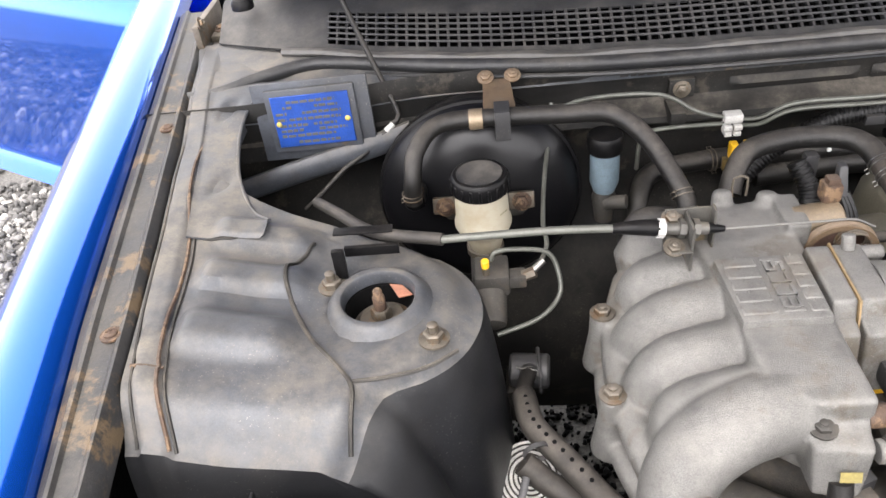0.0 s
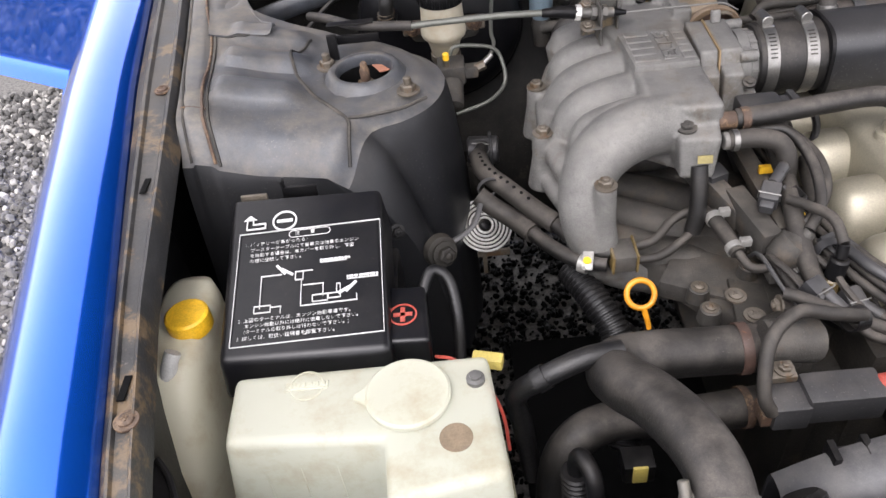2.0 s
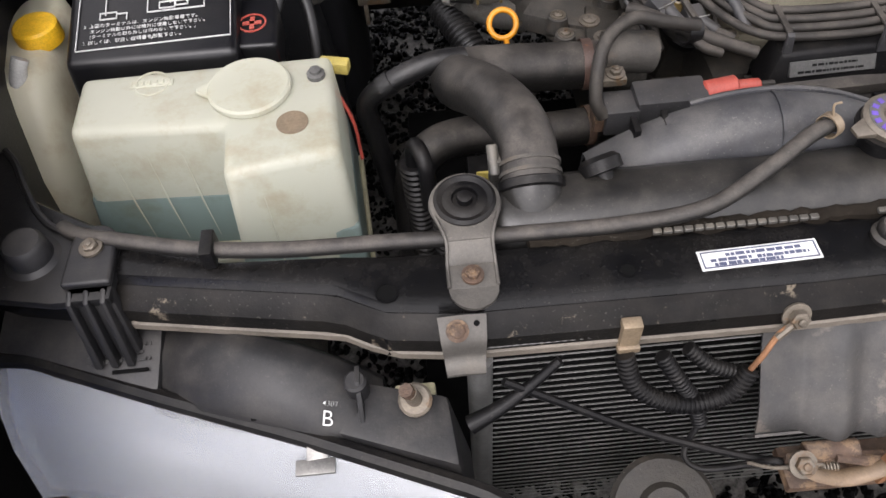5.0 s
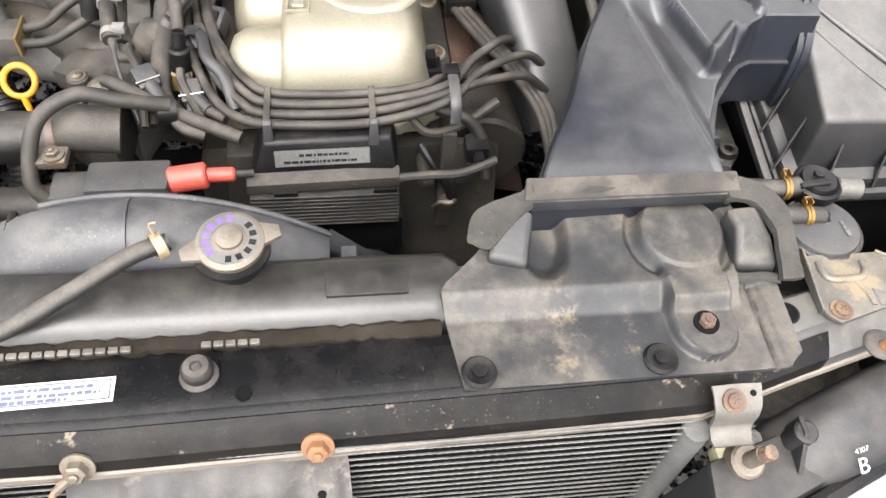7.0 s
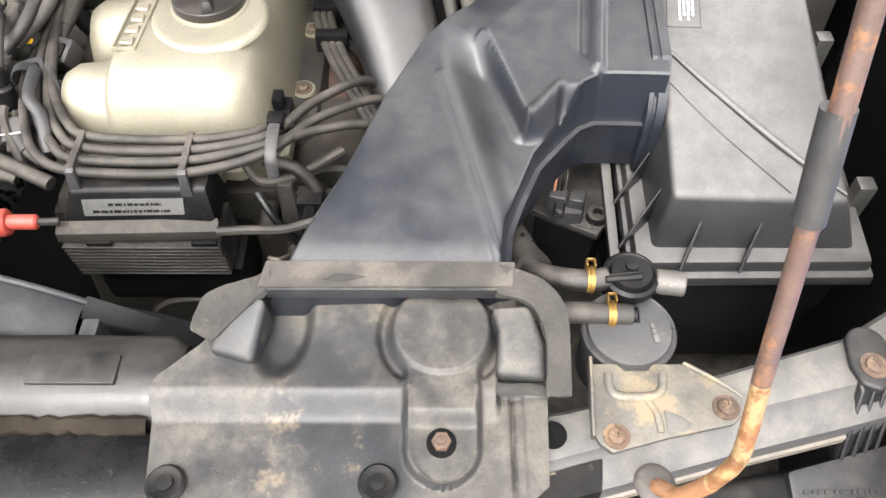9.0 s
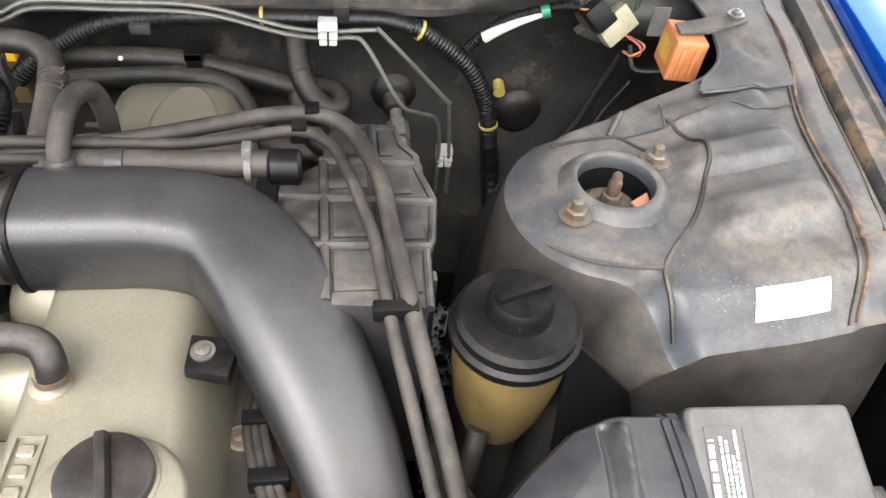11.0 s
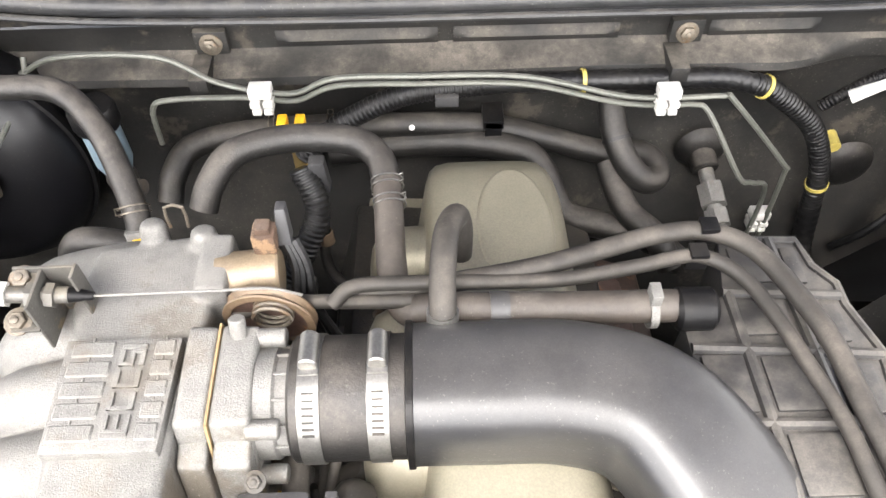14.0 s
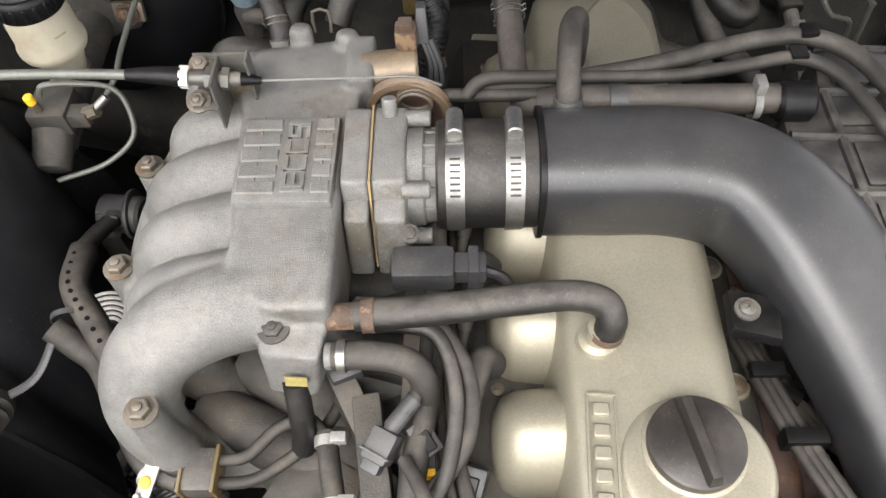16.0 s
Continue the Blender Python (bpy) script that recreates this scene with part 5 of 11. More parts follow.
def plenum():
    bm = prism(top_pts, 0.79, 0.872, 0.008, 3, None, 0.985)
    return bm


part("cover_step", prism([(0.4515, 0.863), (0.4555, 0.777), (0.531, 0.777), (0.5325, 0.863)], 0.868, 0.8800, 0.0022, 2, None, 0.99), M_ALU, intake)
for i in range(5):
    y = 0.785 + i * 0.0157
    for x0, x1 in ((0.4580, 0.4875), (0.5145, 0.5290)):
        part("rib", block(x0, x1, y, y + 0.0122, 0.8790, 0.8814, 0.0012, 1), M_ALU, intake)
        part("rib_tick", block(x0 + 0.42 * (x1 - x0), x0 + 0.42 * (x1 - x0) + 0.0016, y + 0.0124, y + 0.0155, 0.8790, 0.8810, 0.0004, 1), M_ALU, intake)
SIGN = {"E": ((0, 0.22, 0, 1), (0, 1, 0, 0.2), (0, 1, 0.4, 0.6), (0, 1, 0.8, 1)), "C": ((0, 0.22, 0, 1), (0, 1, 0, 0.2), (0, 1, 0.8, 1)), "S": ((0, 1, 0, 0.2), (0, 1, 0.4, 0.6), (0, 1, 0.8, 1), (0, 0.22, 0.5, 1), (0.78, 1, 0, 0.5))}
for k, letter in enumerate("ECCS"):
    sign = bmesh.new()
    for s, (x0, x1, y0, y1) in enumerate(SIGN[letter]):
        add(sign, block(0.0165 * k + 0.0128 * x0, 0.0165 * k + 0.0128 * x1, 0.0175 * y0, 0.0175 * y1, 0, 0.0026 + 0.00012 * s, 0.0003, 1), Matrix.Translation((0.5100, 0.790, 0.8796)) @ Matrix.Rotation(radians(90), 4, "Z"))
    part("raised_letter", sign, M_ALU, intake, "raised cast letter")
for y in (0.7885, 0.8555):
    part("rib", block(0.4920, 0.5100, y - 0.0022, y + 0.0022, 0.8790, 0.8812, 0.0008, 1), M_ALU, intake)


def runner(y, tip, lift=0.0):
    """A bowed runner: out of the plenum's side, over and down, then back under towards the head."""
    path = [(0.490, y + 0.01, 0.832 + lift), (0.450, y + 0.004, 0.834 + lift), (0.405, y, 0.824 + lift), (tip + 0.032, y - 0.004, 0.805), (tip + 0.024, y - 0.008, 0.760), (tip + 0.036, y - 0.01, 0.715), (0.43, y - 0.010, 0.675), (0.50, y - 0.004, 0.655), (0.60, y + 0.005, 0.66)]
    return tube(path, [0.031, 0.0305, 0.030, 0.0285, 0.0265, 0.025, 0.024, 0.023, 0.023], 20, 6)


RUN = [(0.945, 0.380), (0.892, 0.363), (0.838, 0.352), (0.782, 0.354), (0.726, 0.366), (0.672, 0.374)]
casting = plenum()
for y, tip in RUN[:-1]:
    add(casting, runner(y, tip))
add(casting, tube([(0.515, 0.722, 0.836), (0.462, 0.712, 0.840), (0.420, 0.699, 0.833), (0.391, 0.682, 0.812), (0.379, 0.664, 0.777), (0.385, 0.652, 0.735), (0.41, 0.65, 0.69), (0.47, 0.655, 0.66)], [0.033, 0.034, 0.034, 0.032, 0.029, 0.026, 0.024, 0.023], 24, 6))
add(casting, tube([(0.388, 0.93, 0.80), (0.372, 0.88, 0.795), (0.362, 0.82, 0.79), (0.365, 0.75, 0.785), (0.378, 0.69, 0.78), (0.395, 0.66, 0.77)], 0.017, 12))
add(casting, tube([(0.376, 0.93, 0.748), (0.362, 0.88, 0.746), (0.353, 0.82, 0.745), (0.356, 0.75, 0.745), (0.372, 0.69, 0.745)], 0.014, 12))
add(casting, hull([(0.484, 0.660, 0.800), (0.520, 0.656, 0.800), (0.528, 0.690, 0.80), (0.484, 0.696, 0.80)], [(0.482, 0.672, 0.846), (0.528, 0.666, 0.846), (0.533, 0.700, 0.850), (0.482, 0.704, 0.850)], 0.004))
add(casting, block(0.532, 0.556, 0.900, 0.955, 0.835, 0.884, 0.003))
for at, h in (((0.488, 0.962, 0.858), 0.026), ((0.530, 0.952, 0.858), 0.027)):
    add(casting, lathe([(0.0125, -0.01), (0.0115, 0.0), (0.0105, h - 0.004), (0.0075, h)], axis(at, (0, 0.3, 1)), 18))
for p, h in (((0.347, 0.768, 0.775), 0.032), ((0.352, 0.87, 0.785), 0.027), ((0.398, 0.640, 0.770), 0.047)):
    add(casting, lathe([(0.020, -0.045), (0.0165, -0.02), (0.0135, 0.0), (0.0125, h)], Matrix.Translation(p), 18))
fused(part("casting", casting, M_ALU, intake, "rough cast body with fused runners", 60), 0.0024, 5)
for p, h in (((0.347, 0.768, 0.775), 0.032), ((0.352, 0.87, 0.785), 0.027), ((0.398, 0.640, 0.770), 0.047)):
    part("bolt", hex_bolt((p[0], p[1], p[2] + h + 0.001), (0, 0, 1), 0.0085, 0.008), M_OLDSTEEL, intake, "tarnished flange bolt")
part("valve_cap", rod((0.543, 0.925, 0.865), (0.592, 0.928, 0.866), 0.0195, 24, 0.002), M_COPPER, intake, "brass-brown valve cap")

part("valve_plug", add(block(0.574, 0.592, 0.930, 0.948, 0.884, 0.904, 0.003), block(0.577, 0.589, 0.933, 0.945, 0.902, 0.910, 0.002)), M_RUST, intake, "brown valve connector")
part("plug_clip", hull([(0.590, 0.938, 0.885), (0.602, 0.938, 0.885), (0.602, 0.952, 0.885), (0.590, 0.952, 0.885)], [(0.592, 0.948, 0.915), (0.600, 0.948, 0.915), (0.600, 0.958, 0.915), (0.592, 0.958, 0.915)], 0.002), M_GREYPL, intake)
for i in range(3):
    part("valve_wire", tube([(0.596 + i * 0.003, 0.945, 0.885), (0.602 + i * 0.004, 0.935, 0.865), (0.600 + i * 0.007, 0.92, 0.835), (0.605 + i * 0.012, 0.91, 0.80)], 0.0042, 8), M_TAPE, intake)
part("vacuum_tube", tube([(0.552, 0.900, 0.850), (0.575, 0.902, 0.856), (0.61, 0.905, 0.858), (0.66, 0.902, 0.860), (0.72, 0.90, 0.862)], 0.0058, 10), M_WIRE, intake)
part("vacuum_clip", band((0.588, 0.9035, 0.857), (1, 0.05, 0.05), 0.0062, 0.006), M_ORANGERUST, intake, "orange spring clip")
part("wire_loop", tube([(0.500, 0.972, 0.872), (0.500, 0.974, 0.893), (0.514, 0.974, 0.893), (0.514, 0.972, 0.872)], 0.0014, 6, 2), M_OLDSTEEL, intake)
# cable stop on the plenum
part("cable_bracket", add(add(block(0.414, 0.460, 0.902, 0.9045, 0.862, 0.912, 0.0010), block(0.414, 0.4345, 0.866, 0.9035, 0.8850, 0.8875, 0.0010)), add(block(0.4325, 0.4350, 0.868, 0.902, 0.862, 0.911, 0.0010), block(0.4575, 0.4600, 0.890, 0.9035, 0.862, 0.915, 0.0010))), M_BARESTEEL, intake, "folded grey cable bracket")
for p in ((0.420, 0.899, 0.904), (0.418, 0.874, 0.8880)):
    part("bracket_bolt", hex_bolt(p, (0, -0.4, 1), 0.0068, 0.006), M_OLDSTEEL, intake)
# lower manifold casting, fuel rail
part("lower_casting", hull([(0.50, 0.60, 0.60), (0.63, 0.58, 0.60), (0.63, 1.0, 0.60), (0.50, 1.0, 0.60)], [(0.54, 0.61, 0.665), (0.63, 0.59, 0.69), (0.63, 1.0, 0.69), (0.54, 1.0, 0.665)], 0.008), M_ALUDULL, intake)
part("air_valve_housing", prism([(0.455, 0.60), (0.53, 0.56), (0.545, 0.63), (0.49, 0.66)], 0.68, 0.705, 0.004), M_ALUDULL, intake)
part("fuel_rail", block(0.578, 0.600, 0.60, 1.0, 0.752, 0.768, 0.003), M_ALUDULL, intake)
for y in (0.62, 0.71, 0.80, 0.89):
    part("injector", rod((0.592, y, 0.752), (0.615, y, 0.70), 0.011, 14, 0.002), M_GREYPL, intake)
    part("injector_plug", block(0.587, 0.606, y - 0.012, y + 0.012, 0.742, 0.764, 0.004), M_GREYPL, intake)
    part("plug_clip", block(0.588, 0.606, y - 0.016, y - 0.010, 0.770, 0.780, 0.001), M_YELLOW, intake, "yellow clip")

for a, b in (((0.400, 0.690, 0.700), (0.54, 0.628, 0.672)), ((0.430, 0.735, 0.700), (0.56, 0.668, 0.672)), ((0.430, 0.79, 0.700), (0.57, 0.745, 0.672))):
    part("lower_runner", tube([a, ((a[0] + b[0]) / 2, (a[1] + b[1]) / 2, 0.690), b, (b[0] + 0.05, b[1] - 0.01, 0.675)], [0.024, 0.026, 0.027, 0.027], 18), M_ALUDULL, intake, "dusty brown lower runner")
part("rail_bracket", hull([(0.540, 0.668, 0.742), (0.562, 0.672, 0.742), (0.576, 0.585, 0.742), (0.554, 0.580, 0.742)], [(0.540, 0.668, 0.776), (0.562, 0.672, 0.776), (0.576, 0.585, 0.776), (0.554, 0.580, 0.776)], 0.003), M_ALUDULL, intake)
for y in (0.648, 0.738, 0.83):
    bt = part("plug_boot", tube([(0.650, y + 0.050, 0.765), (0.641, y + 0.045, 0.782), (0.634, y + 0.02, 0.778), (0.628, y - 0.01, 0.766)], [0.0125, 0.0115, 0.009, 0.006], 14), M_WIRE, intake, "dusty grey spark plug boot")
    part("boot_lead", tube([(0.630, y, 0.770), (0.624, y - 0.04, 0.757), (0.620, y - 0.10, 0.754)], 0.0046, 10), M_WIRE, bt)

# throttle body
tb = thing("throttle_unit", (0.58, 0.825, 0.79), "cast aluminium throttle unit with a black position sensor", "throttle body")
for x0, x1, name in ((0.536, 0.5575, "flange"), (0.5592, 0.586, "body")):
    part(name, hull([(x0, 0.772, 0.80), (x1, 0.772, 0.80), (x1, 0.892, 0.80), (x0, 0.892, 0.80)], [(x0, 0.795, 0.8795), (x1, 0.796, 0.8795), (x1, 0.868, 0.8835), (x0, 0.869, 0.8835)], 0.004, 3), M_ALU, tb)
    part("shoulder", hull([(x0 + 0.001, 0.762, 0.80), (x1 - 0.001, 0.762, 0.80), (x1 - 0.001, 0.80, 0.80), (x0 + 0.001, 0.80, 0.80)], [(x0 + 0.001, 0.775, 0.858), (x1 - 0.001, 0.775, 0.858), (x1 - 0.001, 0.80, 0.866), (x0 + 0.001, 0.80, 0.866)], 0.004, 3), M_ALU, tb)
part("gasket", hull([(0.5575, 0.770, 0.80), (0.5592, 0.770, 0.80), (0.5592, 0.893, 0.80), (0.5575, 0.893, 0.80)], [(0.5575, 0.794, 0.8800), (0.5592, 0.794, 0.8800), (0.5592, 0.870, 0.8842), (0.5575, 0.870, 0.8842)], 0.0), M_GASKET, tb, "brown gasket edge")
part("throat", lathe([(0.040, 0.0), (0.040, 0.012), (0.0375, 0.014), (0.0375, 0.026), (0.041, 0.028), (0.041, 0.054)], axis((0.586, 0.830, 0.842), (1, 0, 0)), 40), M_ALU, tb)
for a in spread(-0.6, 2.2, 7):
    part("throat_rib", block(0.598, 0.612, -0.001, 0.001, 0.036, 0.0395, 0.0005, 1, Matrix.Translation((0, 0.830, 0.842)) @ Matrix.Rotation(a - 0.8, 4, "X")), M_ALU, tb)
for y, z in ((0.862, 0.876), (0.796, 0.868), (0.785, 0.822)):
    part("bolt", rod((0.582, y, z), (0.604, y, z), 0.0070, 14, 0.001), M_ALU, tb)
part("boss", rod((0.572, 0.860, 0.882), (0.572, 0.866, 0.896), 0.006, 12, 0.001), M_ALU, tb)
wheel = axis((0.584, 0.897, 0.851), (0.10, 1, 0.05))
part("cable_wheel", lathe([(0.029, -0.005), (0.035, -0.005), (0.0355, -0.0035), (0.032, 0.0), (0.0355, 0.0035), (0.035, 0.005), (0.029, 0.005), (0.029, -0.005)], wheel, 40), M_TAN, tb, "brown throttle wheel")
part("wheel_disc", lathe([(0.0, -0.0012), (0.030, -0.0012), (0.030, 0.0012), (0.0, 0.0012)], wheel, 32), M_RUSTROD, tb)
part("spring", tube([(0.590 + 0.014 * math.cos(a), 0.882 + 0.0007 * a, 0.868 + 0.014 * math.sin(a)) for a in spread(0, 26, 60)], 0.0016, 6, 1), M_OLDSTEEL, tb)
part("sensor", block(0.572, 0.622, 0.738, 0.768, 0.812, 0.836, 0.006), M_GREYPL, tb, "black throttle position sensor")
part("sensor_plug", add(block(0.620, 0.646, 0.744, 0.763, 0.814, 0.832, 0.003), block(0.632, 0.640, 0.741, 0.766, 0.812, 0.836, 0.001)), M_GREYPL, tb)
part("sensor_lead", tube([(0.644, 0.752, 0.822), (0.660, 0.748, 0.815), (0.668, 0.742, 0.79), (0.655, 0.73, 0.755)], 0.0045, 8), M_TAPE, tb)
part("sensor_bolt", hex_bolt((0.588, 0.768, 0.850), (0, -0.5, 1), 0.005, 0.005), M_ALUDULL, tb)

# rubber sleeve, clamps and the big plastic intake pipe
PIPE_Y, PIPE_Z = 0.832, 0.842
sleeve = thing("intake_sleeve", (0.645, PIPE_Y, 0.80), "black rubber intake sleeve with two steel worm clamps", "intake sleeve")
part("sleeve", rod((0.608, PIPE_Y, PIPE_Z), (0.690, PIPE_Y, PIPE_Z), 0.0445, 40, 0.002), M_RUBBER, sleeve)
for x in (0.623, 0.669):
    cl = part("clamp", band((x, PIPE_Y, PIPE_Z), (1, 0, 0), 0.0448, 0.0145, 0.0012, 48), M_STEEL, sleeve, "bright steel worm clamp")
    part("worm_screw", add(rod((x, PIPE_Y - 0.004, PIPE_Z + 0.050), (x, PIPE_Y + 0.022, PIPE_Z + 0.048), 0.0068, 14, 0.001), block(x - 0.007, x + 0.007, PIPE_Y - 0.008, PIPE_Y + 0.012, PIPE_Z + 0.042, PIPE_Z + 0.047, 0.001)), M_STEEL, cl)
    for j in range(7):
        a = radians(115 + j * 6)
        q = Vector((x, PIPE_Y + 0.0458 * math.cos(a), PIPE_Z + 0.0458 * math.sin(a)))
        part("slot", block(-0.004, 0.004, -0.0008, 0.0008, 0.0, 0.0007, 0, 1, axis(q, (0, math.cos(a), math.sin(a)))), M_BLOCK, cl)


def pipe_ring(c, d, w, h, n=36):
    d = Vector(d).normalized()
    side = d.cross(Vector((0, 0, 1))).normalized()
    up = side.cross(d)
    out = []
    for j in range(n):
        a = 2 * math.pi * j / n
        ca, sa = math.cos(a), math.sin(a)
        q = 1 / (abs(ca) ** 3.4 + abs(sa) ** 3.4) ** (1 / 3.4)
        out.append(Vector(c) + side * w * ca * q + up * h * sa * q)
    return out


pc = spline([(0.688, PIPE_Y, PIPE_Z), (0.74, PIPE_Y, PIPE_Z), (0.80, PIPE_Y - 0.002, PIPE_Z), (0.852, 0.814, PIPE_Z - 0.004), (0.888, 0.772, PIPE_Z - 0.014), (0.920, 0.712, PIPE_Z - 0.038), (0.948, 0.649, PIPE_Z - 0.072), (0.968, 0.588, PIPE_Z - 0.115), (0.985, 0.525, PIPE_Z - 0.17)], 6)
rings = []
for i, p in enumerate(pc):
    d = pc[min(i + 1, len(pc) - 1)] - pc[max(i - 1, 0)]
    k = i / (len(pc) - 1)
    rings.append(pipe_ring(p, d, table(k, [(0, 0.045), (0.35, 0.046), (0.55, 0.050), (0.7, 0.045), (0.82, 0.039), (1, 0.036)]), table(k, [(0, 0.045), (0.4, 0.045), (0.7, 0.040), (1, 0.034)])))
intake_pipe = thing("intake_pipe", (0.85, 0.75, 0.65), "satin black plastic intake pipe, dusty on top", "intake pipe")
part("pipe", loft(rings), M_PIPEBLACK, intake_pipe, "", 60)
part("collar", loft([pipe_ring((x, PIPE_Y, PIPE_Z), (1, 0, 0), w, w) for x, w in ((0.687, 0.045), (0.6875, 0.0468), (0.692, 0.0468), (0.6925, 0.045))]), M_BLACK, intake_pipe)
part("bracket", hull([(0.826, 0.700, 0.806), (0.862, 0.690, 0.806), (0.868, 0.728, 0.806), (0.828, 0.735, 0.806)], [(0.827, 0.701, 0.818), (0.861, 0.691, 0.818), (0.867, 0.727, 0.818), (0.829, 0.734, 0.818)], 0.002), M_BLACK, intake_pipe)
part("bracket_bolt", screw((0.840, 0.716, 0.819), (0, 0, 1), 0.0065), M_BARESTEEL, intake_pipe, "bright bracket bolt")

# breather hose across to the cam cover
br = thing("breather_hose", (0.64, 0.70, 0.84), "black rubber breather hose with rusty clips", "hose")
part("hose", tube([(0.550, 0.700, 0.846), (0.60, 0.702, 0.848), (0.66, 0.708, 0.850), (0.705, 0.712, 0.850), (0.728, 0.708, 0.846), (0.735, 0.700, 0.835), (0.733, 0.696, 0.818)], 0.0115, 16), M_RUBBER, br)
part("spring_clip", band((0.560, 0.7, 0.846), (1, 0.03, 0.02), 0.0118, 0.009), M_RUST, br, "rusty spring clip")
part("spring_clip", band((0.733, 0.697, 0.822), (0.05, 0.1, 1), 0.0118, 0.006), M_RUST, br, "rusty spring clip")
part("stub", rod((0.53, 0.699, 0.846), (0.556, 0.700, 0.846), 0.010, 16), M_RUST, br)
# short coolant hose with a white clip
sh = thing("bypass_hose", (0.57, 0.68, 0.80), "short grey rubber hose with a bright clip", "hose")
part("hose", tube([(0.535, 0.672, 0.838), (0.565, 0.672, 0.838), (0.590, 0.668, 0.832), (0.60, 0.660, 0.812), (0.60, 0.655, 0.78)], 0.0105, 14), M_WIRE, sh)
part("clip", band((0.542, 0.672, 0.838), (1, 0, 0), 0.0110, 0.006), M_STEEL, sh, "bright spring clip")

part("outlet", rod((0.530, 0.672, 0.838), (0.550, 0.672, 0.838), 0.0098, 16, 0.001), M_ALU, sh)
part("bolt", hex_bolt((0.4935, 0.688, 0.850), (0, -0.1, 1), 0.0078, 0.006), M_ALUDULL, sh)
part("label", block(-0.008, 0.008, -0.0045, 0.0045, 0.0, 0.0008, 0.0, 1, axis((0.5085, 0.6585, 0.826), (-0.05, -0.85, 0.3))), M_PALELAB, sh, "small yellow label")
part("down_pipe", tube([(0.505, 0.664, 0.815), (0.505, 0.655, 0.795), (0.504, 0.645, 0.765), (0.500, 0.64, 0.74)], 0.0098, 12), M_RUBBER, sh)

# throttle cable
tc = thing("throttle_cable", (0.25, 0.90, 0.87), "grey throttle cable running to the throttle wheel", "cable")
part("sheath", tube([(0.052, 1.01, 0.880), (0.085, 0.965, 0.893), (0.13, 0.915, 0.902), (0.20, 0.888, 0.907)], 0.0062, 12), M_WIRE, tc)
part("outer", tube([(0.198, 0.888, 0.907), (0.30, 0.888, 0.908), (0.37, 0.888, 0.905)], 0.0042, 10), M_PIPE, tc)
part("boot", tube([(0.362, 0.888, 0.905), (0.385, 0.888, 0.904), (0.405, 0.889, 0.901)], [0.005, 0.0075, 0.0085], 12), M_BLACK, tc)
part("nut", rod((0.404, 0.889, 0.901), (0.411, 0.889, 0.900), 0.0095, 6), M_WHITEPL, tc, "bright adjuster nut")
part("thread", rod((0.410, 0.889, 0.900), (0.452, 0.890, 0.896), 0.0062, 14), M_BARESTEEL, tc)
part("nut", rod((0.424, 0.889, 0.899), (0.430, 0.889, 0.898), 0.0095, 6), M_BARESTEEL, tc)
part("nut", rod((0.437, 0.889, 0.898), (0.443, 0.889, 0.897), 0.0095, 6), M_BARESTEEL, tc)
part("tip", tube([(0.452, 0.890, 0.896), (0.468, 0.890, 0.894)], [0.006, 0.003], 10), M_BLACK, tc)
part("inner_wire", tube([(0.465, 0.890, 0.894), (0.52, 0.892, 0.893), (0.56, 0.893, 0.892), (0.59, 0.895, 0.890), (0.612, 0.897, 0.878)], 0.0012, 6), M_ALU, tc, "bare steel cable")
part("holder", add(add(block(0.090, 0.150, 0.902, 0.914, 0.9095, 0.9115, 0.001), block(0.092, 0.104, 0.874, 0.880, 0.878, 0.911, 0.001)), block(0.10, 0.155, 0.895, 0.900, 0.888, 0.899, 0.001)), M_BLACK, tc, "black folded cable holder")

# ---- battery, tanks ----
bat = thing("battery", (0.10, 0.51, 0.46), "battery under a black printed plastic cover", "battery")
part("cover", hull([(0.008, 0.432, 0.770), (0.172, 0.430, 0.770), (0.164, 0.628, 0.80), (0.000, 0.632, 0.80)], [(0.012, 0.438, 0.818), (0.168, 0.436, 0.818), (0.159, 0.622, 0.858), (0.004, 0.626, 0.858)], 0.007, 3), M_COVER, bat, "black battery cover with white printed instructions")
part("terminal_cover", prism([(0.150, 0.450), (0.203, 0.448), (0.199, 0.520), (0.150, 0.522)], 0.77, 0.812, 0.005, 3), M_COVER, bat, "black terminal cover with a red plus sign")
part("case", block(0.012, 0.168, 0.440, 0.622, 0.46, 0.775, 0.004), M_BLACK, bat)
bm_ = Matrix.Translation((0.0115, 0.434, 0.8188)) @ Matrix.Rotation(radians(12.1), 4, "X") @ Matrix.Rotation(radians(1.6), 4, "Z")
PR = 0.0006


def frame_lines(x0, x1, y0, y1, w, m):
    bm = bmesh.new()
    for a in ((x0, x1, y0, y0 + w), (x0, x1, y1 - w, y1), (x0, x0 + w, y0, y1), (x1 - w, x1, y0, y1)):
        add(bm, block(*a, -0.001, PR, 0), m)
    return bm


part("print_frame", frame_lines(0.010, 0.152, 0.016, 0.146, 0.00045, bm_), M_WHITE, bat)
ring_ = lambda r, w, m: lathe([(r - w, -0.001), (r, -0.001), (r, PR), (r - w, PR), (r - w, -0.001)], m, 36)
part("minus_sign", add(ring_(0.0125, 0.0015, bm_ @ Matrix.Translation((0.055, 0.158, 0))), block(0.047, 0.063, 0.1565, 0.1595, -0.001, PR, 0, 1, bm_)), M_WHITE, bat)
pm = Matrix.Translation((0.178, 0.482, 0.8124))
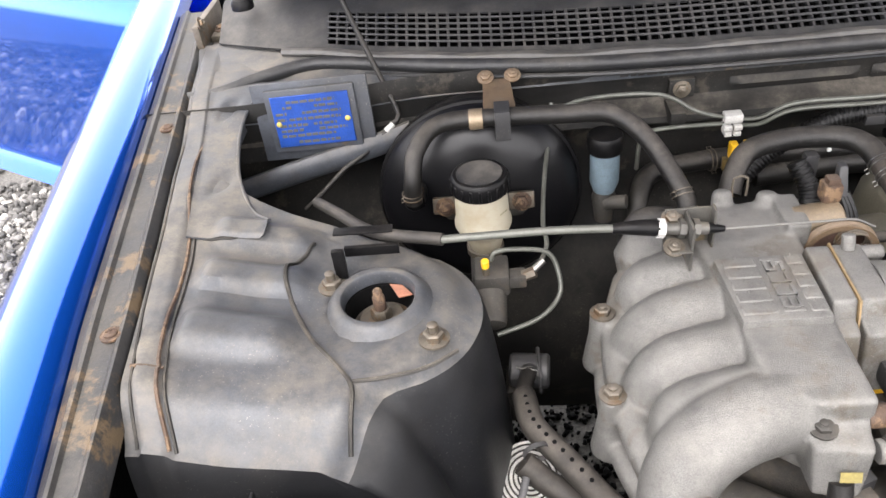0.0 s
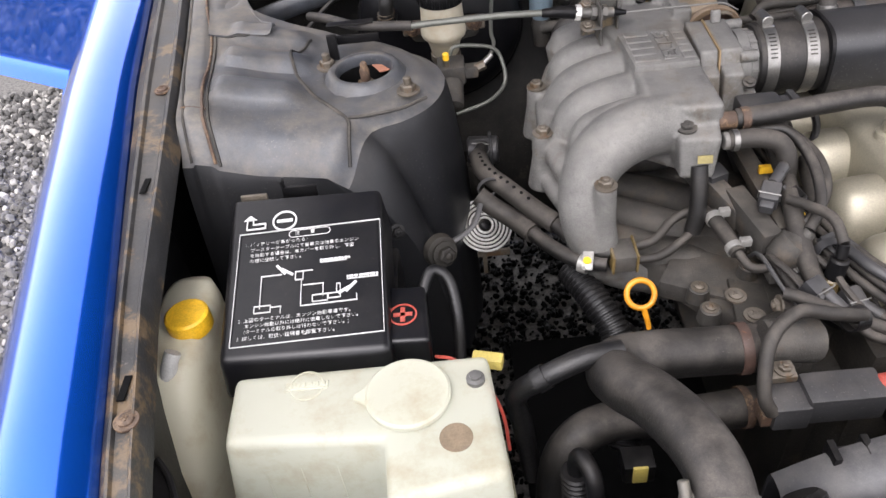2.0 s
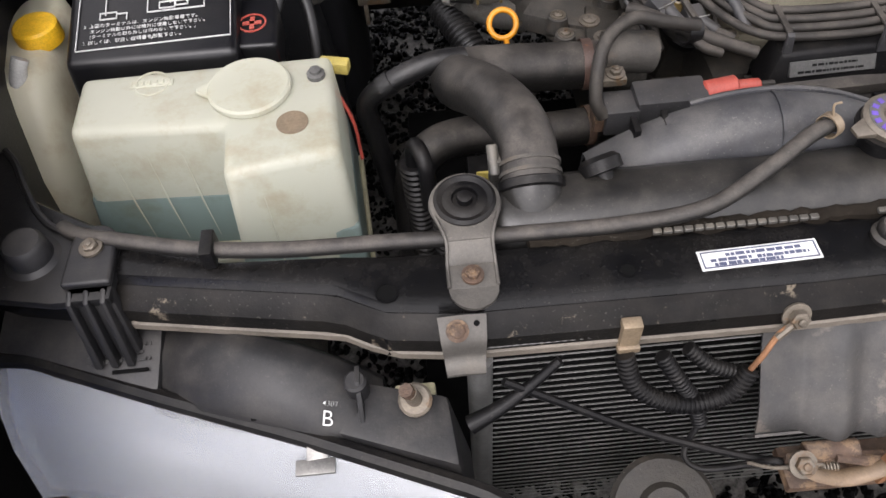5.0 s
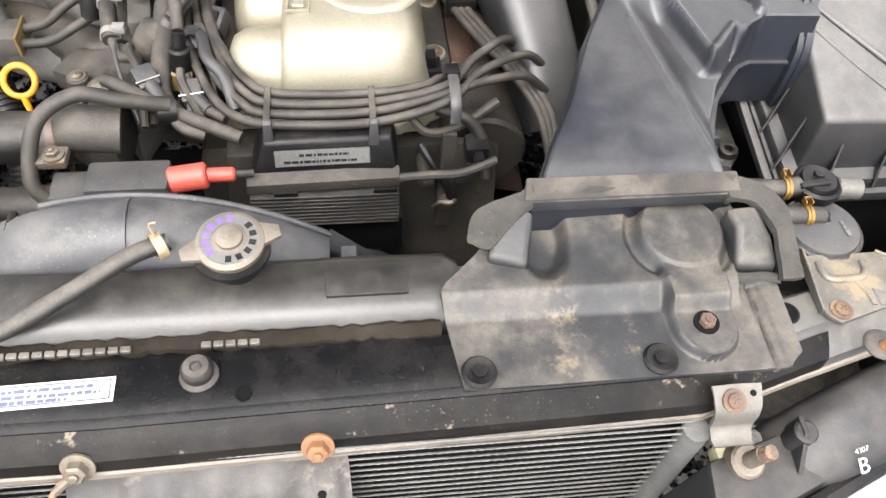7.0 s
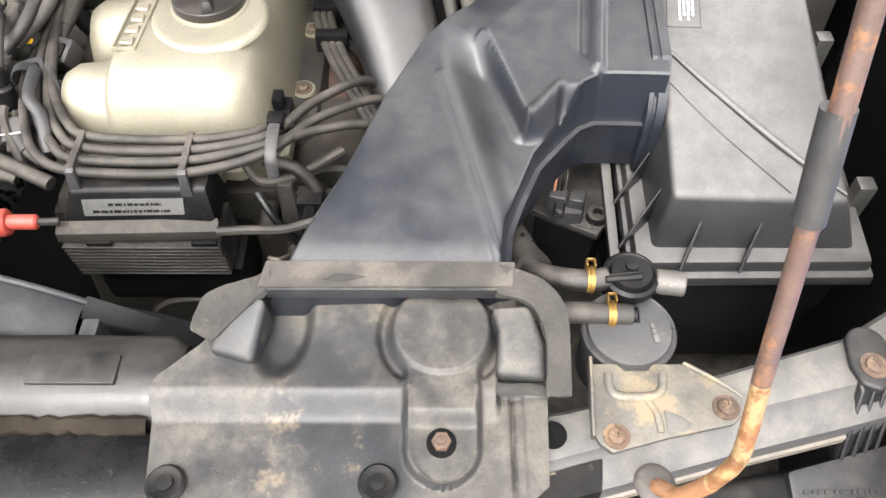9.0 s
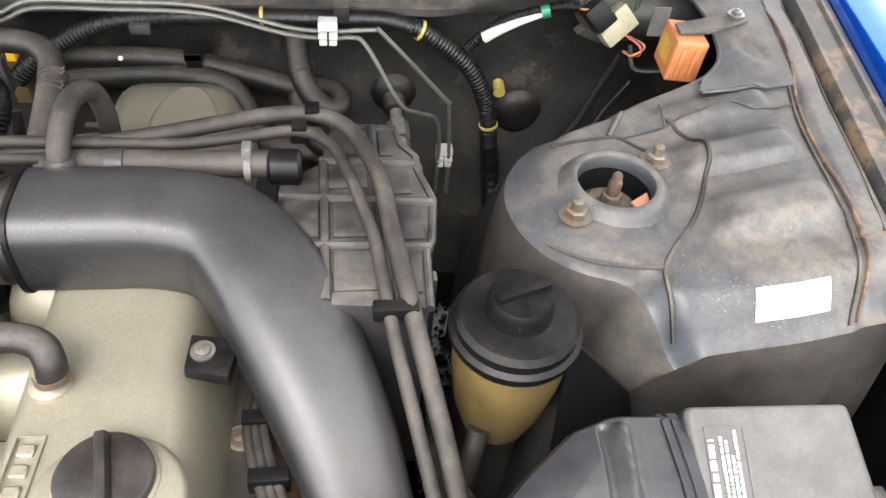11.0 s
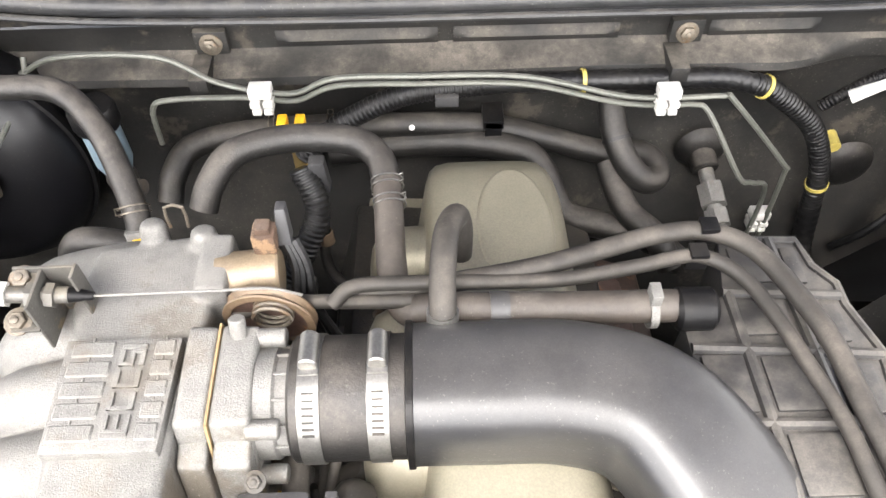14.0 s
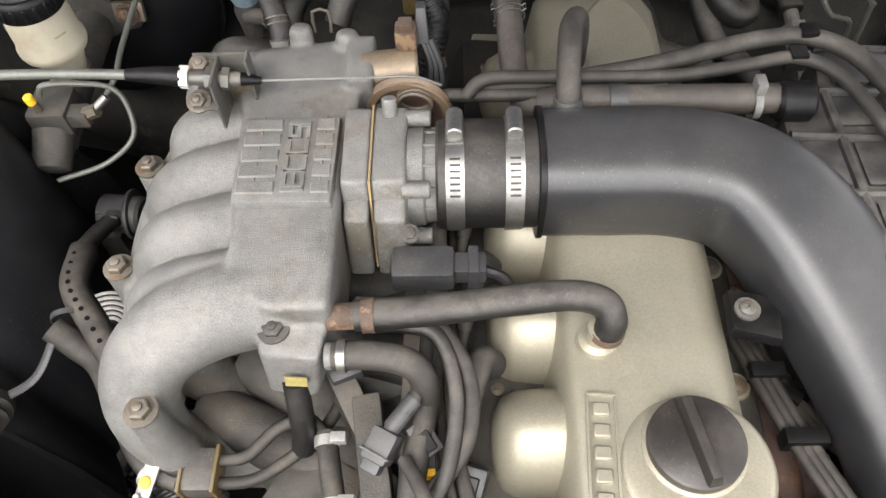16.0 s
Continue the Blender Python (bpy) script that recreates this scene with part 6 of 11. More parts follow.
part("plus_sign", add(add(ring_(0.0135, 0.0016, pm), block(-0.009, 0.009, -0.0022, 0.0022, -0.001, PR, 0, 1, pm)), block(-0.0022, 0.0022, -0.009, 0.009, -0.001, PR, 0, 1, pm)), M_RED, bat, "red plus sign")
ar = bmesh.new()
for a in ((0.016, 0.036, 0.1505, 0.1517), (0.016, 0.0172, 0.1505, 0.163), (0.022, 0.0232, 0.1565, 0.163), (0.022, 0.036, 0.1565, 0.1577), (0.0348, 0.036, 0.1505, 0.1577)):
    add(ar, block(*a, -0.001, PR, 0), bm_)
add(ar, prism([(0.013, 0.163), (0.0262, 0.163), (0.0196, 0.169)], -0.001, PR, 0), bm_)
oval = [(0.061 + 0.020 + (0.0165 if c > 0 else -0.0165) + 0.0042 * c, 0.1394 + 0.0042 * s) for c, s in ((math.cos(a), math.sin(a)) for a in spread(0, 2 * math.pi, 29))]
part("print_oval", tube([bm_ @ Vector((x, y, 0.0002)) for x, y in oval], 0.0004, 6, 1, True), M_WHITE, bat)
part("arrow_sign", ar, M_WHITE, bat)
words = [("注　　意", 0.066, 0.1372, 0.0058), ("1. バッテリーがあがったら！", 0.016, 0.1285, 0.0058), ("ブースターケーブルにて自車又は他車のエンジン", 0.022, 0.1215, 0.0056),
         ("を始動する場合は、本カバーを取り外し、下図", 0.022, 0.1150, 0.0056), ("の様に接続して下さい。", 0.022, 0.1085, 0.0056),
         ("2. 上図のターミナルは、エンジン始動専用です。", 0.016, 0.0405, 0.0056), ("エンジン始動以外には絶対に使用しないで下さい。", 0.022, 0.0345, 0.0054),
         ("(ターミナルの取り外しは行わないで下さい。)", 0.022, 0.0285, 0.0054), ("3. 詳しくは、取扱い説明書を御覧下さい。", 0.016, 0.0215, 0.0056)]
for text, x, y, s in words:
    part("print", lettering(text, s * 0.88, bm_ @ Matrix.Translation((x, y, 0.0001)), 0.0004), M_WHITE, bat)
dg = bmesh.new()
for a in ((0.035, 0.036, 0.055, 0.092), (0.036, 0.055, 0.091, 0.092), (0.030, 0.046, 0.050, 0.058), (0.046, 0.056, 0.055, 0.056), (0.055, 0.056, 0.048, 0.055), (0.074, 0.075, 0.053, 0.083), (0.075, 0.1, 0.053, 0.054), (0.068, 0.076, 0.083, 0.093), (0.076, 0.096, 0.076, 0.077), (0.095, 0.096, 0.062, 0.076),
          (0.085, 0.100, 0.056, 0.064), (0.1, 0.128, 0.053, 0.054), (0.127, 0.128, 0.053, 0.060), (0.100, 0.112, 0.058, 0.064), (0.072, 0.085, 0.0925, 0.0935), (0.092, 0.118, 0.1005, 0.1015), (0.108, 0.112, 0.064, 0.074), (0.118, 0.148, 0.0775, 0.0785)):
    x0, x1, y0, y1 = a
    x1, y1 = (x0 + 0.0006 if x1 - x0 < 0.0012 else x1), (y0 + 0.0006 if y1 - y0 < 0.0012 else y1)
    add(dg, block(x0, x1, y0, y1, -0.001, PR, 0) if min(x1 - x0, y1 - y0) < 0.001 else frame_lines(x0, x1, y0, y1, 0.0006, Matrix()), bm_)
for x, y, t in ((0.060, 0.094, -0.6), (0.054, 0.097, -0.9), (0.116, 0.066, 0.5), (0.122, 0.069, 0.8)):
    add(dg, block(-0.007, 0.007, -0.0012, 0.0012, -0.001, PR, 0), bm_ @ Matrix.Translation((x, y, 0)) @ Matrix.Rotation(t, 4, "Z"))
part("print_diagram", dg, M_WHITE, bat)
part("print", bars([(0.092, 0.1022, 0.03), (0.118, 0.0795, 0.03)], bm_ @ Matrix.Translation((0, 0, -0.001)), 0.0022, 0.0016, 8), M_WHITE, bat)
part("tray_tab", block(0.012, 0.040, 0.626, 0.630, 0.835, 0.860, 0.001), M_OLDSTEEL, bat)
part("tray_tab", add(block(0.055, 0.092, 0.632, 0.636, 0.845, 0.862, 0.001), block(0.055, 0.058, 0.632, 0.64, 0.845, 0.870, 0.001)), M_BLACK, bat)

tank = thing("coolant_tank", (0.15, 0.35, 0.62), "milky white expansion tank, half full of green coolant", "coolant tank")
Z_T = 0.815
tank_top = [(0.030, 0.422), (0.253, 0.424), (0.262, 0.305), (0.168, 0.288), (0.164, 0.345), (0.032, 0.352)]
tank_low = [(0.014, 0.428), (0.258, 0.43), (0.270, 0.272), (0.160, 0.262), (0.157, 0.330), (0.012, 0.338)]


def tank_shell(g, z0, z1):
    a = [(lerp(p[0], q[0], (Z_T - z0) / 0.14), lerp(p[1], q[1], (Z_T - z0) / 0.14)) for p, q in zip(tank_top, tank_low)]
    b = [(lerp(p[0], q[0], (Z_T - z1) / 0.14), lerp(p[1], q[1], (Z_T - z1) / 0.14)) for p, q in zip(tank_top, tank_low)]
    c = Vector((0.17, 0.36))
    f = lambda pts: [tuple(Vector(p) + (c - Vector(p)).normalized() * g) for p in pts]
    return hull([(x, y, z0) for x, y in f(a)], [(x, y, z1) for x, y in f(b)], 0.009 if not g else 0.004, 3)


part("shell", tank_shell(0, 0.655, Z_T), M_TANK, tank, "", 45)
part("coolant", tank_shell(-0.0008, 0.668, 0.738), M_TANKLOW, tank, "green coolant showing through the wall")
tm = Matrix.Translation((0.184, 0.384, Z_T))
cap_ = part("cap", lathe([(0.0, 0), (0.034, 0), (0.036, 0.002), (0.036, 0.006), (0.034, 0.008), (0.0, 0.0085)], tm, 40), M_TANK, tank, "pale translucent cap with a pull tab")
part("tab", prism([(-0.033, -0.010), (-0.046, -0.002), (-0.046, 0.003), (-0.033, 0.012)], 0.002, 0.006, 0.001, 1, tm), M_TANK, cap_)
part("stud", lathe([(0.008, 0), (0.008, 0.004), (0.005, 0.005), (0.005, 0.008), (0.0, 0.009)], Matrix.Translation((0.241, 0.395, Z_T)), 18), M_SILVERPL, tank)
part("round_sticker", lathe([(0.0, 0), (0.0135, 0), (0.0135, 0.0008), (0, 0.0008)], Matrix.Translation((0.222, 0.340, Z_T)), 30), M_COPPER, tank, "worn round silver sticker")
part("raised_ring", lathe([(0.0135, 0), (0.0138, 0.0014), (0.0152, 0.0014), (0.0155, 0)], Matrix.Translation((0.0955, 0.405, Z_T - 0.0002)), 36, False), M_TANK, tank)
part("raised_mark", block(0.0765, 0.1145, 0.4005, 0.4095, Z_T - 0.001, Z_T + 0.0016, 0.0008, 1), M_TANK, tank)
for k in range(6):
    part("raised_mark", block(0.0790 + k * 0.0058, 0.0832 + k * 0.0058, 0.4022, 0.4078, Z_T + 0.0010, Z_T + 0.0025, 0.0006, 1), M_TANK, tank)
part("seam", tube([(x, y, 0.676) for x, y in [(p[0] + (0.003 if p[0] > 0.15 else -0.003), p[1] - 0.004) for p in tank_low[1:]]], 0.003, 8, 1, True), M_IVORY, tank)
for x in (0.062, 0.092, 0.122):
    part("pleat", tube([(x, 0.3395, 0.79), (x + 0.002, 0.334, 0.74), (x + 0.006, 0.3285, 0.69)], [0.0002, 0.0009, 0.0002], 8), M_TANK, tank)
for x in (0.196,):
    part("pleat", tube([(x, 0.2825, 0.79), (x + 0.001, 0.275, 0.74), (x + 0.001, 0.268, 0.69)], [0.0002, 0.0009, 0.0002], 8), M_TANK, tank)
part("foot", block(0.03, 0.24, 0.32, 0.42, 0.60, 0.66, 0.006), M_TANK, tank)
for x in (0.075, 0.115):
    part("foot_lug", block(x, x + 0.026, 0.313, 0.325, 0.625, 0.648, 0.004), M_IVORY, tank, "yellowed moulded lug")
wash = thing("washer_tank", (-0.05, 0.46, 0.45), "yellowed plastic washer tank with a yellow cap", "washer tank")
part("shell", loft([[(cx + a * math.copysign(abs(math.cos(t)) ** 0.55, math.cos(t)), cy + b * math.copysign(abs(math.sin(t)) ** 0.55, math.sin(t)), z) for t in (2 * math.pi * j / 32 for j in range(32))]
                    for z, cx, cy, a, b in ((0.46, -0.045, 0.46, 0.032, 0.10), (0.62, -0.045, 0.47, 0.034, 0.102), (0.72, -0.047, 0.485, 0.033, 0.095), (0.775, -0.048, 0.505, 0.031, 0.08), (0.795, -0.048, 0.512, 0.028, 0.07), (0.802, -0.048, 0.514, 0.02, 0.055))]), M_WASHER, wash, "", 60)
part("spout", tube([(-0.047, 0.450, 0.770), (-0.045, 0.449, 0.790), (-0.040, 0.455, 0.806), (-0.036, 0.460, 0.813)], [0.011, 0.0085, 0.0075, 0.0078], 14), M_WHITEPL, wash, "white plastic spout")
wm = Matrix.Translation((-0.034, 0.507, 0.797))
wc = part("cap", lathe([(0.0, 0.019), (0.019, 0.019), (0.0215, 0.017), (0.022, 0.013), (0.022, 0.0), (0.0, 0.0)], wm, 36), M_YELLOW, wash, "yellow screw cap")
part("spout", rod((-0.055, 0.478, 0.772), (-0.066, 0.462, 0.790), 0.0095, 16, 0.002), M_IVORY, wash, "pale spout")

# ---- radiator and shroud ----
rad = thing("radiator", (0.68, 0.235, 0.45), "black radiator with a plastic top tank and metal cap", "radiator")


def tank_ring(x, k=1.0):
    c = [(0.207, 0.770), (0.205, 0.793), (0.210, 0.805), (0.222, 0.8125), (0.240, 0.8146), (0.256, 0.8125), (0.266, 0.805), (0.270, 0.793), (0.270, 0.770)]
    return [(x, 0.238 + (y - 0.238) * k, 0.79 + (z - 0.79) * k) for y, z in c]


part("top_tank", loft([tank_ring(0.372, 0.75), tank_ring(0.378, 0.93), tank_ring(0.390)] + [tank_ring(x, 1 + 0.012 * math.sin(x * 60)) for x in spread(0.40, 0.825, 40)] + [tank_ring(0.835, 0.8)]), M_RADTANK, rad, "", 40)
part("core_body", block(0.36, 1.01, 0.222, 0.258, 0.40, 0.775, 0.002), M_FIN, rad)
part("hose_neck", tube([(0.408, 0.243, 0.785), (0.4085, 0.247, 0.801), (0.409, 0.256, 0.8138), (0.409, 0.266, 0.8190)], [0.033, 0.0265, 0.0235, 0.0215], 30), M_RADTANK, rad, "", 60)
part("neck_base", hull([(0.376, 0.210, 0.772), (0.452, 0.210, 0.772), (0.452, 0.273, 0.772), (0.376, 0.273, 0.772)], [(0.386, 0.224, 0.8125), (0.434, 0.224, 0.8125), (0.434, 0.271, 0.8135), (0.386, 0.271, 0.8135)], 0.010, 3), M_RADTANK, rad, "", 60)
part("neck_ring", lathe([(0.024, -0.004), (0.0262, -0.003), (0.0262, 0.003), (0.024, 0.004)], axis((0.409, 0.250, 0.8115), (0, 1, 0.55)), 32), M_BLACK, rad)
part("bleed_plug", lathe([(0.008, 0), (0.008, 0.008), (0.017, 0.009), (0.017, 0.018), (0.013, 0.022), (0, 0.022)], axis((0.468, 0.250, 0.806), (-0.25, 0.75, 0.55)), 24), M_BLACK, rad, "black bleed plug")
part("filler_neck", lathe([(0.016, -0.02), (0.016, 0.008), (0.026, 0.012), (0.026, 0.015)], Matrix.Translation((0.681, 0.256, 0.820)), 28), M_BLACK, rad)
rcm = axis((0.681, 0.258, 0.836), (0, -0.12, 1)) @ Matrix.Scale(0.76, 4)
rc = part("cap", lathe([(0, 0), (0.029, 0), (0.030, 0.003), (0.030, 0.008), (0.027, 0.0105), (0.012, 0.0115), (0.0115, 0.015), (0.009, 0.016), (0, 0.016)], rcm, 40), M_OLDSTEEL, rad, "pressed steel cap with a printed ring")
for s in (-1, 1):
    part("ear", add(bmesh.new(), hull([(s * 0.026, -0.012, 0.001), (s * 0.044, -0.006, 0.001), (s * 0.044, 0.006, 0.001), (s * 0.026, 0.012, 0.001)], [(s * 0.026, -0.012, 0.008), (s * 0.044, -0.006, 0.005), (s * 0.044, 0.006, 0.005), (s * 0.026, 0.012, 0.008)], 0.001), rcm @ Matrix.Rotation(0.25, 4, "Z")), M_OLDSTEEL, rc)
part("printed_ring", lathe([(0.0155, 0.0109), (0.0255, 0.0103), (0.0255, 0.0112), (0.0155, 0.0118), (0.0155, 0.0109)], rcm, 40), M_SILVERPL, rc, "worn printed ring")
for j in range(14):
    a = 2 * math.pi * j / 14
    if j % 7 == 6:
        continue
    part("print_mark", block(-0.0026, 0.0026, 0.0175, 0.0235, 0.0108, 0.0119, 0, 1, rcm @ Matrix.Rotation(a, 4, "Z")), surface("violet_print", (0.10, 0.06, 0.30), 0.4, 0, 0, bump=0) if j == 0 else bpy.data.materials["violet_print"] if j < 7 else M_BLACK, rc)
part("printed_panel", block(0.742, 0.798, 0.226, 0.246, 0.8125, 0.8160, 0.001), M_RADTANK, rad)
for i in range(16):
    x = 0.492 + i * 0.0078
    part("tank_crimp", block(x, x + 0.0066, 0.1985, 0.2030, 0.8025, 0.8060, 0.0006, 1), M_BARESTEEL, rad, "")
for i in range(5):
    x = 0.66 + i * 0.0078
    part("tank_crimp", block(x, x + 0.0066, 0.1985, 0.2030, 0.8025, 0.8060, 0.0006, 1), M_BARESTEEL, rad, "")
rag = random.Random(11)
foam_line = [(x, 0.2055 + rag.uniform(-0.0012, 0.0012), 0.8000 + rag.uniform(-0.0012, 0.0014)) for x in spread(0.40, 0.818, 64)]
part("foam_strip", tube(foam_line, [rag.uniform(0.0052, 0.0072) for _ in foam_line], 8, 2, flat=0.8), M_BROWNFOAM, rad, "crumbling brown foam strip")

shroud = thing("fan_shroud", (0.62, 0.30, 0.55), "dusty black plastic fan shroud arch", "fan shroud")


def arch_z(x):
    return 0.836 - 2.7 * (x - 0.60) ** 2


ARCH = [(0.258, -0.040), (0.260, -0.026), (0.266, -0.012), (0.276, -0.004), (0.288, 0.0), (0.299, 0.0), (0.3055, -0.003), (0.308, -0.010), (0.3085, -0.020), (0.309, -0.11)]
part("arch", sheet(lambda u, v: (u, ARCH[v][0], arch_z(u) + ARCH[v][1]), spread(0.462, 0.7435, 40), range(len(ARCH)), 0.003), M_SHROUD, shroud, "", 45)
part("back_lip", tube([(x, 0.3085, arch_z(x) - 0.0035) for x in spread(0.545, 0.7435, 20)], 0.0030, 8, 2), M_SHROUD, shroud)
part("joint", sheet(lambda u, v: (u, ARCH[v][0] - 0.0006, arch_z(u) + 0.0018 + ARCH[v][1]), [0.606, 0.6075, 0.609], range(9), 0.002), M_SHROUD, shroud)
part("clip", add(add(block(0.4985, 0.504, 0.292, 0.310, 0.800, 0.816, 0.001), block(0.522, 0.5275, 0.292, 0.310, 0.804, 0.820, 0.001)), block(0.5035, 0.5225, 0.300, 0.308, 0.802, 0.809, 0.001)), M_BLACK, shroud)
part("fin", hull([(0.742, 0.296, 0.752), (0.744, 0.313, 0.752), (0.790, 0.331, 0.700), (0.788, 0.318, 0.700)], [(0.742, 0.296, 0.776), (0.744, 0.313, 0.781), (0.790, 0.331, 0.708), (0.788, 0.318, 0.706)], 0.0015), M_SHROUD, shroud)
part("lower_ring", lathe([(0.21, 0), (0.215, 0), (0.215, 0.05), (0.21, 0.05), (0.21, 0)], axis((0.68, 0.28, 0.535), (0, 1, 0)), 48), M_BLACK, shroud)
part("cross_bar", hull([(0.738, 0.270, 0.752), (0.862, 0.254, 0.770), (0.862, 0.264, 0.770), (0.738, 0.284, 0.752)], [(0.738, 0.270, 0.770), (0.862, 0.254, 0.788), (0.862, 0.264, 0.788), (0.738, 0.284, 0.770)], 0.0015), M_SHROUD, shroud)
part("cross_tab", block(0.752, 0.764, 0.270, 0.288, 0.765, 0.790, 0.0015), M_SHROUD, shroud)
# upper radiator hose
uh = thing("radiator_hose", (0.40, 0.40, 0.72), "thick dusty black upper radiator hose", "radiator hose")
part("hose", tube([(0.409, 0.253, 0.8135), (0.409, 0.264, 0.8188), (0.408, 0.290, 0.825), (0.400, 0.325, 0.820), (0.386, 0.368, 0.803), (0.371, 0.402, 0.783), (0.366, 0.430, 0.766), (0.380, 0.453, 0.752), (0.415, 0.463, 0.744), (0.46, 0.467, 0.738), (0.515, 0.470, 0.733)], [0.0235, 0.0235, 0.0235, 0.024, 0.0245, 0.025, 0.025, 0.025, 0.0245, 0.024, 0.024], 24, 8), M_RUBBER, uh, "", 60)
for y, z in ((0.2570, 0.8153), (0.2650, 0.8190)):
    part("clamp", band((0.409, y, z), (0, 1, 0.45), 0.0238, 0.003, 0.0010), M_ALUDULL, uh, "steel hose clamp")
part("clamp_screw", add(rod((0.382, 0.258, 0.818), (0.381, 0.276, 0.834), 0.0045, 12, 0.001), block(0.378, 0.388, 0.262, 0.273, 0.802, 0.828, 0.002)), M_BARESTEEL, uh)
part("clamp", band((0.500, 0.4695, 0.7345), (1, 0, 0), 0.0247, 0.010, 0.0012), M_RUSTROD, uh, "dull hose clamp")
lh = thing("lower_hose", (0.43, 0.36, 0.68), "dusty black coolant bypass hose", "radiator hose")
part("hose", tube([(0.307, 0.405, 0.47), (0.311, 0.405, 0.63), (0.328, 0.415, 0.68), (0.37, 0.432, 0.686), (0.45, 0.44, 0.673), (0.53, 0.45, 0.668)], 0.020, 18), M_RUBBER, lh)
part("clamp", band((0.505, 0.447, 0.6695), (1, 0.1, -0.05), 0.0205, 0.008), M_RUST, lh)
th = thing("thermostat_housing", (0.53, 0.455, 0.70), "oily grey thermostat housing with a bolt", "thermostat housing")
part("neck", lathe([(0.019, -0.012), (0.0215, 0.0), (0.024, 0.012), (0.030, 0.022), (0.033, 0.030), (0.033, 0.040)], axis((0.506, 0.470, 0.733), (1, 0, 0)), 28), M_BLOCK, th)
part("flange", hull([(0.545, 0.435, 0.70), (0.545, 0.508, 0.70), (0.545, 0.512, 0.762), (0.545, 0.438, 0.766)], [(0.556, 0.435, 0.70), (0.556, 0.508, 0.70), (0.556, 0.512, 0.762), (0.556, 0.438, 0.766)], 0.004), M_BLOCK, th)
part("bolt", hex_bolt((0.545, 0.502, 0.756), (-1, 0, 0)), M_OLDSTEEL, th)

# overflow hose along the support
of = thing("overflow_hose", (0.35, 0.22, 0.79), "long black rubber overflow hose", "hose")
part("hose", tube([(0.640, 0.262, 0.838), (0.615, 0.250, 0.838), (0.575, 0.226, 0.830), (0.53, 0.208, 0.818), (0.47, 0.207, 0.809), (0.40, 0.209, 0.8065), (0.356, 0.2105, 0.8062), (0.30, 0.2125, 0.8070), (0.22, 0.214, 0.808), (0.15, 0.222, 0.809), (0.09, 0.238, 0.808), (0.06, 0.249, 0.804), (0.04, 0.262, 0.80)], 0.0063, 14), M_RUBBER, of)
part("clip", band((0.634, 0.259, 0.838), (1, 0.6, 0), 0.0086, 0.007), M_COPPER, of, "brass spring clip")
part("clip_tail", tube([(0.634, 0.259, 0.846), (0.632, 0.262, 0.856), (0.637, 0.262, 0.858)], 0.001, 6), M_COPPER, of)
part("holder", block(0.158, 0.168, 0.208, 0.232, 0.800, 0.819, 0.002), M_BLACK, of)

# radiator bracket with rubber mount
rb = thing("radiator_bracket", (0.356, 0.20, 0.80), "dull steel radiator bracket with a rubber mount", "bracket")
part("strap", hull([(0.338, 0.166, 0.8005), (0.374, 0.166, 0.8005), (0.374, 0.193, 0.8010), (0.338, 0.193, 0.8010)], [(0.339, 0.167, 0.8035), (0.373, 0.167, 0.8035), (0.373, 0.191, 0.8045), (0.339, 0.191, 0.8045)], 0.001), M_BRACKET, rb)
part("strap_round", lathe([(0.0, 0), (0.018, 0), (0.018, 0.003), (0, 0.003)], Matrix.Translation((0.356, 0.168, 0.8004)), 30), M_BRACKET, rb)
part("rise", hull([(0.338, 0.190, 0.8010), (0.374, 0.190, 0.8010), (0.373, 0.202, 0.8160), (0.339, 0.202, 0.8160)], [(0.338, 0.187, 0.8045), (0.374, 0.187, 0.8045), (0.373, 0.200, 0.8195), (0.339, 0.200, 0.8195)], 0.001), M_BRACKET, rb)
part("upper_strap", hull([(0.339, 0.199, 0.8163), (0.373, 0.199, 0.8163), (0.380, 0.222, 0.8175), (0.332, 0.222, 0.8175)], [(0.339, 0.199, 0.8195), (0.373, 0.199, 0.8195), (0.380, 0.222, 0.8205), (0.332, 0.222, 0.8205)], 0.001), M_BRACKET, rb)
for s in (-1, 1):
    part("strap_edge", tube([(0.356 + s * 0.0175, 0.168, 0.8045), (0.356 + s * 0.0175, 0.188, 0.8055), (0.356 + s * 0.0170, 0.200, 0.8200), (0.356 + s * 0.0235, 0.221, 0.8212)], 0.0014, 6, 4), M_BRACKET, rb)
part("head", lathe([(0.0, 0.0), (0.0265, 0.0), (0.0275, 0.002), (0.0265, 0.0045), (0.024, 0.005), (0, 0.005)], axis((0.356, 0.2335, 0.8165), (0, -0.05, 1)), 36), M_BRACKET, rb)
part("rubber_mount", lathe([(0.023, 0.004), (0.0235, 0.007), (0.021, 0.009), (0.017, 0.007), (0.014, 0.009), (0.010, 0.009), (0.009, 0.006), (0.006, 0.006), (0.0055, 0.011), (0.003, 0.012), (0, 0.012)], axis((0.356, 0.2335, 0.8165), (0, -0.05, 1)), 36), M_BLACK, rb, "round ribbed rubber mount")
part("bolt", hex_bolt((0.356, 0.177, 0.806), (0, 0, 1), 0.0055, 0.005), M_RUST, rb, "rusty bolt")

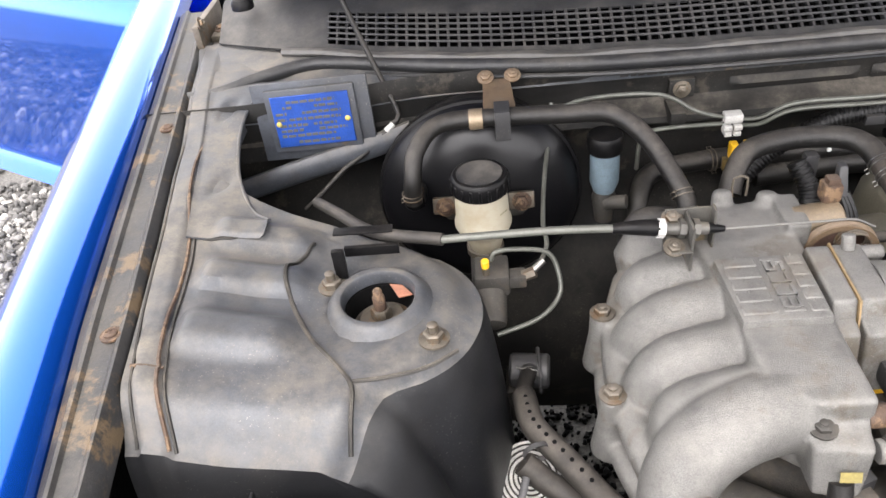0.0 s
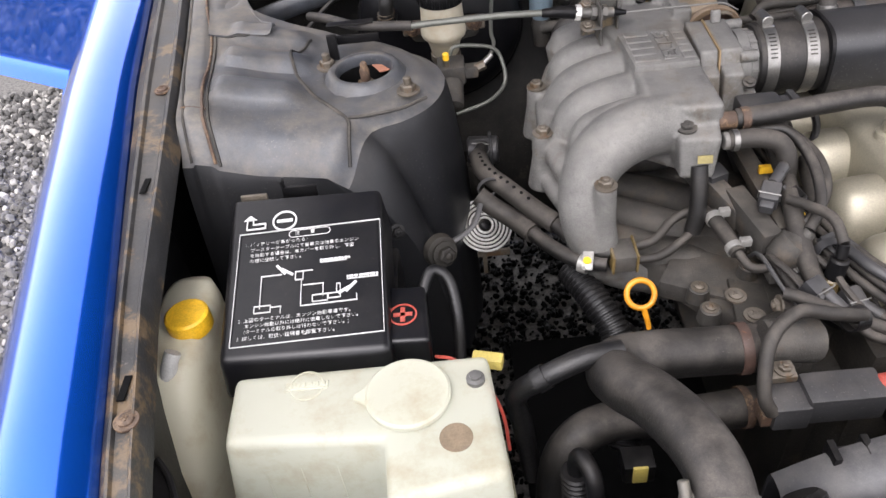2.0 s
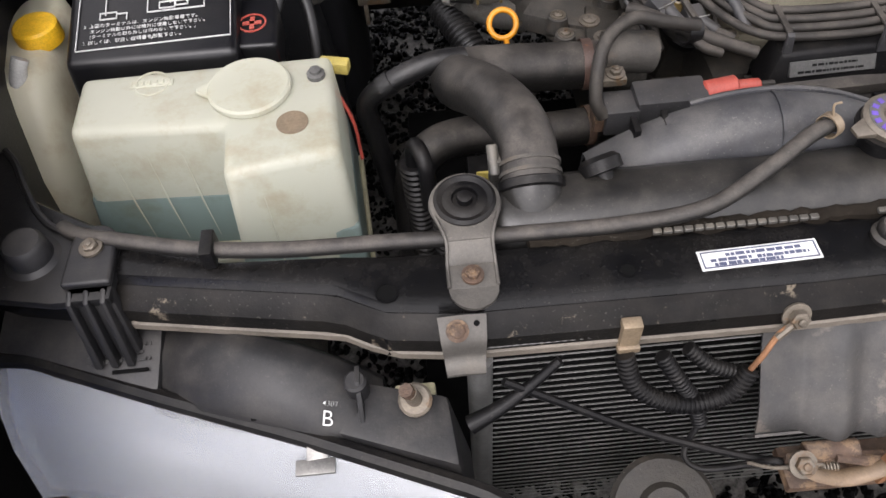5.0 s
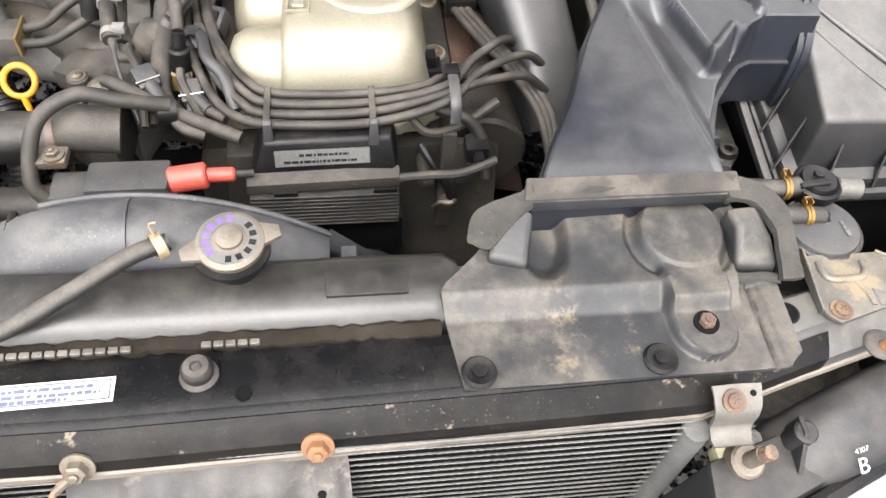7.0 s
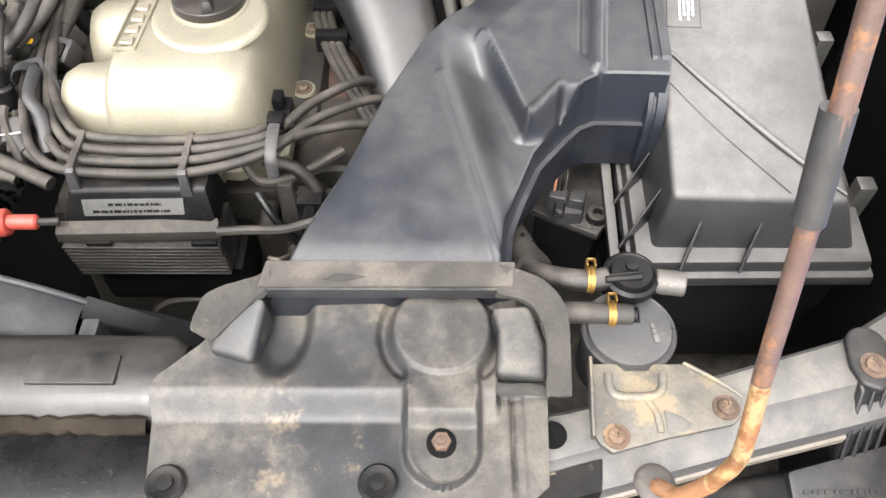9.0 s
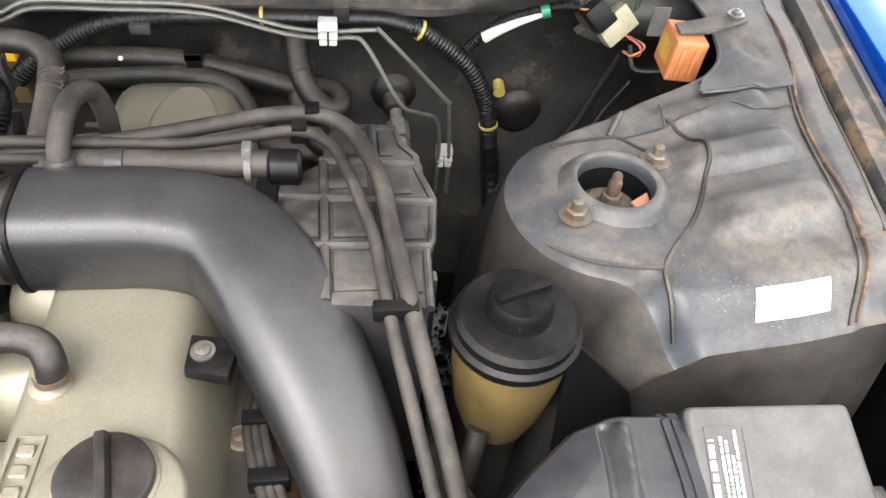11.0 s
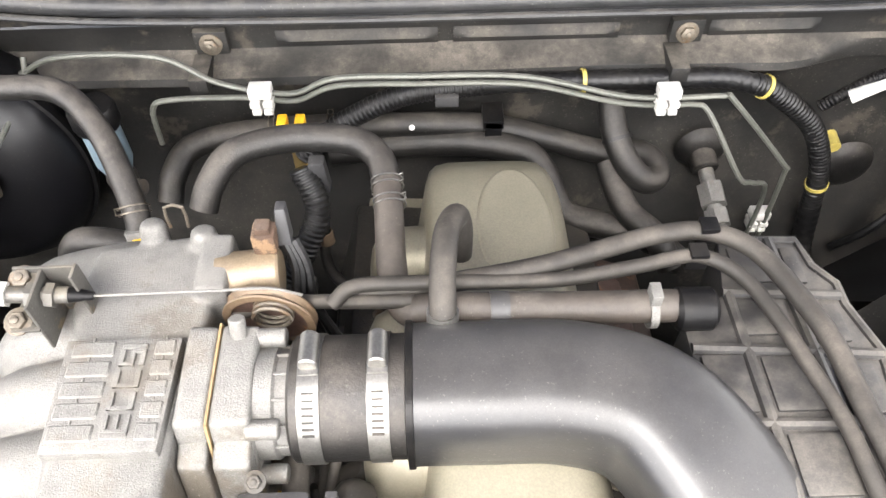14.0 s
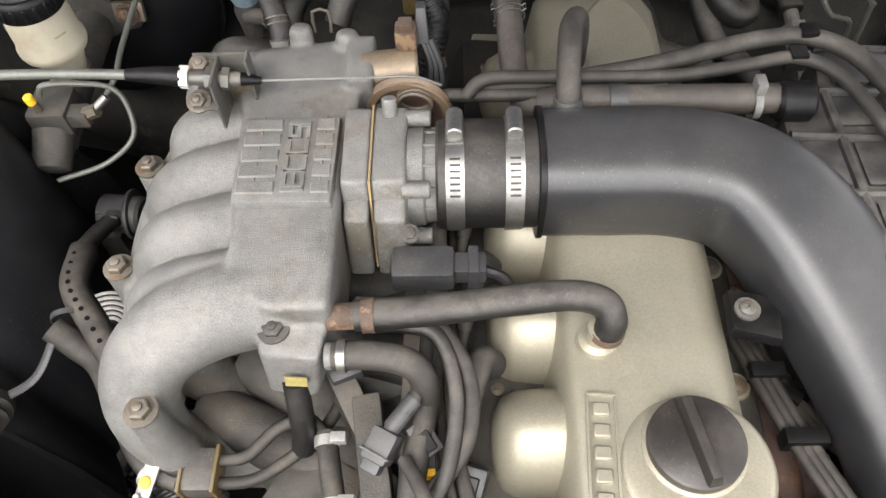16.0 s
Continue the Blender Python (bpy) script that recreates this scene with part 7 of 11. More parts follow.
# small fixings along the support
for x in (0.345, 1.014):
    fb = thing("front_bracket", (x, 0.13, 0.75), "dull bare steel bracket bolted to the support lip", "bracket", "front brackets")
    fold = [(0.1490, 0.7975), (0.1420, 0.7950), (0.1350, 0.7895), (0.1318, 0.7830), (0.1310, 0.7740), (0.1300, 0.7690), (0.1240, 0.7650), (0.1190, 0.7650)]
    part("strip", sheet(lambda u, v: (x + u * (0.0175 - 0.0005 * v), fold[v][0], fold[v][1] + 0.0012 * (1 - abs(u))), spread(-1, 1, 6), range(len(fold)), 0.0025), M_BRACKET, fb, "folded steel strip", 60)
    part("bolt", screw((x - 0.004, 0.1385, 0.7945), (0, -0.5, 1), 0.0055), M_RUST, fb, "rusty bolt")
    part("hole", lathe([(0, 0), (0.0022, 0), (0.0022, 0.0005), (0, 0.0005)], axis((x + 0.010, 0.1425, 0.7962), (0, -0.4, 1)), 10), M_DARK, fb)
solo("square_clip", add(block(0.458, 0.473, 0.132, 0.142, 0.752, 0.786, 0.002), block(0.457, 0.474, 0.129, 0.140, 0.753, 0.760, 0.002)), M_COPPER, "dusty tan square clip on the support lip", "clip")
solo("earth_bolt", hex_bolt((0.585, 0.135, 0.776), (0, -0.9, 0.45), 0.0072, 0.009), M_OLDSTEEL, "dull flanged earth bolt on the support lip", "bolt")
solo("rusty_bolt", hex_bolt((0.733, 0.137, 0.775), (0, -0.9, 0.45), 0.0072, 0.009), M_ORANGERUST, "orange rusty bolt on the support lip", "bolt")
solo("rubber_buffer", lathe([(0.012, 0), (0.0125, 0.004), (0.010, 0.007), (0.0105, 0.012), (0.008, 0.016), (0.004, 0.016), (0.003, 0.014), (0, 0.014)], Matrix.Translation((0.660, 0.180, 0.799)), 28), M_RUBBER, "black rubber buffer on the support", "rubber buffer")
sm_ = Matrix.Translation((0.520, 0.1645, 0.8002)) @ Matrix.Rotation(radians(1.5), 4, "Z")
sk = thing("service_sticker", (0.563, 0.175, 0.80), "white sticker with a blue border and print", "sticker")
part("sheet", block(0, 0.088, 0, 0.017, 0, 0.0008, 0, 1, sm_), M_WHITE, sk)
M_BLUEPRINT = surface("blue_print", (0.055, 0.065, 0.115), 0.5, 0, 0.1, bump=0)
part("border", frame_lines(0.002, 0.086, 0.0015, 0.0155, 0.0008, sm_ @ Matrix.Translation((0, 0, 0.0008))), M_BLUEPRINT, sk)
part("print", bars([(0.020, 0.0105, 0.055), (0.008, 0.0065, 0.03), (0.042, 0.006, 0.038), (0.010, 0.0028, 0.05)], sm_ @ Matrix.Translation((0, 0, 0.0008)), 0.0028, 0.0004, 4), M_BLUEPRINT, sk)

# support end bracket by the wing
eb = thing("support_end", (0.02, 0.24, 0.79), "black steel end plate of the support with a rubber stop", "end plate")
END_ARM = [(0.075, 0.252), (0.055, 0.252), (0.036, 0.260), (0.018, 0.278), (0.0, 0.308), (-0.013, 0.334), (-0.027, 0.352)]
part("plate", prism([(-0.034, 0.352), (-0.030, 0.30), (-0.023, 0.249), (-0.019, 0.215), (0.003, 0.199), (0.047, 0.190), (0.09, 0.190), (0.09, 0.25)] + END_ARM, 0.792, 0.801, 0.002), M_BAYBLACK, eb, "dusty black plate with a curved arm")
part("rim", tube([(x, y, 0.802) for x, y in END_ARM], 0.0032, 8, 5), M_BAYBLACK, eb)
part("stop", lathe([(0.0215, 0), (0.017, 0.003), (0.0158, 0.017), (0.0135, 0.0205), (0, 0.021)], Matrix.Translation((0.024, 0.234, 0.801)), 28), M_LAMPBOX, eb, "black rubber bump stop")
cap_line = [(0.0725 + 0.0175 * math.cos(a), 0.238 + 0.0175 * math.sin(a)) for a in spread(0.0, math.pi, 15)] + [(0.054, 0.200), (0.091, 0.200)]
part("finger_clip", add(prism(cap_line, 0.801, 0.8085, 0.003, 3), hull([(0.052, 0.176, 0.730), (0.093, 0.176, 0.730), (0.093, 0.186, 0.730), (0.052, 0.186, 0.730)], [(0.055, 0.194, 0.801), (0.090, 0.194, 0.801), (0.090, 0.206, 0.801), (0.055, 0.206, 0.801)], 0.003)), M_LAMPBOX, eb, "ribbed black plastic clip")
for i in range(3):
    x = 0.0565 + i * 0.0125
    part("clip_rib", hull([(x, 0.168, 0.735), (x + 0.0065, 0.168, 0.735), (x + 0.0065, 0.180, 0.735), (x, 0.180, 0.735)], [(x + 0.001, 0.187, 0.800), (x + 0.0055, 0.187, 0.800), (x + 0.0055, 0.198, 0.804), (x + 0.001, 0.198, 0.804)], 0.002), M_LAMPBOX, eb)
part("clip_bolt", hex_bolt((0.0725, 0.232, 0.810), (0, 0, 1), 0.006, 0.005), M_OLDSTEEL, eb)
ebr = thing("support_end", (1.30, 0.25, 0.79), "black steel end plate of the support with a plastic clip", "end plate")
tongue = [(1.2805 + 0.0135 * math.cos(a), 0.2615 + 0.0135 * math.sin(a)) for a in spread(0.1, math.pi, 14)] + [(1.2655, 0.246), (1.2690, 0.233), (1.2790, 0.2285), (1.2930, 0.236)]
part("finger_clip", add(prism(tongue, 0.7990, 0.8050, 0.0024, 3), hull([(1.270, 0.205, 0.735), (1.300, 0.215, 0.735), (1.300, 0.222, 0.735), (1.270, 0.212, 0.735)], [(1.2685, 0.231, 0.80), (1.2935, 0.237, 0.80), (1.2935, 0.244, 0.80), (1.2685, 0.240, 0.80)], 0.003)), M_LAMPBOX, ebr, "rounded grey plastic clip")
for i in range(4):
    x, y = 1.2685 + i * 0.0085, 0.2290 + i * 0.0022
    part("clip_rib", hull([(x + 0.003, y - 0.030, 0.730), (x + 0.0055, y - 0.030, 0.730), (x + 0.0055, y - 0.012, 0.730), (x + 0.003, y - 0.012, 0.730)], [(x, y, 0.8005), (x + 0.0025, y, 0.8005), (x + 0.0025, y + 0.010, 0.8025), (x, y + 0.010, 0.8025)], 0.0008, 1), M_LAMPBOX, ebr)
part("clip_bolt", screw((1.2795, 0.2455, 0.8048), (0, 0, 1), 0.0062), M_RUST, ebr)

# ---- condenser and front ----
cond = thing("condenser", (0.68, 0.13, 0.45), "dull black condenser with horizontal tubes", "condenser")
# Black sheet paints the shade deep between the tubes, in place of fins
part("shade_backing", block(0.352, 1.005, 0.158, 0.164, 0.40, 0.775, 0), M_DARK, cond)
for i in range(34):
    z = 0.768 - i * 0.0107
    rings = []
    for k in range(211):
        x, w = lerp(0.362, 0.990, k / 210), 0.0004 + 0.0005 * (k % 2)
        rings.append([(x, 0.1376 - w * 0.4, z - w), (x, 0.1372 - w * 0.5, z), (x, 0.1376 - w * 0.4, z + w), (x, 0.1384, z + 0.0004), (x, 0.1384, z - 0.0004)])
    part("tube", loft(rings), M_FIN, cond)
part("header", rod((0.356, 0.138, 0.40), (0.356, 0.138, 0.752), 0.010, 14), M_FIN, cond)
part("header", rod((0.998, 0.138, 0.40), (0.998, 0.138, 0.752), 0.010, 14), M_FIN, cond)

shield = thing("latch_shield", (0.66, 0.11, 0.68), "dull grey steel latch shield with pressed flutes", "latch shield")
def shield_face(u, v):
    mid = smooth((u - 0.600) / 0.012) * (1 - smooth((u - 0.708) / 0.012))
    y = 0.140 - 0.055 * smooth(v * 0.95) - (0.010 * mid + 0.0034 * math.sin((u - 0.62) * 180) * mid + 0.004 * smooth((u - 0.742) / 0.006) * -1) * smooth(v * 3)
    return (u + 0.005 * (v - 0.3) * (1 if u > 0.66 else -1), y, 0.765 - 0.080 * v)


part("plate", sheet(shield_face, spread(0.568, 0.752, 76), spread(0, 1, 16), 0.002), M_SHIELD, shield, "", 60)
part("skirt", sheet(lambda u, v: (u, 0.084 + 0.01 * v / 0.025, 0.685 - v), spread(0.564, 0.756, 12), [0, 0.012, 0.025], 0.002), M_SHIELD, shield)
part("slot", hull([(0.620, 0.0855, 0.6815), (0.700, 0.0855, 0.6845), (0.704, 0.0865, 0.676), (0.616, 0.0865, 0.673)], [(0.620, 0.082, 0.6815), (0.700, 0.082, 0.6845), (0.704, 0.082, 0.676), (0.616, 0.082, 0.673)], 0.001), M_DARK, shield, "dark slot")
part("hole", lathe([(0, 0), (0.003, 0), (0.003, 0.0012), (0, 0.0012)], axis(shield_face(0.732, 0.42), (0, -0.75, 0.6)), 14), M_DARK, shield)
latch = thing("bonnet_latch", (0.66, 0.06, 0.60), "rusty bonnet latch mechanism", "bonnet latch")
part("plate", add(hull([(0.585, 0.066, 0.655), (0.70, 0.066, 0.655), (0.695, 0.072, 0.655), (0.59, 0.072, 0.655)], [(0.580, 0.060, 0.684), (0.66, 0.060, 0.672), (0.66, 0.068, 0.672), (0.583, 0.068, 0.684)], 0.002), block(0.59, 0.72, 0.05, 0.085, 0.64, 0.652, 0.003)), M_RUST, latch)
part("lever", tube([(0.585, 0.055, 0.688), (0.605, 0.052, 0.674), (0.63, 0.05, 0.668), (0.66, 0.052, 0.680), (0.675, 0.052, 0.686)], [0.004, 0.006, 0.007, 0.006, 0.004], 10, 6, flat=0.5), M_TAN, latch, "bare tan lever")
part("lever", tube([(0.62, 0.062, 0.682), (0.66, 0.058, 0.674), (0.70, 0.058, 0.684), (0.735, 0.062, 0.695), (0.765, 0.07, 0.698)], [0.004, 0.0055, 0.005, 0.006, 0.004], 10, 6, flat=0.6), M_RUST, latch)
part("tube_bar", rod((0.600, 0.070, 0.676), (0.640, 0.068, 0.680), 0.008, 14, 0.001), M_RUST, latch)
part("hook", add(add(block(0.664, 0.680, 0.048, 0.064, 0.674, 0.690, 0.003), block(0.676, 0.690, 0.050, 0.064, 0.680, 0.700, 0.003)), block(0.655, 0.660, 0.046, 0.06, 0.655, 0.688, 0.002)), M_ORANGERUST, latch, "orange rusty hook")
part("hook", hull([(0.705, 0.05, 0.672), (0.735, 0.05, 0.690), (0.735, 0.062, 0.690), (0.705, 0.062, 0.672)], [(0.702, 0.05, 0.680), (0.728, 0.05, 0.700), (0.728, 0.062, 0.700), (0.702, 0.062, 0.680)], 0.002), M_ORANGERUST, latch, "orange rusty hook")
part("pivot", rod((0.682, 0.044, 0.652), (0.712, 0.042, 0.654), 0.006, 14, 0.001), M_STEEL, latch, "bright pivot pin")
part("crank", tube([(0.668, 0.046, 0.676), (0.672, 0.044, 0.660), (0.678, 0.044, 0.648)], [0.004, 0.005, 0.006], 10), M_BLOCK, latch)
part("arm", hull([(0.716, 0.05, 0.66), (0.728, 0.05, 0.66), (0.742, 0.05, 0.62), (0.73, 0.05, 0.62)], [(0.716, 0.058, 0.66), (0.728, 0.058, 0.66), (0.742, 0.058, 0.62), (0.73, 0.058, 0.62)], 0.002), M_OLDSTEEL, latch)
part("spring", tube([(0.60 + 0.0004 * a, 0.060 + 0.005 * math.cos(a), 0.668 + 0.005 * math.sin(a)) for a in spread(0, 60, 110)], 0.0012, 6, 1), M_OLDSTEEL, latch)
part("wire", tube([(0.70, 0.055, 0.690), (0.712, 0.05, 0.706), (0.74, 0.06, 0.712), (0.77, 0.08, 0.715)], 0.0018, 8), M_OLDSTEEL, latch)
part("wire", tube([(0.56, 0.07, 0.664), (0.575, 0.06, 0.676), (0.60, 0.055, 0.690), (0.606, 0.055, 0.684)], 0.0016, 8), M_OLDSTEEL, latch)
part("sleeve", tube([(0.742, 0.085, 0.700), (0.765, 0.08, 0.694), (0.79, 0.075, 0.684), (0.81, 0.07, 0.670)], 0.006, 10, 8, ribs=0.001, pitch=0.004), M_BLACK, latch, "black corrugated sleeve")
part("bolt", hex_bolt((0.590, 0.056, 0.690), (0, -0.6, 0.8), 0.0072, 0.007), M_OLDSTEEL, latch)
for x in (0.505, 0.80):
    hn = thing("horn", (x, 0.05, 0.50), "dark brown disc horn before the condenser", "horn", "horns")
    part("disc", lathe([(0.0, 0.012), (0.02, 0.012), (0.024, 0.006), (0.043, 0.004), (0.047, 0.0), (0.043, -0.012), (0.02, -0.03), (0, -0.03)], axis((x, 0.062, 0.588), (0, -0.5, 1)), 36), M_BLOCK, hn)
    part("bolt", hex_bolt((x, 0.052, 0.601), (0, -0.5, 1), 0.008, 0.006), M_OLDSTEEL, hn)

# wiring loops before the condenser
wl_ = thing("horn_wiring", (0.50, 0.12, 0.68), "black corrugated wiring loops before the condenser", "wiring")
part("conduit", tube([(0.462, 0.128, 0.755), (0.470, 0.116, 0.730), (0.492, 0.108, 0.712), (0.520, 0.105, 0.706), (0.545, 0.108, 0.716), (0.557, 0.116, 0.735)], 0.0066, 10, 8, ribs=0.0012, pitch=0.004), M_BLACK, wl_)
part("conduit", tube([(0.49, 0.126, 0.752), (0.505, 0.115, 0.728), (0.520, 0.112, 0.70), (0.53, 0.105, 0.67)], 0.0058, 10, 8, ribs=0.001, pitch=0.004), M_BLACK, wl_)
part("conduit", tube([(0.51, 0.130, 0.752), (0.53, 0.122, 0.735), (0.556, 0.120, 0.722)], 0.0052, 10, 8, ribs=0.001, pitch=0.004), M_BLACK, wl_)
part("orange_wire", tube([(0.557, 0.116, 0.735), (0.562, 0.118, 0.752), (0.572, 0.126, 0.768), (0.583, 0.13, 0.774)], 0.0022, 8), M_ORANGERUST, wl_, "orange wire")
part("terminal", tube([(0.570, 0.124, 0.766), (0.583, 0.130, 0.775)], 0.003, 8), M_OLDSTEEL, wl_)
part("wire", tube([(0.372, 0.122, 0.742), (0.42, 0.112, 0.712), (0.48, 0.095, 0.685), (0.56, 0.075, 0.664), (0.62, 0.065, 0.655)], 0.0034, 8), M_BLACK, wl_)
part("wire", tube([(0.415, 0.130, 0.752), (0.395, 0.122, 0.735), (0.37, 0.112, 0.72), (0.345, 0.105, 0.708)], [0.0035, 0.0045, 0.006, 0.008], 10), M_BLACK, wl_)
part("wire", tube([(0.53, 0.105, 0.67), (0.515, 0.085, 0.655), (0.53, 0.075, 0.645), (0.56, 0.07, 0.66), (0.575, 0.065, 0.678), (0.59, 0.06, 0.67)], 0.0026, 8), M_BLACK, wl_)

# ---- headlamps ----


LAMP_Y = [(-0.01, 0.165), (0.1, 0.122), (0.22, 0.078), (0.35, 0.025), (0.39, 0.0)]
LAMP_Z = [(-0.01, 0.725), (0.22, 0.714), (0.35, 0.709), (0.39, 0.70)]


def headlamp(side):
    sx = (lambda x: mirrored(x) + 0.01) if side else (lambda x: x)
    hl = thing("headlamp", (sx(0.17), 0.08, 0.60), "black headlamp housing behind a clear ribbed lens", "headlamp", "headlamps")
    part("housing", hull([(sx(0.12), 0.10, 0.60), (sx(0.35), 0.03, 0.60), (sx(0.345), 0.13, 0.60), (sx(0.13), 0.18, 0.60)], [(sx(0.115), 0.150, 0.728), (sx(0.335), 0.070, 0.717), (sx(0.330), 0.124, 0.725), (sx(0.13), 0.176, 0.735)], 0.006), M_LAMPBOX, hl)
    part("side_box", hull([(sx(-0.04), 0.19, 0.60), (sx(0.105), 0.14, 0.60), (sx(0.108), 0.225, 0.60), (sx(-0.03), 0.255, 0.60)], [(sx(-0.03), 0.195, 0.735), (sx(0.106), 0.148, 0.728), (sx(0.109), 0.198, 0.745), (sx(-0.025), 0.232, 0.748)], 0.005), M_LAMPBOX, hl)
    part("box_slot", block(sx(0.085) - 0.014, sx(0.085) + 0.014, 0.163, 0.1655, 0.7355, 0.7375, 0.0), M_DARK, hl)
    part("box_print", bars([(-0.025, 0.012, 0.05), (-0.025, 0.006, 0.045), (-0.025, 0.0, 0.05)], Matrix.Translation((sx(0.075), 0.172, 0.7375)) @ Matrix.Rotation(radians(14), 4, "X"), 0.003, 0.0006, 12), M_LAMPBOX, hl)
    part("body_rib", hull([(sx(0.262), 0.10, 0.71), (sx(0.266), 0.10, 0.71), (sx(0.266), 0.145, 0.71), (sx(0.262), 0.145, 0.71)], [(sx(0.262), 0.128, 0.752), (sx(0.266), 0.128, 0.752), (sx(0.266), 0.142, 0.752), (sx(0.262), 0.142, 0.752)], 0.001), M_LAMPBOX, hl)
    part("body_slot", block(sx(0.195) - 0.014, sx(0.195) + 0.014, 0.116, 0.1185, 0.7285, 0.7305, 0.0), M_DARK, hl)
    dome = [(0.178, -0.03), (0.176, -0.008), (0.168, 0.0), (0.150, -0.002), (0.128, -0.012), (0.112, -0.024), (0.108, -0.05)]
    part("bulb_dome", sheet(lambda u, v: (sx(u), dome[v][0] - 0.30 * (u - 0.2), 0.722 - 0.05 * (u - 0.2) + 0.034 * max(0.0, math.sin(math.pi * (u - 0.095) / 0.185)) ** 0.8 + dome[v][1]), spread(0.095, 0.28, 28), range(7), 0.0), M_LAMPBOX, hl, "", 60)
    part("peg", rod((sx(0.262), 0.135, 0.715), (sx(0.262), 0.131, 0.750), 0.009, 14, 0.002), M_LAMPBOX, hl)
    part("lens", sheet(lambda u, v: (sx(u), table(u, LAMP_Y) - 0.0002 * (round(u * 600) % 2) + [0.02, 0.006, -0.012, -0.03, -0.05][v], table(u, LAMP_Z) + [0.0, -0.006, -0.02, -0.05, -0.11][v]), [i / 600 for i in range(-18, 235)], range(5), 0.003), M_LENS, hl, "clear ribbed headlamp lens")
    part("reflector", sheet(lambda u, v: (sx(u), table(u, LAMP_Y) + [0.03, 0.022, 0.0, -0.02, -0.035][v], table(u, LAMP_Z) + [-0.008, -0.016, -0.03, -0.06, -0.12][v]), spread(-0.03, 0.39, 12), range(5), 0.0), M_CHROME, hl, "bright reflector")
    part("seal", tube([(sx(u), table(u, LAMP_Y) + 0.026, table(u, LAMP_Z) + 0.002) for u in spread(-0.03, 0.38, 16)], 0.0075, 8, 2), M_BLACK, hl)
    part("clip", add(hull([(sx(0.228) - 0.008, 0.084, 0.711), (sx(0.228) + 0.008, 0.084, 0.710), (sx(0.228) + 0.010, 0.112, 0.722), (sx(0.228) - 0.006, 0.112, 0.723)], [(sx(0.228) - 0.008, 0.084, 0.7125), (sx(0.228) + 0.008, 0.084, 0.7115), (sx(0.228) + 0.010, 0.112, 0.7235), (sx(0.228) - 0.006, 0.112, 0.7245)], 0.0004, 1), block(sx(0.228) - 0.016, sx(0.228) + 0.014, 0.076, 0.088, 0.7105, 0.7135, 0.001)), M_STEEL, hl, "bright spring clip")
    part("adjuster", add(rod((sx(0.305), 0.125, 0.715), (sx(0.305), 0.118, 0.735), 0.013, 16, 0.002), rod((sx(0.305), 0.118, 0.735), (sx(0.302), 0.116, 0.752), 0.006, 12)), M_OLDSTEEL, hl)
    part("adjuster_tip", rod((sx(0.302), 0.116, 0.750), (sx(0.3), 0.114, 0.760), 0.0055, 8), M_RUST, hl, "rusty adjuster tip")
    part("adjuster_block", block(sx(0.305) - 0.016, sx(0.305) + 0.016, 0.112, 0.138, 0.705, 0.722, 0.003), M_IVORY, hl)
    lm = Matrix.Translation((sx(0.233) + (0.010 if side else 0), 0.104 - (0.004 if side else 0), 0.7278)) @ Matrix.Rotation(radians(12 if side else -12), 4, "Z") @ Matrix.Rotation(radians(34), 4, "X")
    part("print", lettering("B", 0.017, lm, 0.0005), M_WHITE, hl)
    part("print", lettering("4307", 0.006, lm @ Matrix.Translation((0.0, 0.017, 0)), 0.0005), M_WHITE, hl)
    return hl


headlamp(0)
headlamp(1)

# ---- air intake side ----
duct = thing("intake_duct", (1.0, 0.45, 0.75), "blue-grey black plastic intake duct with pressed ribs", "intake duct")


# edges in plan: outer edge, inner lip
DUCT = [((0.889, 0.280), (1.043, 0.284)), ((0.898, 0.302), (1.044, 0.306)), ((0.913, 0.335), (1.047, 0.335)), ((0.932, 0.372), (1.057, 0.364)), ((0.955, 0.430), (1.071, 0.397)), ((0.985, 0.488), (1.083, 0.413)),
        ((1.022, 0.532), (1.095, 0.428)), ((1.062, 0.570), (1.106, 0.440)), ((1.098, 0.599), (1.118, 0.446)), ((1.120, 0.605), (1.130, 0.446)), ((1.172, 0.602), (1.168, 0.445))]


def off_line(p, a, b):
    """Signed distance of p from the line a-b (positive to its right) and the place along it, 0 to 1."""
    dx, dy = b[0] - a[0], b[1] - a[1]
    n = math.hypot(dx, dy)
    return ((p[0] - a[0]) * dy - (p[1] - a[1]) * dx) / n, ((p[0] - a[0]) * dx + (p[1] - a[1]) * dy) / n / n


def raised(p, a, b, wide, high):
    """A flat-topped moulded rib from a to b."""
    d, k = off_line(p, a, b)
    n = math.hypot(b[0] - a[0], b[1] - a[1])
    past = max(0.0, -k, k - 1) * n
    return high * smooth((wide - math.hypot(d, past)) / (wide * 0.85))


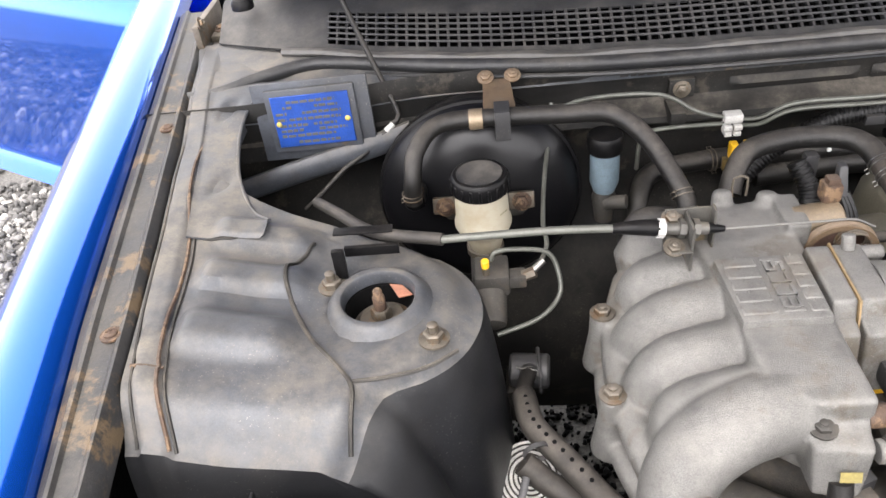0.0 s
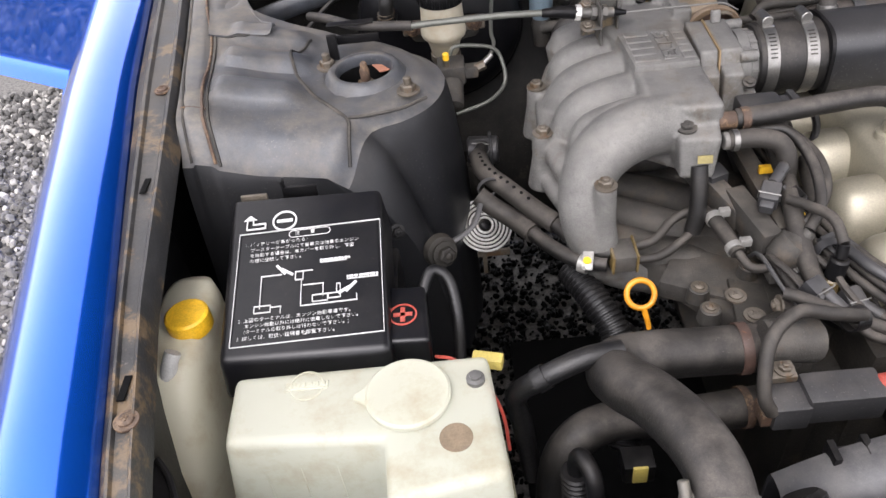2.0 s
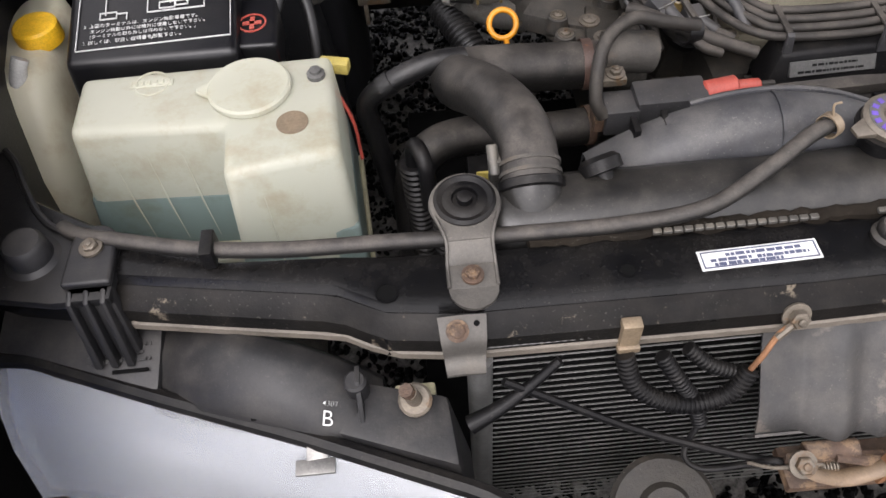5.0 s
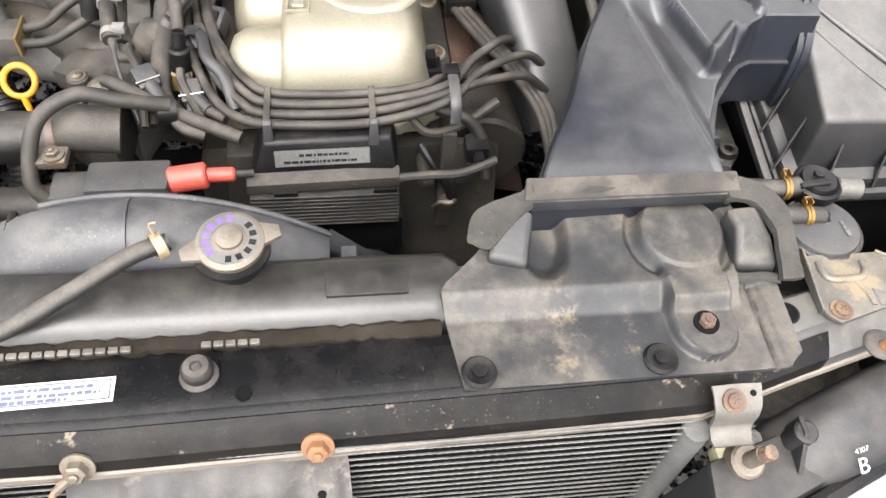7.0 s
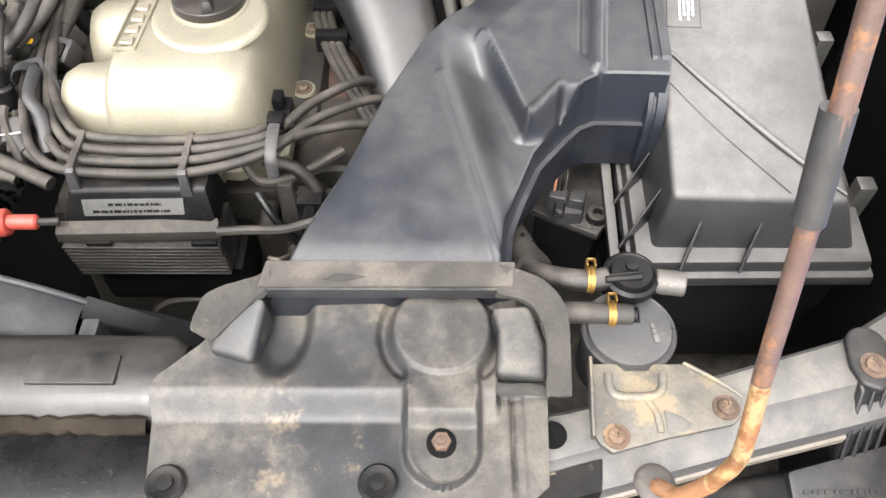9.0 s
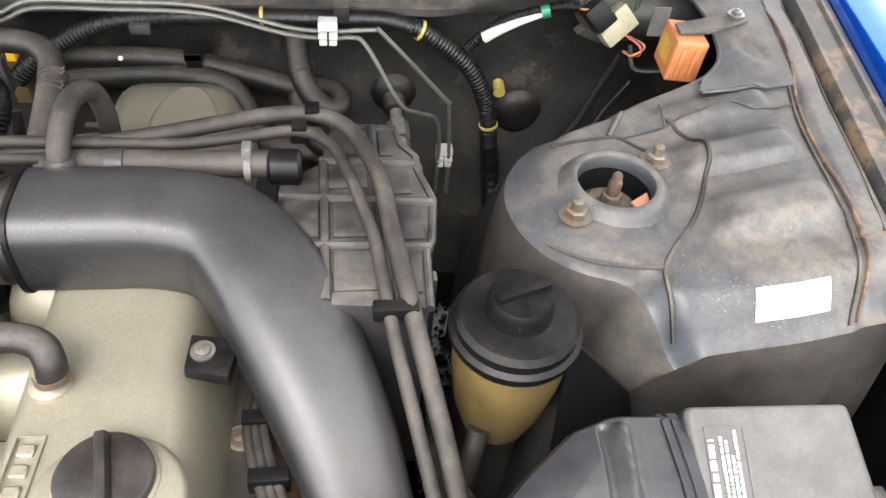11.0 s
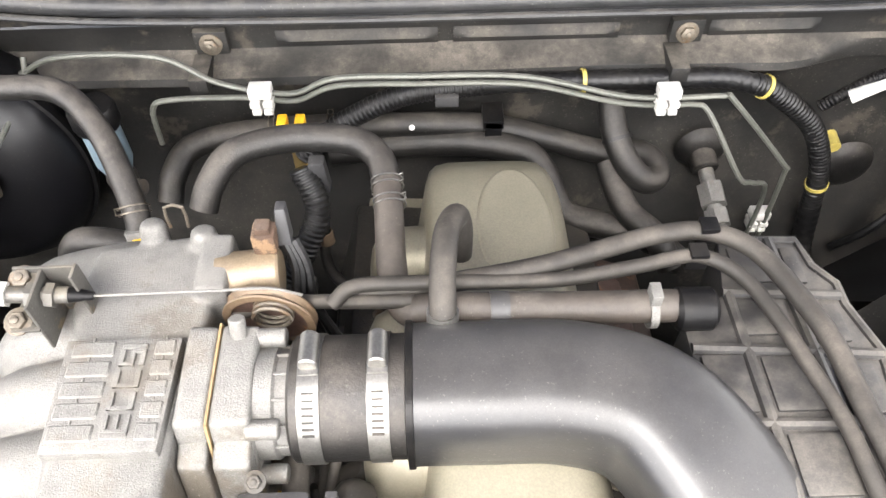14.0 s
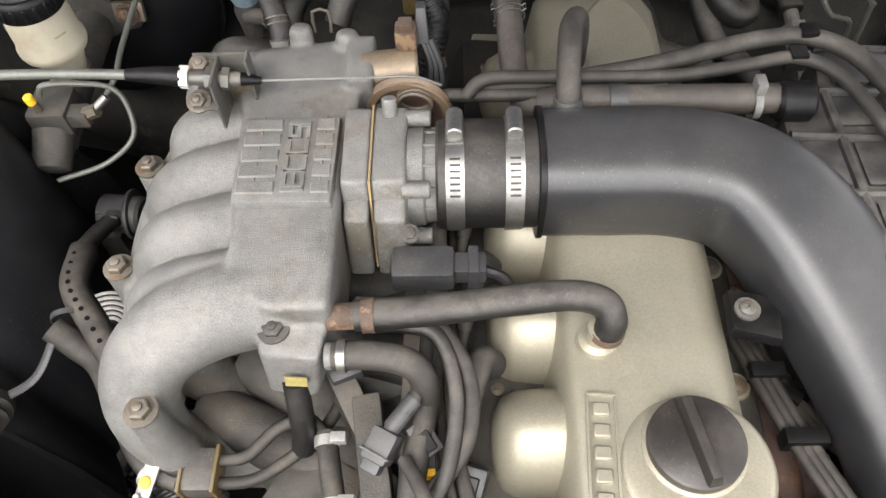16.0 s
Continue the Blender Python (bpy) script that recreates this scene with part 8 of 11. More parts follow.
def duct_z(x, y):
    z = min(0.842 + 0.17 * (y - 0.29), 0.8865) - 0.004 * smooth((0.315 - y) / 0.03)
    crease, k = off_line((x, y), (0.999, 0.450), (1.039, 0.296))
    rib_side, _ = off_line((x, y), (1.030, 0.490), (1.060, 0.412))
    facet = max(smooth(rib_side / 0.006 + 0.5), smooth((0.412 - y) / 0.008))
    z -= facet * smooth((y - 0.27) / 0.03) * 0.020 * smooth(-crease / 0.034) * smooth((0.50 - y) / 0.04)
    z += raised((x, y), (0.999, 0.450), (1.038, 0.300), 0.0050, 0.0022)
    # plateau by the collar ends in a step towards the inner lip
    step, k = off_line((x, y), (1.061, 0.412), (1.087, 0.441))
    z -= (1 - facet) * 0.020 * smooth((step - 0.001) / 0.012) * smooth((1.092 - x) / 0.006)
    step, k = off_line((x, y), (1.085, 0.441), (1.165, 0.452))
    z -= 0.020 * smooth((step - 0.001) / 0.011) * smooth((x - 1.083) / 0.008)
    z += raised((x, y), (1.031, 0.487), (1.058, 0.412), 0.0075, 0.0042)
    z += raised((x, y), (1.061, 0.413), (1.087, 0.441), 0.0060, 0.0030)
    z += raised((x, y), (1.1285, 0.590), (1.1155, 0.457), 0.0072, 0.0050) - raised((x, y), (1.1175, 0.592), (1.1070, 0.470), 0.0055, 0.0030)
    # bevel along the outer shoulder
    out, k = off_line((x, y), (1.020, 0.478), (1.112, 0.570))
    z -= 0.30 * max(0.0, -out - 0.001) * smooth((x - 1.0) / 0.03) * smooth((1.135 - x) / 0.02)
    return z


def duct_shell():
    us = [0.0, 0.004, 0.012, 0.025] + spread(0.04, 0.955, 96) + [0.965, 0.975, 0.985, 0.992, 1.0]
    rings = []
    for i in range(len(DUCT) - 1):
        for s in range(20 if i < len(DUCT) - 2 else 27):
            k = s / (20 if i < len(DUCT) - 2 else 26)
            l = [lerp(DUCT[i][0][c], DUCT[i + 1][0][c], k) for c in (0, 1)]
            r = [lerp(DUCT[i][1][c], DUCT[i + 1][1][c], k) for c in (0, 1)]
            top = []
            for u in us:
                x, y = lerp(l[0], r[0], u), lerp(l[1], r[1], u)
                z = duct_z(x, y) - 0.012 * (1 - smooth(u / 0.045)) ** 2
                z = lerp(z, min(z, 0.824), smooth((u - 0.962) / 0.03))
                top.append((x, y, z))
            a, b = top[0], top[-1]
            d = Vector((b[0] - a[0], b[1] - a[1])).normalized()
            rings.append([(a[0], a[1], a[2] - 0.055), (a[0], a[1], a[2] - 0.02)] + top + [(b[0] + d.x * 0.003, b[1] + d.y * 0.003, 0.824), (b[0] + d.x * 0.003, b[1] + d.y * 0.003, 0.8215), (b[0], b[1], 0.820), (b[0] - d.x * 0.002, b[1] - d.y * 0.002, 0.775)])
    return loft(rings)


duct_bm = duct_shell()
part("body", duct_bm, M_DUCT, duct, "", 28)


def collar_ring(dx, grow):
    row = [(1.160, 0.604, 0.80), (1.160, 0.605, 0.868), (1.160, 0.601, 0.880), (1.160, 0.592, 0.8865)] + [(1.160, y, duct_z(1.160, y) + 0.0005) for y in spread(0.58, 0.465, 8)] + [(1.160, 0.452, 0.852), (1.160, 0.4435, 0.838), (1.160, 0.441, 0.82), (1.160, 0.441, 0.775)]
    return [(x + dx, y + grow * (1 if y > 0.59 else -1 if y < 0.455 else 0), z + grow * (1 if z > 0.84 else 0)) for x, y, z in row]
part("end_collar", loft([collar_ring(-0.004, 0.0), collar_ring(-0.0035, 0.0016), collar_ring(0.000, 0.0018), collar_ring(0.0008, 0.0004), collar_ring(0.0026, 0.0004), collar_ring(0.0034, 0.0018), collar_ring(0.0105, 0.0016), collar_ring(0.011, 0.0)]), M_DUCT, duct, "", 32)
part("mouth_band", hull([(0.884, 0.281, 0.8405), (1.046, 0.281, 0.8405), (1.048, 0.298, 0.8425), (0.888, 0.298, 0.8435)], [(0.884, 0.280, 0.8435), (1.046, 0.280, 0.8435), (1.048, 0.2985, 0.8455), (0.888, 0.2985, 0.8465)], 0.0008, 1), M_WIRE, duct, "flat dusty grey foam band")
part("band_tear", hull([(0.925, 0.2845, 0.8439), (0.940, 0.2835, 0.8439), (0.952, 0.287, 0.8443), (0.934, 0.2895, 0.8443)], [(0.925, 0.2845, 0.8446), (0.940, 0.2835, 0.8446), (0.952, 0.287, 0.8450), (0.934, 0.2895, 0.8450)], 0), M_FOAM, duct, "torn dark foam")
def flap(outer, inner, thick, wave=0.0):
    """A flat strip between two edge lines."""
    a, b = spline(outer, 8), spline(inner, 8)
    n = min(len(a), len(b))
    bm = bmesh.new()
    rows = []
    for i in range(n):
        p, q = a[round(i * (len(a) - 1) / (n - 1))], b[round(i * (len(b) - 1) / (n - 1))]
        rows.append([bm.verts.new(p.lerp(q, k / 6) + Vector((0, 0, wave * noise.noise(p.lerp(q, k / 6) * 90)))) for k in range(7)])
    for r, s in zip(rows, rows[1:]):
        for k in range(6):
            bm.faces.new((r[k], r[k + 1], s[k + 1], s[k]))
    bmesh.ops.recalc_face_normals(bm, faces=bm.faces)
    if sum(fc.normal.z for fc in bm.faces) < 0:
        bmesh.ops.reverse_faces(bm, faces=bm.faces)
    bmesh.ops.solidify(bm, geom=bm.faces, thickness=thick)
    return bm


part("foam_end", flap([(0.8415, 0.260, 0.826), (0.8465, 0.276, 0.833), (0.860, 0.2835, 0.838), (0.878, 0.287, 0.8425), (0.892, 0.294, 0.845)], [(0.8425, 0.258, 0.825), (0.857, 0.252, 0.826), (0.868, 0.2605, 0.832), (0.881, 0.271, 0.8385), (0.892, 0.281, 0.844)], 0.005, 0.002), M_GREYFOAM, duct, "curled grey foam end")
part("foam_end", flap([(1.036, 0.297, 0.8450), (1.060, 0.289, 0.8435), (1.074, 0.278, 0.840), (1.080, 0.262, 0.836), (1.0805, 0.240, 0.828), (1.080, 0.217, 0.820)], [(1.036, 0.276, 0.8435), (1.052, 0.272, 0.841), (1.061, 0.265, 0.838), (1.0655, 0.250, 0.833), (1.066, 0.235, 0.826), (1.0645, 0.217, 0.819)], 0.006, 0.002), M_GREYFOAM, duct, "cracked black foam end")
part("mouth_lip", block(0.889, 1.046, 0.2785, 0.2815, 0.832, 0.842, 0.001), M_RESCOVER, duct)

rcov = thing("support_cover", (0.95, 0.21, 0.78), "dusty black plastic air guide cover on the support panel", "air guide")


def guide(u, v):
    y = lerp(0.156, 0.296, v)
    left = table(y, [(0.156, 0.829), (0.225, 0.820), (0.232, 0.824), (0.252, 0.846), (0.27, 0.862), (0.296, 0.876)])
    right = table(y, [(0.156, 1.052), (0.166, 1.064), (0.222, 1.067), (0.226, 1.062), (0.296, 1.046)])
    x = lerp(left, right, u)
    z = 0.8030 + 0.013 * smooth((y - 0.205) / 0.020) + 0.004 * smooth((y - 0.235) / 0.05)
    z -= 0.013 * (1 - smooth((math.hypot((x - 0.897) / 0.022, (y - 0.272) / 0.044) - 0.55) / 0.5))
    d = math.hypot(x - 1.001, y - 0.262)
    z += 0.007 * (1 - smooth((d - 0.029) / 0.006)) - 0.005 * (1 - smooth(abs(d - 0.038) / 0.006)) * smooth((y - 0.225) / 0.01)
    half = 0.0255 - (0.0 if y > 0.19 else 0.0255 - math.sqrt(max(0.0, 0.0255 ** 2 - (0.19 - y) ** 2)))
    inside = smooth((half - abs(x - 1.0015)) / 0.006) if half > 0 else 0.0
    level = 0.8105 + 0.010 * smooth((y - 0.199) / 0.010)
    z = lerp(z, max(z, level), inside)
    edge = 1 - smooth(abs(half - 0.004 - abs(x - 1.0015)) / 0.004) if y < 0.225 and half > 0.006 else 0.0
    z += 0.0018 * edge
    side = smooth((x - 1.034) / 0.004) * (1 - smooth((y - 0.222) / 0.006))
    z = lerp(z, 0.8035 + 0.003 * smooth((x - 1.050) / 0.003), side)
    z -= 0.003 * (1 - smooth(abs(x - 1.0445) / 0.0025)) * side
    z -= 0.012 * (1 - smooth(abs(y - 0.231) / 0.007)) * smooth((x - 1.034) / 0.006)
    return (x, y, z + 0.0006 * noise.noise(Vector((x * 40, y * 40, 3.0))))


part("panel", sheet(guide, spread(0, 1, 190), spread(0, 1, 130), 0.003), M_RESCOVER, rcov, "", 50)
part("wing", hull([(0.854, 0.246, 0.808), (0.883, 0.238, 0.808), (0.891, 0.274, 0.808), (0.864, 0.284, 0.808)], [(0.8545, 0.2465, 0.8235), (0.8825, 0.2390, 0.8205), (0.8905, 0.2735, 0.8395), (0.8660, 0.2830, 0.8375)], 0.005, 3), M_RESCOVER, rcov)
part("wing", hull([(1.031, 0.268, 0.808), (1.036, 0.254, 0.808), (1.034, 0.231, 0.808), (1.067, 0.229, 0.808), (1.066, 0.250, 0.808), (1.056, 0.272, 0.808)], [(1.0315, 0.2685, 0.8395), (1.0365, 0.2540, 0.8350), (1.0345, 0.2320, 0.8195), (1.0660, 0.2300, 0.8180), (1.0650, 0.2500, 0.8280), (1.0560, 0.2710, 0.8385)], 0.005, 3), M_RESCOVER, rcov)
part("seal", tube([(1.032, 0.2262, 0.812), (1.042, 0.2242, 0.8125), (1.056, 0.2255, 0.811), (1.068, 0.2235, 0.810)], 0.0042, 8, 6, flat=0.7), M_FOAM, rcov, "black rubber seal in the step")
for x, y in ((0.840, 0.167), (0.964, 0.168)):
    part("push_clip", add(lathe([(0, 0), (0.0115, 0), (0.012, 0.002), (0.010, 0.0045), (0.006, 0.0035), (0, 0.0035)], Matrix.Translation((x, y, 0.8035)), 24), lathe([(0.005, 0.003), (0.005, 0.0052), (0, 0.0055)], Matrix.Translation((x, y, 0.8035)), 12)), M_BLACK, rcov, "black plastic push clip")
part("bolt_recess", lathe([(0, 0), (0.009, 0.0), (0.009, 0.0015), (0, 0.0015)], axis((1.001, 0.190, 0.8110), (0, -0.1, 1)), 24), M_DARK, rcov)
part("bolt", hex_bolt((1.001, 0.190, 0.8120), (0, 0, 1), 0.0058, 0.005, False), M_RUST, rcov, "rusty bolt")

airbox = thing("air_box", (1.23, 0.48, 0.60), "dusty black plastic air filter box with a ribbed lid", "air box")
part("lid", hull([(1.166, 0.372, 0.752), (1.330, 0.372, 0.752), (1.318, 0.612, 0.80), (1.162, 0.612, 0.80)], [(1.174, 0.384, 0.810), (1.306, 0.382, 0.806), (1.284, 0.594, 0.8985), (1.170, 0.598, 0.8985)], 0.0055, 3), M_AIRBOX, airbox, "", 40)
part("lid_crease", tube([(1.170, 0.500, 0.8585), (1.209, 0.463, 0.8430), (1.258, 0.4195, 0.8250), (1.303, 0.3855, 0.8095)], [0.0016, 0.0030, 0.0030, 0.0014], 10), M_AIRBOX, airbox)
part("lid_crease", tube([(1.170, 0.476, 0.8480), (1.209, 0.434, 0.8306), (1.262, 0.3865, 0.8100)], [0.0010, 0.0012, 0.0008], 8), M_AIRBOX, airbox)
part("lid_rim", hull([(1.152, 0.358, 0.740), (1.342, 0.360, 0.740), (1.330, 0.622, 0.79), (1.150, 0.622, 0.79)], [(1.154, 0.360, 0.756), (1.340, 0.362, 0.756), (1.328, 0.620, 0.804), (1.152, 0.620, 0.804)], 0.003), M_AIRBOX, airbox)
part("lower_box", hull([(1.165, 0.372, 0.58), (1.325, 0.372, 0.58), (1.318, 0.61, 0.60), (1.165, 0.61, 0.60)], [(1.160, 0.366, 0.742), (1.334, 0.368, 0.742), (1.322, 0.616, 0.79), (1.158, 0.616, 0.79)], 0.004), M_BLACK, airbox)
for x in (1.192, 1.239, 1.286):
    part("rib", hull([(x - 0.006, 0.354, 0.750), (x - 0.003, 0.354, 0.750), (x + 0.013, 0.390, 0.752), (x + 0.010, 0.390, 0.752)], [(x - 0.005, 0.357, 0.758), (x - 0.003, 0.357, 0.758), (x + 0.013, 0.386, 0.794), (x + 0.011, 0.386, 0.794)], 0.0006, 1), M_AIRBOX, airbox)
for y in (0.372, 0.412, 0.470):
    z = 0.756 + 0.18 * (y - 0.37)
    part("rib", hull([(1.140, y, z), (1.140, y + 0.003, z), (1.176, y + 0.036, z + 0.004), (1.176, y + 0.033, z + 0.004)], [(1.143, y + 0.002, z + 0.008), (1.143, y + 0.004, z + 0.008), (1.174, y + 0.036, z + 0.042), (1.174, y + 0.034, z + 0.042)], 0.0006, 1), M_AIRBOX, airbox)
part("rim_step", hull([(1.148, 0.352, 0.734), (1.345, 0.354, 0.734), (1.333, 0.626, 0.784), (1.146, 0.626, 0.784)], [(1.149, 0.353, 0.744), (1.344, 0.355, 0.744), (1.332, 0.625, 0.794), (1.147, 0.625, 0.794)], 0.002), M_AIRBOX, airbox)
part("side_rail", hull([(1.134, 0.345, 0.742), (1.142, 0.345, 0.742), (1.142, 0.50, 0.770), (1.134, 0.50, 0.770)], [(1.134, 0.345, 0.750), (1.142, 0.345, 0.750), (1.142, 0.50, 0.778), (1.134, 0.50, 0.778)], 0.0015), M_AIRBOX, airbox)
for y, z in ((0.41, 0.775), (0.56, 0.80)):
    part("latch", block(1.332, 1.346, y, y + 0.014, z - 0.03, z + 0.012, 0.002), M_STEEL, airbox, "bright steel spring latch")
al = Matrix.Translation((1.1775, 0.512, 0.8635)) @ Matrix.Rotation(radians(22.5), 4, "X") @ Matrix.Rotation(radians(-2.0), 4, "Z")
part("label_outline", frame_lines(0.0, 0.027, 0.0, 0.078, 0.0006, al), M_SILVERPL, airbox)
alt = al @ Matrix.Translation((0.0035, 0.004, 0)) @ Matrix.Rotation(radians(90), 4, "Z")
part("print", bars([(0.030, 0.0, 0.036)], alt @ Matrix.Translation((0, -0.0015, 0)), 0.0042, 0.0008, 6), M_WHITE, airbox, "pale printed text")
part("print", bars([(0.002 + 0.004 * (i % 2), -0.0075 - i * 0.0034, 0.066 - 0.006 * (i % 3)) for i in range(4)], alt, 0.0020, 0.0008, 7), M_WHITE, airbox, "pale printed text")

# purge valve and its hoses
vac = thing("purge_valve", (1.125, 0.274, 0.75), "black round two-stage purge valve with clipped hoses", "purge valve")
low_disc = part("lower_disc", lathe([(0, -0.055), (0.0285, -0.055), (0.0295, -0.018), (0.0300, -0.012), (0.0318, -0.0115), (0.0318, -0.0045), (0.0305, -0.003), (0.0285, -0.0040), (0.0275, -0.0012), (0, 0.0)], Matrix.Translation((1.126, 0.273, 0.806)), 48), M_GREYPL, vac, "black moulded disc with a raised rim")
part("rim_notch", block(1.1535, 1.1585, 0.2735, 0.2750, 0.796, 0.8025, 0.0004, 1), M_DARK, low_disc)
part("print", bars([(0.0, 0.0, 0.014)], Matrix.Translation((1.1395, 0.2755, 0.8062)) @ Matrix.Rotation(radians(-84), 4, "Z"), 0.0032, 0.0004, 4), M_DUSTYSTEEL, low_disc, "pale stamped number")
part("outlet_boss", add(rod((1.126, 0.2825, 0.806), (1.1325, 0.2825, 0.806), 0.0055, 16, 0.0015), block(1.112, 1.134, 0.276, 0.289, 0.800, 0.8065, 0.002)), M_BLACK, low_disc)
up_disc = part("upper_disc", lathe([(0, -0.030), (0.015, -0.030), (0.0165, -0.012), (0.0190, -0.011), (0.0190, -0.004), (0.0165, -0.0022), (0.0145, -0.0035), (0.0135, 0.0), (0, 0.001)], Matrix.Translation((1.129, 0.307, 0.822)), 40), M_BLACK, vac, "small black disc with a raised rim")
part("centre", lathe([(0.0045, 0.0005), (0.004, 0.0035), (0, 0.0040)], Matrix.Translation((1.129, 0.310, 0.822)), 20), M_BLACK, up_disc)
part("nozzle", add(rod((1.110, 0.3005, 0.8215), (1.135, 0.3020, 0.8235), 0.0026, 12, 0.0008), rod((1.112, 0.3045, 0.8205), (1.133, 0.3050, 0.8235), 0.0016, 10)), M_BLACK, up_disc)
part("stub", add(rod((1.146, 0.306, 0.812), (1.166, 0.303, 0.812), 0.0085, 18, 0.001), block(1.150, 1.163, 0.301, 0.314, 0.800, 0.815, 0.003)), M_BRACKET, vac, "grey tape round the stub")
part("hose", tube([(1.113, 0.3055, 0.816), (1.100, 0.304, 0.815), (1.083, 0.308, 0.812), (1.066, 0.320, 0.802), (1.059, 0.342, 0.788), (1.055, 0.368, 0.772), (1.050, 0.40, 0.75)], 0.0078, 16), M_RUBBER, vac)
part("hose", tube([(1.096, 0.309, 0.806), (1.078, 0.318, 0.800), (1.066, 0.334, 0.788), (1.058, 0.358, 0.772), (1.054, 0.39, 0.75)], 0.0072, 14), M_RUBBER, vac)
sl = part("sleeve", tube([(1.0655, 0.323, 0.797), (1.0590, 0.344, 0.785), (1.0550, 0.368, 0.771), (1.0500, 0.40, 0.748)], 0.0150, 20, 6), M_RUBBER, vac, "perforated rubber sleeve round both hoses")
for p in ((1.0675, 0.352, 0.7935), (1.064, 0.366, 0.785), (1.071, 0.340, 0.799), (1.060, 0.356, 0.7975), (1.058, 0.372, 0.788)):
    part("sleeve_hole", lathe([(0, 0), (0.0017, 0), (0.0017, 0.001), (0, 0.001)], axis(p, (0.35, -0.2, 1)), 10), M_DARK, sl)
part("hose", tube([(1.128, 0.2822, 0.8065), (1.10, 0.2830, 0.8075), (1.075, 0.284, 0.806), (1.05, 0.284, 0.800)], 0.0075, 14), M_WIRE, vac, "worn grey-brown hose end")
for at, r in (((1.101, 0.3045, 0.8155), 0.0081), ((1.114, 0.2826, 0.8070), 0.0078)):
    c = part("clip", add(band(at, (1, 0, 0), r, 0.0052, 0.0009), band((at[0] + 0.001, at[1], at[2]), (1, 0, 0), r + 0.0003, 0.0022, 0.0012)), M_BRASS, vac, "gold zinc spring clip")
    part("ear", add(block(at[0] - 0.0032, at[0] - 0.0022, at[1] + 0.003, at[1] + 0.0095, at[2] + r - 0.001, at[2] + r + 0.0045, 0.0003, 1), add(block(at[0] + 0.0022, at[0] + 0.0032, at[1] + 0.003, at[1] + 0.0095, at[2] + r - 0.001, at[2] + r + 0.0045, 0.0003, 1), block(at[0] - 0.0032, at[0] + 0.0032, at[1] + 0.0085, at[1] + 0.0095, at[2] + r + 0.001, at[2] + r + 0.0045, 0.0003, 1))), M_BRASS, c)

# relay under the duct: flat dusty top, double plug and a mounting grommet
rl = thing("relay_block", (1.115, 0.45, 0.64), "dusty black relay box with a double plug and grommet", "relay")
part("body", hull([(1.084, 0.446, 0.62), (1.134, 0.424, 0.62), (1.146, 0.44, 0.62), (1.150, 0.515, 0.62), (1.110, 0.520, 0.62)], [(1.084, 0.449, 0.706), (1.136, 0.423, 0.706), (1.150, 0.441, 0.706), (1.155, 0.512, 0.706), (1.110, 0.518, 0.706)], 0.003), M_BLACK, rl)
part("top_plate", hull([(1.080, 0.448, 0.705), (1.137, 0.419, 0.705), (1.153, 0.440, 0.705), (1.158, 0.515, 0.705), (1.108, 0.522, 0.705)], [(1.081, 0.449, 0.7115), (1.137, 0.4205, 0.7115), (1.152, 0.441, 0.7115), (1.157, 0.514, 0.7115), (1.109, 0.521, 0.7115)], 0.0018), M_RESBOX, rl, "dusty moulded top")
part("top_rib", tube([(1.083, 0.4515, 0.7115), (1.128, 0.4285, 0.7115), (1.134, 0.4335, 0.7115), (1.132, 0.447, 0.7115)], 0.0012, 6, 4), M_RESBOX, rl)
plug = part("plug", hull([(1.090, 0.447, 0.711), (1.103, 0.4325, 0.711), (1.124, 0.4325, 0.711), (1.128, 0.447, 0.711), (1.112, 0.462, 0.711), (1.097, 0.464, 0.711)], [(1.0915, 0.447, 0.7255), (1.103, 0.434, 0.7255), (1.123, 0.434, 0.7255), (1.127, 0.447, 0.7255), (1.112, 0.461, 0.7255), (1.098, 0.463, 0.7255)], 0.0018), M_GREYPL, rl, "grey double plug")
part("socket", block(-0.0075, 0.0075, -0.007, 0.007, 0.724, 0.7405, 0.0012, 1, Matrix.Translation((1.1015, 0.446, 0)) @ Matrix.Rotation(radians(-14), 4, "Z")), M_GREYPL, plug)
part("socket", block(-0.0070, 0.0070, -0.0065, 0.0065, 0.724, 0.7370, 0.0012, 1, Matrix.Translation((1.1185, 0.445, 0)) @ Matrix.Rotation(radians(-14), 4, "Z")), M_GREYPL, plug)
part("latch", add(block(1.0975, 1.0990, 0.434, 0.437, 0.722, 0.738, 0.0004, 1), add(block(1.1055, 1.1070, 0.433, 0.436, 0.722, 0.738, 0.0004, 1), block(1.0975, 1.1070, 0.4325, 0.4345, 0.721, 0.7230, 0.0004, 1))), M_BLACK, plug)
part("grommet", lathe([(0.0045, 0.001), (0.0045, 0.0075), (0.0055, 0.0085), (0.0085, 0.0085), (0.0095, 0.0075), (0.0100, 0.0)], Matrix.Translation((1.1385, 0.4405, 0.7112)), 24, False), M_RUBBER, rl, "round rubber grommet")
for i, mm in enumerate((M_ORANGEPINK, M_WIRE, M_BLACK, M_OLDHOSE)):
    part("wire", tube([(1.098 + i * 0.003, 0.447, 0.7395), (1.099 + i * 0.003, 0.451, 0.750), (1.102 + i * 0.002, 0.462, 0.757), (1.100 + i * 0.001, 0.485, 0.750)], 0.0010, 6), mm, rl)

